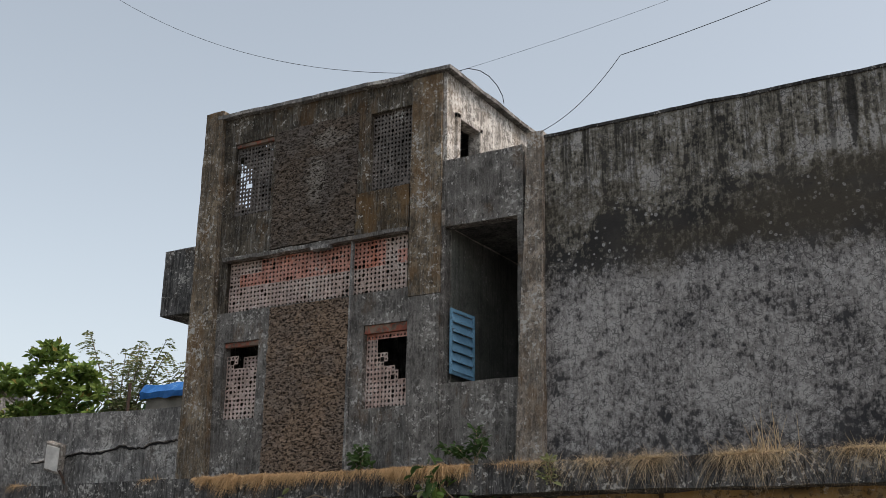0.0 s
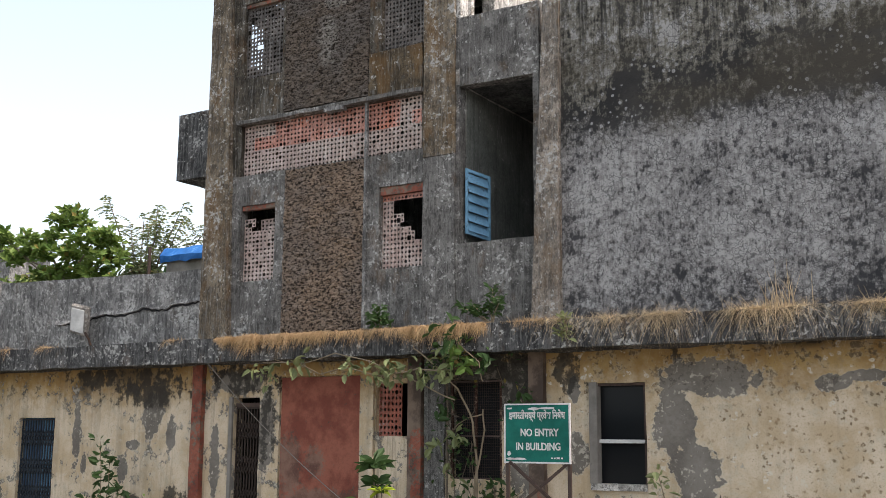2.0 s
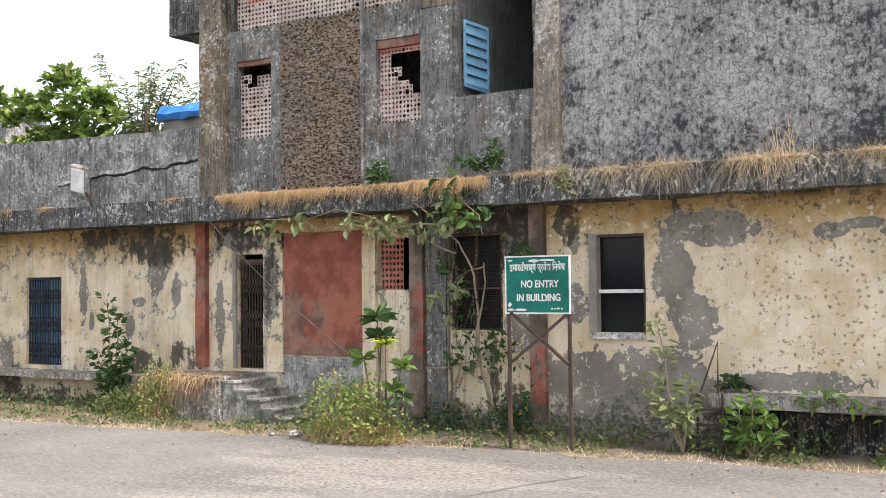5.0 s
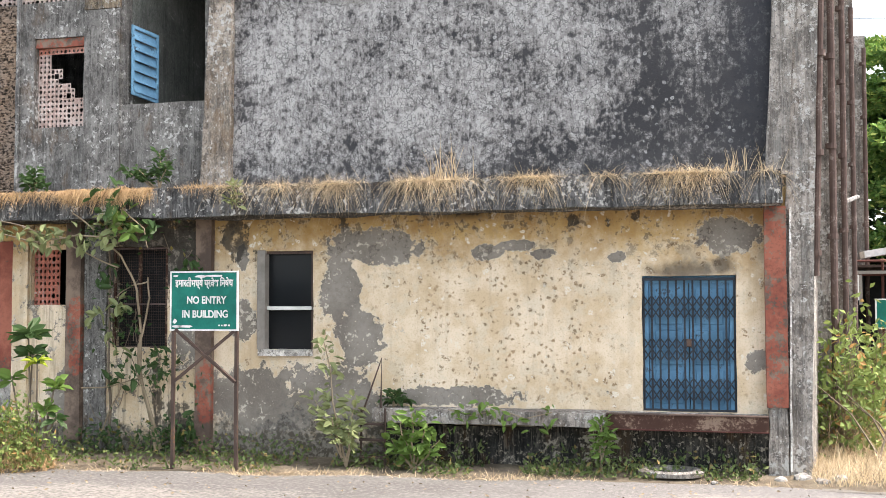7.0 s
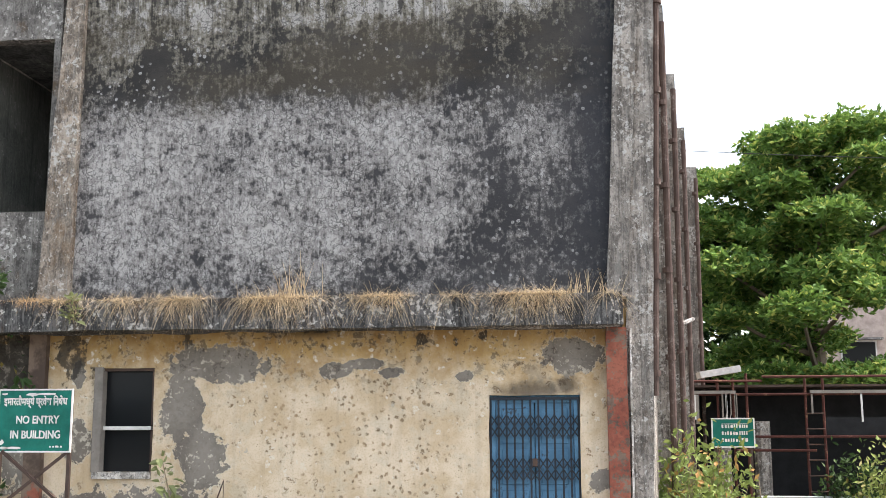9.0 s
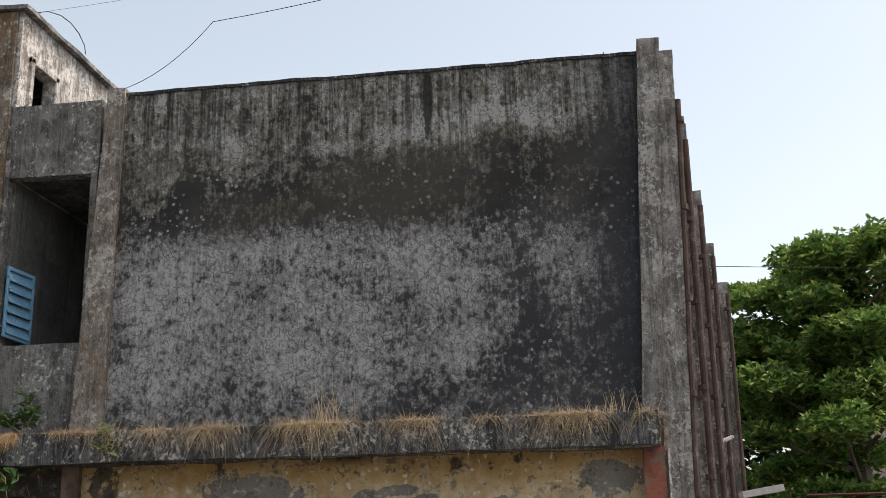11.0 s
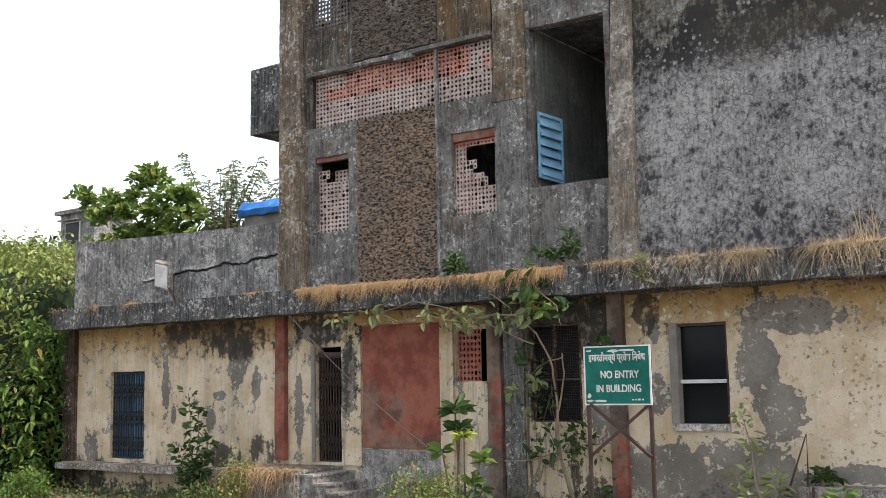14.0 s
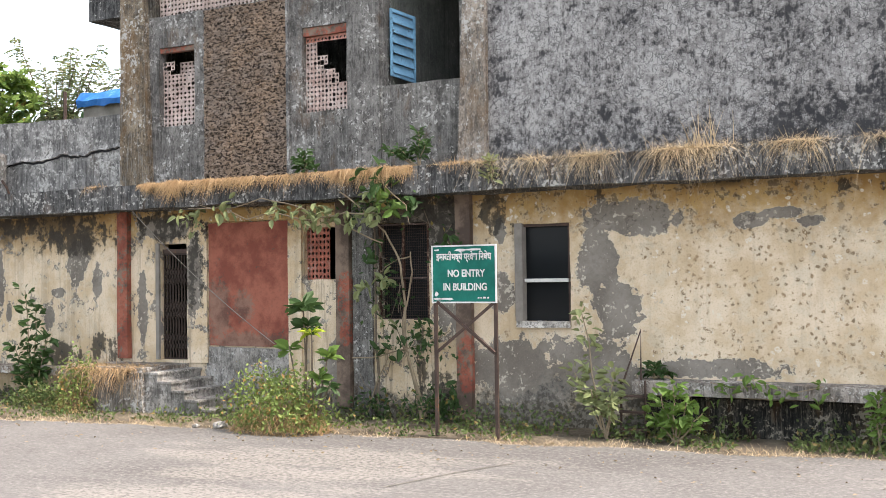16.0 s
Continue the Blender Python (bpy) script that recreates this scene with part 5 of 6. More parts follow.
class Sheaf:
    """Gathers leaves and blades into one mesh."""

    def __init__(self):
        self.v, self.f = [], []

    def leaf(self, base, way, length, width, droop=0.25, rnd=random):
        """A folded leaf of six faces."""
        way = Vector(way).normalized()
        side = way.cross(Vector((rnd.uniform(-0.3, 0.3), rnd.uniform(-0.3, 0.3), 1)))
        side = side.normalized() if side.length > 1e-3 else Vector((1, 0, 0))
        up = side.cross(way).normalized()
        b = Vector(base)
        k = len(self.v)

        def at(t, s, lift):
            return b + way * (t * length) + side * (s * width) + up * lift - Vector((0, 0, droop * length * t * t))

        f = 0.12 * width
        self.v += [at(0, 0, 0), at(0.35, -0.45, f), at(0.35, 0, -f), at(0.35, 0.45, f), at(0.72, -0.4, f), at(0.72, 0, -f), at(0.72, 0.4, f), at(1, 0, 0)]
        self.f += [(k, k + 2, k + 1), (k, k + 3, k + 2), (k + 1, k + 2, k + 5, k + 4), (k + 2, k + 3, k + 6, k + 5), (k + 4, k + 5, k + 7), (k + 5, k + 6, k + 7)]

    def chip(self, base, way, length, width, rnd=random):
        """A small leaf of two faces."""
        way = Vector(way).normalized()
        side = way.cross(Vector((rnd.uniform(-1, 1), rnd.uniform(-1, 1), rnd.uniform(0.2, 1))))
        side = side.normalized() if side.length > 1e-3 else Vector((1, 0, 0))
        b, k = Vector(base), len(self.v)
        m = b + way * (length * 0.5)
        lift = side.cross(way) * (width * 0.15)
        self.v += [b, m - side * (width / 2) + lift, b + way * length, m + side * (width / 2) + lift]
        self.f += [(k, k + 1, k + 2), (k, k + 2, k + 3)]

    def blade(self, base, way, length, width, droop=0.5, segs=3, rnd=random):
        """A bent blade of grass, tapering."""
        way = Vector(way).normalized()
        a = rnd.uniform(0, math.tau)
        side = Vector((math.cos(a), math.sin(a), 0))
        b, k = Vector(base), len(self.v)
        for i in range(segs + 1):
            t = i / segs
            p = b + way * (length * t) - Vector((0, 0, droop * length * t * t))
            w = width * (1 - 0.8 * t) / 2
            self.v += [p - side * w, p + side * w]
        self.f += [(k + 2 * i, k + 2 * i + 1, k + 2 * i + 3, k + 2 * i + 2) for i in range(segs)]

    def mesh(self, name):
        me = bpy.data.meshes.new(name)
        me.from_pydata([tuple(p) for p in self.v], [], self.f)
        return me

    def part(self, name, mat, parent=None, label=""):
        me = self.mesh(name)
        me.materials.append(mat)
        ob = new(name, me)
        if parent is not None:
            ob.parent = parent
            ob.matrix_parent_inverse = Matrix.Translation(parent.location).inverted()
        return tagged(ob, label)


def any_way(rnd, up=0.0):
    while True:
        v = Vector((rnd.uniform(-1, 1), rnd.uniform(-1, 1), rnd.uniform(-1, 1)))
        if 0.1 < v.length < 1:
            v.normalize()
            v.z += up
            return v.normalized()


def leaf_mesh(name, mat, seed, width=0.42, droop=0.3):
    s = Sheaf()
    s.leaf((0, 0, 0), (1, 0, 0.1), 1.0, width, droop, random.Random(seed))
    me = s.mesh(name)
    me.materials.append(mat)
    return me


LEAF_ONES = {m.name: [leaf_mesh("leaf", m, i, w, d) for i, (w, d) in enumerate(((0.5, 0.3), (0.6, 0.5), (0.44, 0.15)))] for m in (M_LEAF, M_LEAF_LIME, M_LEAF_PALE, M_LEAF_DARK)}


def leaf_part(parent, mat, p, way, length, rnd):
    ob = new("leaf", rnd.choice(LEAF_ONES[mat.name]))
    ob.parent = parent
    q = Vector(way).to_track_quat("X", "Z")
    ob.matrix_basis = Matrix.Translation(Vector(p) - parent.location) @ q.to_matrix().to_4x4() @ pose(0, 0, 0, rnd.uniform(-85, 85)) @ Matrix.Scale(length, 4)
    return ob


def leafy_plant(name, label, base, stems, mat, leaf_len, seed, rings=5, per=5, category="plant", lean=0.15, twig=0.012, start=0.35):
    """A plant with several stems; each carries whorls of single leaves. stems: (dx, dy, height)."""
    rnd = random.Random(seed)
    root = thing(name, label, category, at=base)
    b = Vector(base)
    for dx, dy, h in stems:
        pts = [b + Vector((dx * t, dy * t, h * t)) + Vector((rnd.uniform(-1, 1), rnd.uniform(-1, 1), 0)) * (lean * 0.2 * (0 < t < 1)) for t in (0, 0.25, 0.5, 0.75, 1)]
        part("stem", tube(bmesh.new(), pts, twig * 1.5, 5, twig * 0.6), M_TWIG, root)
        count = int(rings * per * 1.7)
        for i in range(count):
            t = start + (1 - start) * min(1.0, (i + rnd.random()) / count * 1.04)
            k = min(3, int(t * 4))
            p = pts[k].lerp(pts[k + 1], t * 4 - k)
            a = i * 2.4 + rnd.uniform(-0.6, 0.6)
            out = Vector((math.cos(a), math.sin(a), rnd.uniform(-0.1, 0.9)))
            p = p + out * rnd.uniform(0.0, 0.5) * leaf_len
            way = out + Vector((rnd.uniform(-0.5, 0.5), rnd.uniform(-0.5, 0.5), rnd.uniform(-0.7, 0.5)))
            leaf_part(root, mat, p, way, leaf_len * 0.72 * rnd.uniform(0.55, 1.25), rnd)
    return root


def rosette_plant(name, label, base, stems, seed):
    """Bare stems, each with a crown of long leaves. stems: (dx, dy, height, leaves, leaf length, material)."""
    rnd = random.Random(seed)
    root = thing(name, label, "plant", at=base)
    b = Vector(base)
    for dx, dy, h, n, length, mat in stems:
        top = b + Vector((dx, dy, h))
        part("stem", tube(bmesh.new(), [b, b.lerp(top, 0.5) + Vector((rnd.uniform(-0.05, 0.05), 0, 0)), top], 0.022, 5, 0.012), M_BARK, root)
        for i in range(n):
            a = i * 2.4 + rnd.uniform(-0.3, 0.3)
            p = top - Vector((0, 0, rnd.uniform(0, 0.4 * length)))
            leaf_part(root, mat, p, (math.cos(a), math.sin(a), rnd.uniform(-0.35, 0.9)), length * rnd.uniform(0.75, 1.15), rnd)
    return root


leafy_plant("plant", "broad-leaved green plant growing through the wing ledge", (-17.75, -0.85, 0.0), [(-0.2, 0, 2.35), (0.05, 0.05, 2.0), (0.4, 0.05, 1.4), (-0.45, -0.05, 1.2), (0.1, -0.1, 0.9)], M_LEAF_DARK, 0.27, 1, 9, 5, start=0.12)
rosette_plant("plant", "tall plant with crowns of long dark leaves above a dry bush", (-10.4, -1.75, 0.0), [(0.0, 0, 2.1, 20, 0.36, M_LEAF_DARK), (0.05, 0.05, 1.8, 14, 0.28, M_LEAF_DARK), (-0.25, -0.05, 1.4, 10, 0.26, M_LEAF)], 2)
rosette_plant("plant", "young plant with bright yellow green leaves", (-10.15, -1.8, 0.0), [(-0.05, 0, 1.66, 13, 0.23, M_LEAF_LIME), (0.27, 0, 1.3, 16, 0.27, M_LEAF), (0.12, -0.05, 0.95, 12, 0.24, M_LEAF), (0.3, 0, 0.8, 12, 0.24, M_LEAF_DARK)], 3)
leafy_plant("shrub", "spindly shrub with pale leaves growing against the ladder", (-5.5, -0.85, 0.03), [(-0.4, 0.05, 1.95), (0.15, 0, 1.0), (-0.5, 0, 1.0), (0.1, -0.1, 0.6), (-0.2, -0.1, 0.75)], M_LEAF_PALE, 0.25, 4, 5, 5, "shrub", start=0.45)
leafy_plant("shrub", "bushy shrub with bright oval leaves below the ledge", (-4.42, -0.95, 0.03), [(-0.2, 0, 0.72), (0.22, 0.05, 0.7), (0.0, -0.1, 0.85), (0.4, 0, 0.45), (-0.35, 0.05, 0.45)], M_LEAF, 0.235, 5, 5, 5, "shrub", start=0.25)
leafy_plant("plant", "small upright plant with bright leaves by the plinth", (-1.68, -0.6, 0.02), [(0.0, 0, 0.82), (0.08, 0.02, 0.6)], M_LEAF, 0.2, 6, 6, 5)
leafy_plant("plant", "seedling rooted in the canopy edge", (-11.15, -0.55, 4.36), [(0.0, -0.05, 0.42), (-0.15, -0.1, 0.25), (0.12, -0.15, 0.2)], M_LEAF_DARK, 0.2, 7, 4, 6)
leafy_plant("plant", "seedling rooted in the canopy edge", (-8.9, -0.45, 4.36), [(0.0, 0, 0.62), (-0.35, -0.05, 0.35), (0.12, 0, 0.45), (-0.6, 0, 0.35)], M_LEAF_DARK, 0.17, 8, 5, 6)
leafy_plant("plant", "small creeper hanging over the canopy edge", (-7.42, -0.7, 4.3), [(0.0, -0.05, 0.12), (0.03, -0.04, -0.28), (-0.05, -0.04, -0.2)], M_LEAF_PALE, 0.17, 9, 3, 5)
leafy_plant("plant", "small broad-leaved plant on the ledge", (-4.95, -0.2, 0.9), [(0.05, 0, 0.2), (-0.1, 0, 0.12), (0.2, 0, 0.1)], M_LEAF_DARK, 0.2, 12, 3, 5)

tr = thing("trailing_plant", "thin leafy runner hanging over the concrete ledge", "plant", at=(-3.2, -0.55, 0.9))
rnd = random.Random(15)
part("runner", tube(bmesh.new(), [(-4.0, -0.5, 0.9), (-3.6, -0.58, 0.82), (-3.2, -0.57, 0.93), (-2.8, -0.58, 0.8), (-2.4, -0.56, 0.9)], 0.008, 4), M_TWIG, tr)
for i in range(48):
    x = rnd.uniform(-4.0, -2.35)
    leaf_part(tr, M_LEAF, (x, -0.6, 0.84 + 0.12 * math.sin(x * 5) + rnd.uniform(-0.16, 0.08)), any_way(rnd, -0.3), rnd.uniform(0.1, 0.19), rnd)

# creeper over the middle of the canopy
cr = thing("creeper", "woody creeper climbing the wall and trailing over the canopy", "creeper", at=(-9.1, -0.3, 0.0))
rnd = random.Random(5)
RUNS = [
    [(-8.9, -0.3, 0.1), (-9.19, -0.25, 0.79), (-9.35, -0.2, 1.25), (-9.38, -0.2, 1.8), (-9.15, -0.25, 2.63), (-9.2, -0.25, 2.95)],
    [(-9.0, -0.3, 0.1), (-9.3, -0.2, 1.0), (-9.36, -0.2, 2.08), (-9.38, -0.25, 2.73), (-9.6, -0.4, 3.3), (-9.9, -0.7, 3.7), (-10.3, -0.75, 4.0)],
    [(-9.93, -0.2, 0.1), (-9.96, -0.15, 1.0), (-9.94, -0.15, 1.8), (-9.95, -0.2, 3.3), (-9.7, -0.7, 3.9)],
    [(-9.5, -0.75, 3.6), (-10.2, -0.78, 3.62), (-10.9, -0.8, 3.55), (-11.8, -0.8, 3.72), (-12.3, -0.8, 3.62), (-12.9, -0.78, 3.85), (-13.7, -0.76, 3.85)],
    [(-9.6, -0.5, 3.1), (-10.4, -0.6, 3.45), (-11.2, -0.75, 3.8), (-12.0, -0.78, 3.96), (-12.7, -0.76, 3.8), (-13.4, -0.76, 3.9)],
    [(-10.3, -0.4, 1.1), (-9.6, -0.3, 1.2), (-8.95, -0.2, 1.35), (-8.5, -0.15, 1.6)],
    [(-9.5, -0.75, 4.2), (-9.2, -0.8, 3.9), (-8.95, -0.8, 3.7), (-8.9, -0.8, 3.4)],
    [(-9.2, -0.25, 2.9), (-9.45, -0.25, 2.85), (-9.8, -0.25, 2.6)],
    [(-10.1, -0.25, 0.1), (-9.95, -0.2, 0.7), (-9.7, -0.2, 1.1), (-9.65, -0.2, 1.35)],
]
for k, run in enumerate(RUNS):
    pts = []
    for a, b in zip(run, run[1:]):
        for i in range(4):
            p = Vector(a).lerp(Vector(b), i / 4)
            pts.append(p + noise.noise_vector(p * 2.2) * 0.05)
    pts.append(Vector(run[-1]))
    part("vine_stem", tube(bmesh.new(), pts, 0.028 if k < 3 else 0.014, 6, 0.012 if k < 3 else 0.007), M_TWIG if k != 2 else M_BARK, cr)
for p, r, n, mat in [((-13.65, -0.78, 3.66), 0.26, 18, M_LEAF_PALE), ((-12.8, -0.78, 3.87), 0.22, 14, M_LEAF_PALE), ((-11.6, -0.8, 3.72), 0.22, 15, M_LEAF_PALE), ((-11.05, -0.8, 3.62), 0.24, 18, M_LEAF_PALE), ((-10.65, -0.8, 3.64), 0.3, 30, M_LEAF_PALE), ((-10.0, -0.8, 3.6), 0.24, 18, M_LEAF_PALE), ((-9.55, -0.8, 3.72), 0.3, 26, M_LEAF_PALE), ((-9.6, -0.78, 4.15), 0.36, 40, M_LEAF_DARK), ((-9.35, -0.8, 3.85), 0.28, 20, M_LEAF), ((-8.95, -0.8, 3.8), 0.22, 12, M_LEAF_DARK), ((-10.06, -0.5, 2.3), 0.2, 14, M_LEAF_PALE), ((-9.65, -0.4, 2.5), 0.22, 15, M_LEAF_PALE), ((-9.75, -0.4, 1.9), 0.2, 9, M_LEAF_PALE), ((-9.9, -0.35, 2.95), 0.3, 14, M_LEAF_DARK), ((-8.5, -0.3, 3.1), 0.28, 12, M_LEAF_DARK), ((-8.85, -0.3, 1.6), 0.32, 15, M_LEAF_DARK), ((-9.8, -0.3, 1.25), 0.25, 8, M_LEAF_DARK), ((-8.55, -0.3, 0.5), 0.3, 14, M_LEAF_DARK), ((-9.3, -0.3, 1.5), 0.3, 8, M_LEAF_DARK)]:
    for i in range(n):
        q = Vector(p) + any_way(rnd) * r * rnd.random() ** 0.5
        q.y = min(q.y, -0.06)
        leaf_part(cr, mat, q, any_way(rnd, -0.4), rnd.uniform(0.14, 0.25), rnd)


def thicket(name, label, centre, radii, n, mat, size, seed, category="bush", twigs=30, core=None, straw=0):
    """A bush: twigs from its foot, many small leaves through an uneven mound."""
    rnd = random.Random(seed)
    c, r = Vector(centre), Vector(radii)
    root = thing(name, label, category, at=centre)
    bm = bmesh.new()
    for i in range(twigs):
        w = any_way(rnd, 0.9)
        tip = Vector((w.x * r.x, w.y * r.y, abs(w.z) * r.z)) * rnd.uniform(0.6, 0.95)
        mid = tip * 0.5 + noise.noise_vector(tip * 3) * 0.1
        tube(bm, [c + tip * 0.05, c + mid, c + tip], 0.012, 4, 0.004)
    tagged(part("brushwood", bm, M_TWIG, root), kind="stuff")
    s = Sheaf()
    for i in range(n):
        w = any_way(rnd, 0.25)
        bulge = 1 + 0.45 * noise.noise(w * 2.3 + Vector((seed, 0, 0))) + 0.4 * noise.noise(w * 6 + Vector((0, seed, 0)))
        d = rnd.uniform(0.35, 1.0) ** 0.6 * bulge * (rnd.uniform(1.0, 1.3) if rnd.random() < 0.06 else 1.0)
        p = c + Vector((w.x * r.x * d, w.y * r.y * d, abs(w.z) * r.z * d + 0.03))
        s.chip(p, any_way(rnd, 0.35), size * rnd.uniform(0.6, 1.3), size * 0.5, rnd)
    s.part("foliage", mat, root)
    if straw:
        s = Sheaf()
        for i in range(straw):
            w = any_way(rnd, 0.4)
            p = c + Vector((w.x * r.x * 0.9, w.y * r.y * 0.9, abs(w.z) * r.z * 0.55 * rnd.random()))
            s.blade(p, any_way(rnd, 0.3), rnd.uniform(0.1, 0.3), 0.012, 0.4, 2, rnd)
        tagged(s.part("dry_straw", M_STRAW, root), kind="stuff")
    return root


thicket("bush", "rounded bush, green above and dry brown below, beside the steps", (-10.75, -1.95, 0.0), (1.0, 0.55, 1.05), 3000, M_LEAF_BUSH, 0.085, 31, straw=2400)
thicket("bush", "straggly weeds over the edge of the platform", (-15.95, -1.4, 0.0), (0.5, 0.35, 1.05), 1100, M_LEAF_BUSH, 0.09, 32, straw=900)
thicket("bush", "low green weeds at the foot of the wing", (-22.6, -1.6, 0.0), (0.8, 0.5, 0.6), 1100, M_LEAF, 0.12, 33)
thicket("bush", "low weeds at the wall foot", (-17.2, -1.2, 0.0), (0.7, 0.4, 0.5), 900, M_LEAF_WEED, 0.09, 34)
thicket("bush", "leafy creeper bush against the corner of the hall", (1.95, 2.2, 0.0), (0.7, 0.7, 2.1), 1100, M_LEAF_BUSH, 0.16, 35, twigs=80, straw=1500)
thicket("bush", "leafy creeper bush round the small sign", (2.75, 4.4, 0.0), (0.9, 0.7, 2.3), 1200, M_LEAF_BUSH, 0.16, 36, twigs=80, straw=900)
thicket("bush", "bright green bush beside the path", (8.6, 10.2, 0.0), (1.7, 1.5, 2.3), 4200, M_LEAF_HEDGE, 0.16, 37)
thicket("bush", "dark shrub in front of the shed", (7.2, 12.3, 0.0), (0.9, 0.5, 1.6), 900, M_LEAF_DARK, 0.16, 38)

# small leaves and twigs that thicken the creeper
rnd = random.Random(6)
s, bm = Sheaf(), bmesh.new()
for c, r, n in (((-9.7, -0.25, 2.2), (0.5, 0.2, 0.7), 90), ((-9.0, -0.3, 1.4), (0.8, 0.2, 0.4), 110), ((-9.6, -0.6, 3.8), (0.8, 0.2, 0.25), 120), ((-8.5, -0.2, 3.0), (0.3, 0.15, 0.5), 60), ((-8.7, -0.35, 0.35), (0.6, 0.25, 0.35), 220), ((-9.9, -0.35, 0.3), (0.6, 0.25, 0.3), 140)):
    for i in range(n):
        p = Vector(c) + Vector([rnd.gauss(0, 0.5) * k for k in r])
        p.y = min(p.y, -0.05)
        s.chip(p, any_way(rnd, -0.3), rnd.uniform(0.07, 0.14), 0.06, rnd)
    for i in range(9):
        a = Vector(c) + Vector([rnd.uniform(-1, 1) * k for k in r])
        b = a + Vector((rnd.uniform(-0.4, 0.4), 0, rnd.uniform(-0.9, 0.3)))
        a.y = b.y = -0.08
        tube(bm, [a, a.lerp(b, 0.5) + any_way(rnd) * 0.06, b], 0.009, 4, 0.004)
s.part("small_foliage", M_LEAF_DARK, cr)
tagged(part("brushwood", bm, M_BARK, cr), kind="stuff")

# bare branches lying by the side bush
for k in range(7):
    a = Vector((2.3 + 0.1 * k, 1.2, 0.05))
    b = a + Vector((random.Random(k).uniform(-1.3, 0.6), 0.6, random.Random(k + 9).uniform(0.8, 1.6)))
    tagged(part("bare_branch", tube(bmesh.new(), [a, a.lerp(b, 0.5) + Vector((0.1, 0, 0.08)), b], 0.02, 5, 0.006), M_BARK), "bare dead branch leaning in dry grass", "branch", "bare branches")


# ---- hedge at the far end of the wing ----
def hedge_top(x, y):
    return 6.1 + 0.12 * (-24 - x) - 0.7 * max(0, x + 24.6) + 0.7 * noise.noise((x * 0.35, y * 0.35, 2)) + 0.3 * noise.noise((x * 1.1, y, 4)) - 0.25 * max(0, -1.2 - y) ** 2


hd = thing("hedge", "tall overgrown hedge of leafy creepers beside the wing", "hedge", at=(-28, 0, 0))
# added filler under the leaves, coloured near-black like the shade inside
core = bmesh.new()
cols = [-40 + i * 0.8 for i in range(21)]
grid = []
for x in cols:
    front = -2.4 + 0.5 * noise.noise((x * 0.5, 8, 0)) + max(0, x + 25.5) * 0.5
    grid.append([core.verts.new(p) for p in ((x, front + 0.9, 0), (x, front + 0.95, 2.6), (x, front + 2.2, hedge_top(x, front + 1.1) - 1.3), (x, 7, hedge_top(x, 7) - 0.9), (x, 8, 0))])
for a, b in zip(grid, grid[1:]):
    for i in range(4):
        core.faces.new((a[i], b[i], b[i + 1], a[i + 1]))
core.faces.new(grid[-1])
part("shade_core", core, M_CORE, hd)
rnd = random.Random(77)
up, low = Sheaf(), Sheaf()
for i in range(27000):
    x = rnd.uniform(-39, -23.55)
    front = -2.4 + 0.5 * noise.noise((x * 0.5, 8, 0)) + max(0, x + 25.5) * 0.5
    top = hedge_top(x, front + 1)
    if rnd.random() < 0.4:
        y = rnd.uniform(front + 0.8, 7)
        p = Vector((x, y, hedge_top(x, y) - 0.5 + rnd.random() ** 2 * 0.7))
    else:
        z = rnd.uniform(0, top)
        bulge = 0.45 * noise.noise((x * 0.9, z * 0.9, 3)) + 0.2 * noise.noise((x * 2.5, z * 2.5, 9))
        p = Vector((x, front + 0.3 - bulge + rnd.uniform(-0.1, 0.4) + max(0, z - top + 1.2) * 0.7, z))
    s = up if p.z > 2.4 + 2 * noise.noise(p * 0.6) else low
    w = any_way(rnd, -0.1)
    w.y -= 0.35
    s.leaf(p, w, rnd.uniform(0.12, 0.26) * (0.8 if s is up else 1.15), 0.1, 0.3, rnd)
for i in range(900):
    z = rnd.uniform(0.2, 4.2)
    p = Vector((-23.55 + rnd.uniform(-0.3, 0.35), rnd.uniform(-1.2, 0.2), z))
    low.leaf(p, any_way(rnd, -0.1), rnd.uniform(0.14, 0.28), 0.11, 0.3, rnd)
# the paler upper leaf colour also carries the sun on the hedge top
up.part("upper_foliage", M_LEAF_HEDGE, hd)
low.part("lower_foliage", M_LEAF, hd)


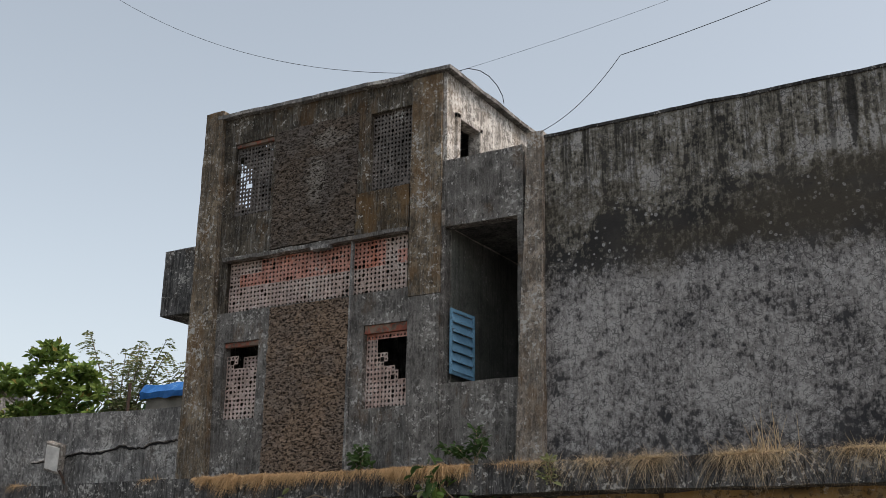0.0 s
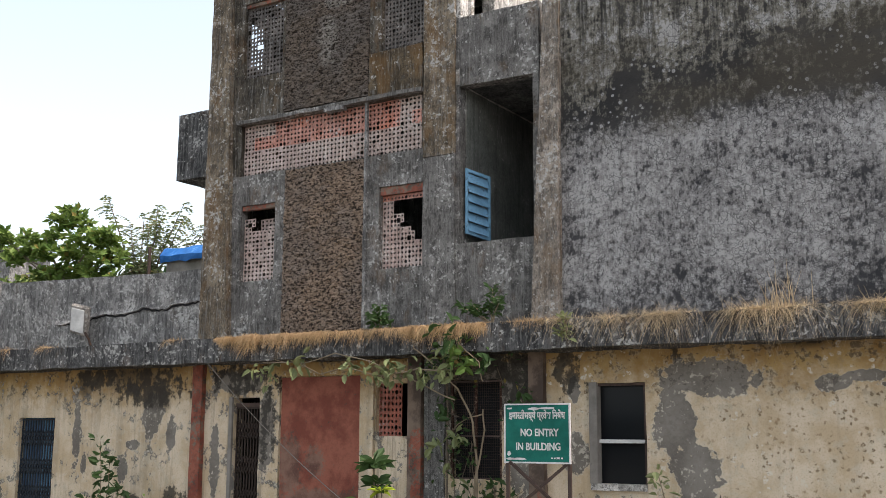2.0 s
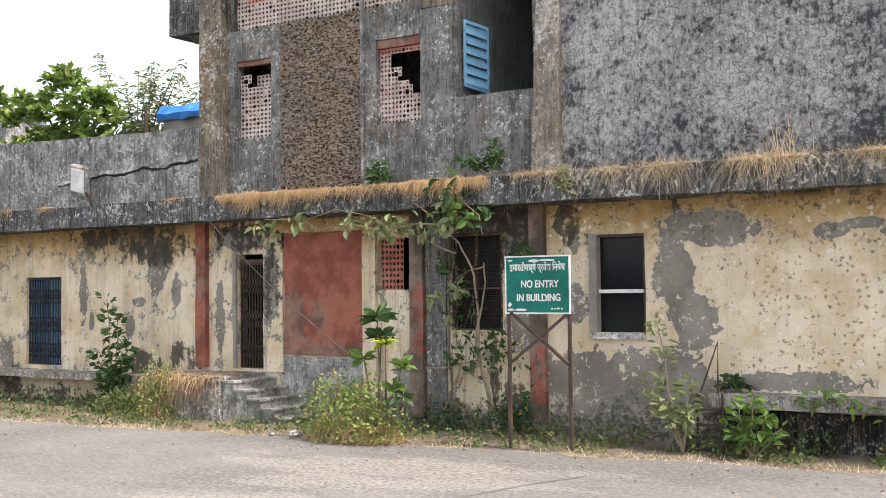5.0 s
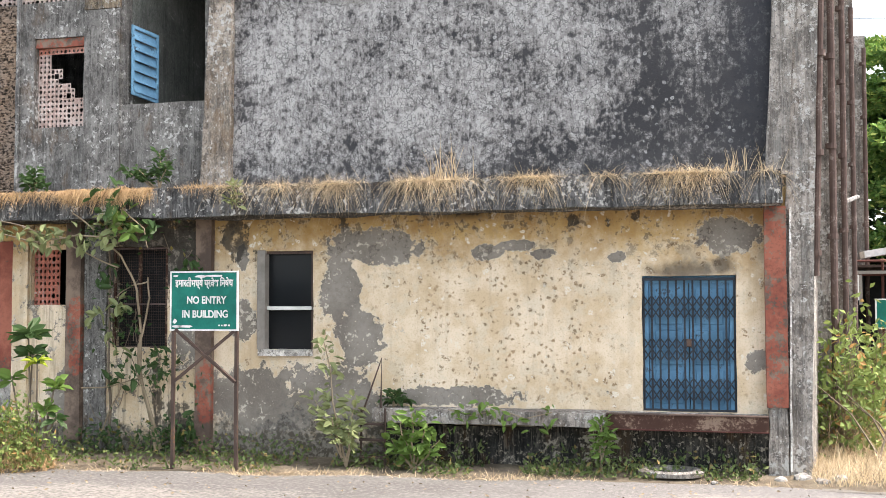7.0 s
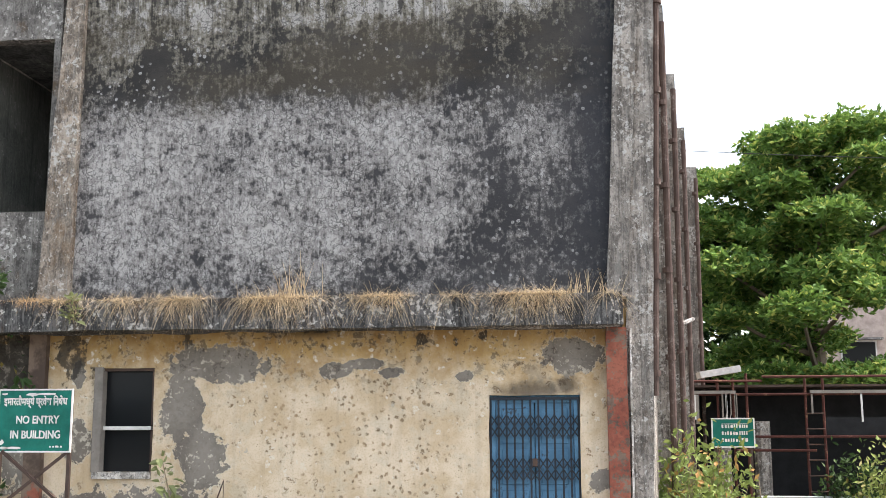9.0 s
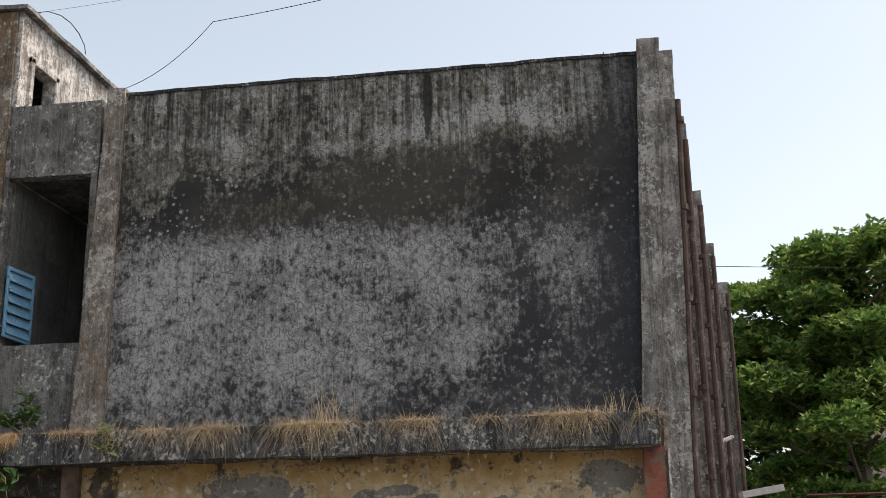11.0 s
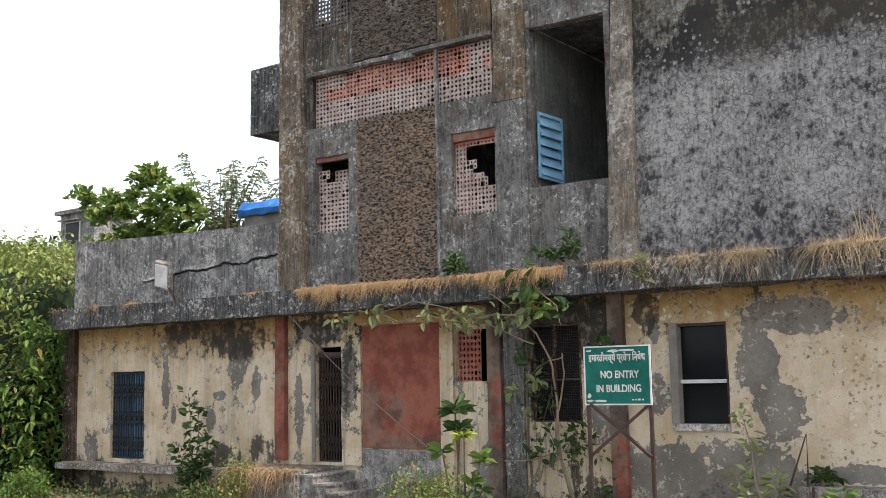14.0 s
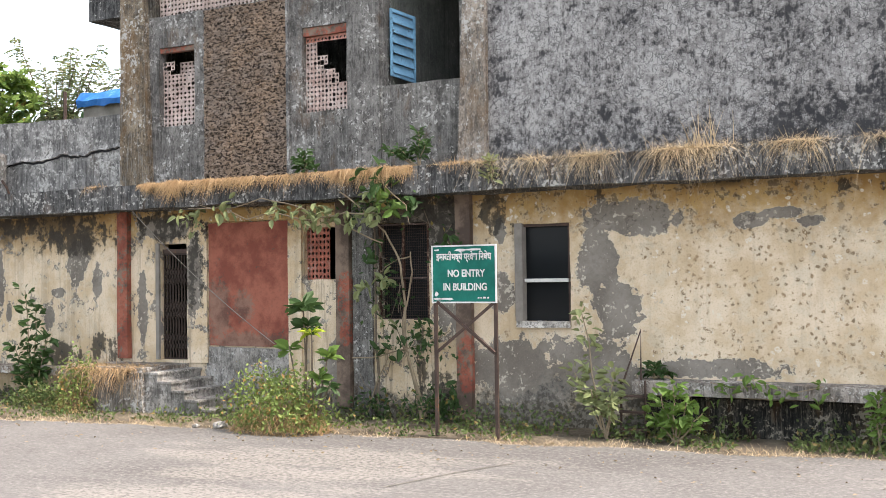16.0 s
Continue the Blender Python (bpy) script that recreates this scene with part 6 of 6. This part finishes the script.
# ---- trees ----
def tree(name, label, base, height, trunk_r, limbs, mat, rosettes, per, leaf_len, seed, spread=0.6, width=0.4):
    """A trunk with limbs; rosettes of leaves crowd the outer limbs. limbs: tips relative to the base, with a reach of foliage."""
    rnd = random.Random(seed)
    b = Vector(base)
    root = thing(name, label, "tree", at=base)
    part("trunk", tube(bmesh.new(), [b, b + Vector((0.1, 0, height * 0.35)), b + Vector((-0.05, 0.1, height * 0.7)), b + Vector((0, 0, height))], trunk_r, 8, trunk_r * 0.4), M_BARK, root)
    s = Sheaf()
    for tip, reach, share in limbs:
        tip = Vector(tip)
        start = b + Vector((0, 0, min(height * 0.95, max(height * 0.25, tip.z - 0.35 * Vector((tip.x, tip.y, 0)).length))))
        mid = start.lerp(b + tip, 0.55) + Vector((0, 0, -0.15))
        limb = part("limb", tube(bmesh.new(), [start, mid, b + tip], trunk_r * 0.35, 6, trunk_r * 0.08), M_BARK, root)
        for i in range(int(rosettes * share)):
            w = any_way(rnd)
            p = b + tip + Vector((w.x * reach[0], w.y * reach[1], w.z * reach[2])) * rnd.random() ** 0.45
            p += noise.noise_vector(p * 0.8) * 0.4
            axis = any_way(rnd, 1.2)
            for j in range(per):
                a = j * math.tau / per + rnd.uniform(-0.4, 0.4)
                u = axis.orthogonal().normalized()
                w2 = axis.cross(u)
                way = u * math.cos(a) + w2 * math.sin(a) + axis * rnd.uniform(0.0, 0.5)
                s.chip(p, way, leaf_len * rnd.uniform(0.7, 1.2), leaf_len * width, rnd)
    s.part("crown", mat, root)
    return root


TIERS = []
rnd = random.Random(9)
for z, r, n in ((4.4, 4.2, 8), (6.0, 4.9, 9), (7.7, 4.4, 9), (9.4, 5.2, 10), (11.0, 4.6, 9), (12.6, 3.4, 6)):
    shift = Vector((rnd.uniform(-0.9, 0.9), rnd.uniform(-0.6, 0.6), 0))
    for i in range(n):
        a = i * math.tau / n + rnd.uniform(-0.35, 0.35)
        q = r * rnd.uniform(0.45, 1.08)
        if z < 8 and math.cos(a) * q > 2.2:
            continue
        wide = rnd.uniform(1.1, 1.9)
        if i % 4 == 0:
            TIERS.append(((q * 0.3 * math.cos(a), q * 0.3 * math.sin(a), z - 0.7), (1.8, 1.8, 0.9), 1 / 60))
        TIERS.append(((q * math.cos(a) + shift.x, q * math.sin(a) + shift.y, z + rnd.uniform(-0.6, 0.6)), (wide, wide, rnd.uniform(0.4, 0.65)), wide / 1.5 / 60))
tree("tree", "large spreading tree with tiers of bright green leaves", (9.0, 23.5, 0), 12.5, 0.34, TIERS, M_LEAF_TREE, 15000, 8, 0.28, 41)
tree("tree", "dark leafy tree behind the shed", (15.5, 28, 0), 9.5, 0.3, [((-3.5, 0, 3.4), (2.2, 2, 1.4), 0.25), ((0, 0, 4.2), (3, 2.5, 1.3), 0.25), ((3, 0, 8.2), (2.4, 2.5, 1.4), 0.25), ((-5, 0, 3.0), (2.5, 2, 1.5), 0.25)], M_LEAF_DARK, 1800, 8, 0.34, 42)
tree("tree", "dark leafy tree behind the fins", (5.4, 28, 0), 9.5, 0.28, [((-1, 0, 4.5), (2.2, 1.5, 2.4), 0.3), ((0.5, 0, 8), (2.6, 2, 2.4), 0.35), ((2.5, 0, 3.5), (2.8, 1.5, 2.4), 0.35)], M_LEAF_DARK, 2300, 8, 0.34, 43)
tree("tree", "young broad-leaved tree rising behind the parapet", (-32.9, 10, 0), 8.6, 0.16, [((-3.6, 0, 10.0), (0.7, 0.7, 0.35), 0.12), ((-2.6, 0, 9.3), (0.9, 0.8, 0.3), 0.13), ((-1.2, 0, 9.9), (0.7, 0.7, 0.3), 0.1), ((0.3, 0, 10.2), (0.7, 0.7, 0.45), 0.13), ((1.6, 0, 9.5), (1.2, 0.9, 0.35), 0.16), ((0.3, 0, 9.0), (1.6, 0.9, 0.35), 0.16), ((2.4, 0, 8.7), (0.9, 0.8, 0.35), 0.1), ((-1.2, 0.3, 8.1), (2.4, 1.0, 0.45), 0.26), ((1.4, 0.2, 8.0), (1.6, 1.0, 0.45), 0.16)], M_LEAF_YOUNG, 300, 7, 0.34, 44, width=0.55)

# thin feathery tree
ft = thing("tree", "thin tree with feathery leaves, half bare", "tree", at=(-30.7, 12, 0))
bm = bmesh.new()
tube(bm, [(-30.7, 12, 0), (-30.6, 12, 4), (-30.8, 12, 7.4)], 0.16, 7, 0.1)
part("trunk", bm, M_BARK, ft)
s = Sheaf()
rnd = random.Random(12)
for k, tip in enumerate([(-33.0, 11.7), (-32.4, 10.6), (-31.6, 10.9), (-30.9, 10.4), (-30.2, 11.0), (-29.4, 10.6), (-28.8, 10.9), (-28.2, 10.3), (-27.6, 10.6), (-31.8, 9.6), (-29.0, 9.7), (-28.0, 9.6)]):
    a, b = Vector((-30.8, 12, 7.3)), Vector((tip[0], 12 + rnd.uniform(-1, 1), tip[1]))
    m = a.lerp(b, 0.5) + Vector((rnd.uniform(-0.3, 0.3), 0, -0.25))
    part("limb", tube(bmesh.new(), [a, m, b], 0.05, 5, 0.012), M_BARK, ft)
    for j in range(22):
        t = 0.3 + 0.7 * j / 21
        p = m.lerp(b, (t - 0.5) * 2) if t > 0.5 else a.lerp(m, t * 2)
        w = any_way(rnd, 0.1)
        w.z *= 0.35
        side = w.cross(Vector((0, 0, 1))).normalized()
        for i in range(9):
            for sg in (-1, 1):
                q = p + w * (0.09 * i) - Vector((0, 0, 0.012 * i * i * 0.4))
                s.chip(q, side * sg + w * 0.4, 0.17, 0.075, rnd)
s.part("crown", M_LEAF_FEATHER, ft)


# ---- dry grass and weeds ----
def straw(name, label, blades, mat):
    s = Sheaf()
    for b in blades:
        s.blade(*b)
    ob = s.part(name, mat)
    return tagged(ob, label, "grass", kind="stuff")


rnd = random.Random(21)
fringe = []
for i in range(17000):
    x = rnd.choice((rnd.uniform(-14.95, -10.5), rnd.uniform(-14.9, -12.2), rnd.uniform(-10.6, -8.9)))
    thick = 0.7 + 0.6 * noise.noise((x * 1.7, 4, 0))
    if rnd.random() > thick:
        continue
    shag = min(1.35, max(0.3, 0.8 + 1.1 * noise.noise((x * 2.6, 1, 3)) + 0.5 * noise.noise((x * 9, 5, 3))))
    y = rnd.uniform(-0.76, -0.45)
    way = (rnd.uniform(-0.5, 0.5), -rnd.uniform(0.2, 1.1), rnd.uniform(0.1, 0.7))
    fringe.append(((x, y, 4.36), way, rnd.uniform(0.12, 0.34) * shag, 0.011, rnd.uniform(0.7, 1.5), 3, rnd))
straw("canopy_grass", "dense fringe of dry orange grass along the canopy", fringe, M_STRAW)
tangle = []
for i in range(21000):
    x = rnd.uniform(-8.3, 0.75)
    if rnd.random() > 0.2 + 0.9 * noise.noise((x * 1.3, 9, 1)) + 0.4 * math.exp(-((x + 4.1) / 0.7) ** 2) + 0.25 * (x > -1.2):
        continue
    y = rnd.uniform(-0.76, -0.55)
    hang = rnd.random() < 0.45
    way = (rnd.uniform(-2.0, 2.0), -rnd.uniform(-0.3, 0.8), rnd.uniform(-0.1, 0.8))
    tangle.append(((x, y, 4.36), way, rnd.uniform(0.1, 0.42) * (1.0 + 0.7 * noise.noise((x * 2.1, 3, 8))), 0.0075, rnd.uniform(0.9, 1.9) if hang else rnd.uniform(0.1, 0.8), 4, rnd))
for i in range(45):
    x = rnd.gauss(-4.0, 0.16)
    tangle.append(((x, -0.6, 4.36), (rnd.uniform(-0.35, 0.35), -0.1, 1), rnd.uniform(0.3, 0.8), 0.016, rnd.uniform(0, 0.35), 4, rnd))
for i in range(30):
    x = rnd.gauss(0.35, 0.2)
    tangle.append(((x, -0.5, 4.36), (rnd.uniform(-0.4, 0.4), -0.1, 1), rnd.uniform(0.2, 0.55), 0.014, rnd.uniform(0, 0.35), 4, rnd))
straw("canopy_tangle", "wiry tangle of dead stalks and roots over the canopy", tangle, M_STRAW_PALE)
wing = []
for c, n in ((-22.8, 120), (-21.4, 160), (-20.1, 260), (-16.2, 200), (-8.2, 260), (-7.9, 220)):
    for i in range(n):
        wing.append(((rnd.gauss(c, 0.16), rnd.uniform(-0.72, -0.35), 4.36), (rnd.uniform(-0.6, 0.6), -rnd.uniform(0.1, 1), rnd.uniform(0.2, 0.9)), rnd.uniform(0.1, 0.28), 0.011, rnd.uniform(0.3, 1.3), 3, rnd))
straw("wing_grass", "tufts of dry grass on the wing canopy", wing, M_STRAW)
plat = []
for i in range(1900):
    x, y = rnd.uniform(-16.25, -14.5), rnd.uniform(-1.38, -0.6)
    plat.append(((x, y, 0.87), (rnd.uniform(-1, 1), -rnd.uniform(0, 1), rnd.uniform(0, 0.5)), rnd.uniform(0.15, 0.45), 0.012, rnd.uniform(0.2, 1.8), 4, rnd))
straw("platform_grass", "dry orange grass hanging over the platform", plat, M_STRAW)
verge, weeds = [], Sheaf()
for i in range(13000):
    x = rnd.uniform(-24.5, 1.2)
    e = verge_edge(x)
    y = e + abs(rnd.gauss(0, 0.3)) - 0.06
    if y > -0.1 or rnd.random() > 0.3 + 1.1 * noise.noise((x * 0.55, 2, 7)):
        continue
    verge.append(((x, y, 0.0), (rnd.uniform(-1, 1), rnd.uniform(-1, 1), rnd.uniform(0.1, 0.7)), rnd.uniform(0.06, 0.2), 0.011, rnd.uniform(0, 0.5), 2, rnd))
straw("verge_straw", "bleached straw along the road edge", verge, M_STRAW_PALE)
for i in range(10000):
    x = rnd.uniform(-24, 0.6)
    e = verge_edge(x)
    v = rnd.random()
    y = e + 0.12 + (abs(e) - 0.2) * v
    if noise.noise((x * 1.1, y * 2, 5)) + 0.25 * v < -0.05:
        continue
    weeds.chip((x, y, 0.03 + rnd.random() ** 2 * 0.3 * (0.3 + v)), any_way(rnd, 0.4), rnd.uniform(0.05, 0.11), 0.045, rnd)
tagged(weeds.part("verge_weeds", M_LEAF_WEED), "low green weeds between road and wall", "weeds", kind="stuff")
side = []
for i in range(20000):
    x = rnd.uniform(1.25, 4.6)
    y = rnd.uniform(-0.9, 8.5)
    if x > 2.7 + 0.3 * y + 0.6 * noise.noise((x, y, 0)):
        continue
    side.append(((x, y, 0.0), (rnd.uniform(-0.6, 0.6), rnd.uniform(-0.6, 0.6), 1), rnd.uniform(0.15, 0.7), 0.009, rnd.uniform(0.2, 1.1), 3, rnd))
straw("side_grass", "tall bleached dry grass beside the hall", side, M_STRAW_PALE)
litter = Sheaf()
for i in range(420):
    x, y = rnd.uniform(-24, 2), 0
    y = verge_edge(x) - abs(rnd.gauss(0, 1.3))
    litter.chip((x, y, 0.012), (rnd.uniform(-1, 1), rnd.uniform(-1, 1), 0.1), rnd.uniform(0.03, 0.08), 0.03, rnd)
tagged(litter.part("leaf_litter", M_TWIG), "dry leaves and grit scattered on the road", "litter", kind="stuff")

bm = bmesh.new()
line = [Vector((-6.75, -5.3, 0.006)), Vector((-6.62, -4.9, 0.006)), Vector((-6.4, -4.1, 0.006)), Vector((-6.0, -3.2, 0.006))]
edge_l = [bm.verts.new(p - Vector((0.018, 0, 0))) for p in line]
edge_r = [bm.verts.new(p + Vector((0.03, 0, 0))) for p in line]
for i in range(3):
    bm.faces.new((edge_l[i], edge_r[i], edge_r[i + 1], edge_l[i + 1]))
structure("road_line", bm, M_YARD, "worn pale line on the asphalt", "road marking")

# ---- behind the hall: pipe shed, low wall, drum, houses ----
shd = thing("pipe_shed", "dark shed of rusty pipes with hanging pale strips", "shed", at=(6, 13, 0))
# black sheet in place of the shade inside the shed
part("shade_backing", boxed(3.3, 16, 15.5, 15.6, 0, 3.4), M_BLACK, shd)
part("shed_roof", boxed(3.3, 16, 13.2, 15.6, 3.4, 3.46), M_STEEL, shd)
for x in (3.3, 4.05, 4.45, 4.8, 6.3, 6.75, 9.1, 11.4):
    part("pipe_post", bar(bmesh.new(), (x, 13, 0), (x, 13, 3.75 if x == 4.8 else 3.62), 0.035), M_RUST, shd)
for z, x0, x1 in ((3.55, 3.0, 5.2), (3.66, 5.2, 16), (3.2, 3.0, 16), (2.1, 4.8, 16), (1.75, 4.5, 6.5)):
    part("pipe_rail", bar(bmesh.new(), (x0, 12.95, z), (x1, 12.95, z), 0.035), M_RUST, shd)
for x0, x1 in ((3.0, 4.5), (6.4, 12)):
    part("pale_board", boxed(x0, x1, 12.85, 12.9, 3.22, 3.3), M_WOOD, shd)
for z in (0.7, 1.1, 1.5, 1.9, 2.3, 2.7):
    part("ladder_rung", bar(bmesh.new(), (6.3, 12.96, z), (6.75, 12.96, z), 0.02), M_STEEL, shd)
rnd = random.Random(4)
for i in range(26):
    x = rnd.choice((rnd.uniform(3.1, 3.6), rnd.uniform(4.1, 4.5), rnd.uniform(6.3, 9.6)))
    part("hanging_strip", boxed(x, x + rnd.uniform(0.03, 0.09), 12.88, 12.9, rnd.uniform(2.3, 2.7), 3.2), M_WHITEPAINT if i % 2 else M_WOOD, shd)
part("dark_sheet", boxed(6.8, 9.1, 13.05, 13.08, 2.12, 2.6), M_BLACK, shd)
structure("low_wall", boxed(4.9, 16, 12.3, 12.55, 0, 0.62), painted("pale_blue_limewash", (0.45, 0.5, 0.5), (0.25, 0.24, 0.22), 0.3, 0.9), "low pale blue wall before the shed", "wall")
tagged(part("pipe_barrier", bar(bmesh.new(), (4.6, 12.1, 0.42), (16, 12.1, 0.42), 0.04), M_STEEL), "low steel pipe barrier on the ground", "barrier")
for i in range(3):
    tagged(part("barrier_post", bar(bmesh.new(), (4.6 + i * 3.4, 12.1, 0), (4.6 + i * 3.4, 12.1, 0.42), 0.03), M_STEEL), "short steel post under the barrier", "post", "barrier posts")
dr = thing("oil_drum", "rusty drum with a yellow band", "drum", at=(5.4, 11.2, 0))
part("drum_body", bar(bmesh.new(), (5.4, 11.2, 0), (5.4, 11.2, 0.5), 0.2, 16), M_RUST, dr)
part("yellow_band", bar(bmesh.new(), (5.4, 11.2, 0.14), (5.4, 11.2, 0.36), 0.206, 16), painted("yellow_paint", (0.42, 0.28, 0.08), (0.2, 0.11, 0.06), 0.5), dr)
for x, y in ((3.9, 13.2), (5.0, 13.6)):
    tagged(part("grey_drum", bar(bmesh.new(), (x + 0.25, y, 0), (x + 0.25, y, 2.5), 0.22, 12), M_PILLAR_GREY), "tall grey cylinder standing in the shed", "cylinder")
aw = thing("tin_awning", "small pale sheet awning on a bracket at the last fin", "awning", at=(4.0, 14.5, 3.8))
bm = boxed(-0.55, 0.55, -0.5, 0.5, -0.09, 0.09)
bmesh.ops.transform(bm, matrix=pose(4.3, 14.5, 3.85, 0, -9, 0), verts=bm.verts)
part("sheet", bm, M_WHITEPAINT, aw)
part("arm", bar(bmesh.new(), (2.0, 6.2, 4.3), (2.9, 8.0, 4.75), 0.05), M_PARAPET, aw)


def house(name, label, x0, x1, y0, y1, z1, wall_mat, windows, roof_mat):
    root = thing(name, label, "building", at=((x0 + x1) / 2, (y0 + y1) / 2, 0))
    part("house_wall", boxed(x0, x1, y0, y1, 0, z1), wall_mat, root)
    part("roof", boxed(x0 - 0.3, x1 + 0.3, y0 - 0.3, y1 + 0.3, z1, z1 + 0.25), roof_mat, root)
    for a, b, c, d in windows:
        w = part("window", boxed(a - 0.08, b + 0.08, y0 - 0.06, y0, c - 0.08, d + 0.08), M_WHITEPAINT, root)
        part("pane", boxed(a, b, y0 - 0.08, y0 - 0.055, c, d), M_GLASS, w)
        part("ledge", boxed(a - 0.3, b + 0.3, y0 - 0.5, y0 - 0.07, d + 0.1, d + 0.2), roof_mat, w)
    return root


M_PINK = painted("faded_pinkish_wall", (0.42, 0.34, 0.3), (0.3, 0.26, 0.24), 0.3, 0.9)
house("apartment_house", "faded pinkish house with white window, behind the trees", 12.6, 22, 40, 48, 12.0, M_PINK, [(14.0, 15.6, 8.6, 9.8), (18, 19.6, 8.6, 9.8), (14.0, 15.6, 5.2, 6.4)], M_PARAPET)
house("water_tank_house", "grey concrete roof house far behind the hedge", -61.3, -57.8, 26, 29, 13.7, M_PARAPET, [(-60.7, -59.3, 11.4, 13.1)], M_PARAPET)
hut = thing("roof_hut", "grey hut on the wing roof under a blue tarpaulin", "hut", at=(-22.6, 6.3, 4.4))
part("hut_wall", boxed(-23.3, -21.0, 5.9, 7.0, 4.36, 7.55), M_WOOD, hut)
part("post", bar(bmesh.new(), (-23.7, 5.6, 4.36), (-23.7, 5.6, 7.9), 0.05), M_STEEL, hut)
bm = bmesh.new()
cols = 14
rows_ = []
for i in range(cols + 1):
    x = -23.42 + i * 2.3 / cols
    rows_.append([bm.verts.new(Vector((x, y, z)) + noise.noise_vector((x * 2, y * 3, z * 2)) * 0.1) for y, z in ((5.75, 7.4), (5.7, 7.6), (5.9, 7.85), (6.5, 7.9), (7.1, 7.7))])
for a, b in zip(rows_, rows_[1:]):
    for i in range(4):
        bm.faces.new((a[i], b[i], b[i + 1], a[i + 1]))
part("tarpaulin", bm, painted("blue_tarpaulin", (0.03, 0.15, 0.42), (0.14, 0.28, 0.45), 0.4, 0.6), hut, "creased blue tarpaulin")

# far tree line closing the view
far = Sheaf()
rnd = random.Random(88)
for i in range(9000):
    x = rnd.uniform(-120, -44)
    y = 34 + rnd.uniform(-3, 3) + (x + 80) * 0.05
    h = 13.5 + 2.5 * noise.noise((x * 0.09, 0, 6)) + 1.2 * noise.noise((x * 0.35, 2, 6))
    far.chip((x, y, h * rnd.random() ** 0.45), any_way(rnd, 0.2), rnd.uniform(0.5, 1.0), 0.6, rnd)
for i in range(9000):
    x = rnd.uniform(10, 90)
    y = 50 + rnd.uniform(-4, 4)
    h = 9 + 3 * noise.noise((x * 0.09, 7, 6)) + 1.5 * noise.noise((x * 0.35, 2, 9))
    far.chip((x, y, h * rnd.random() ** 0.45), any_way(rnd, 0.2), rnd.uniform(0.5, 1.0), 0.6, rnd)
tagged(far.part("far_trees", M_LEAF_DARK), "distant hazy line of trees", "trees", kind="stuff")
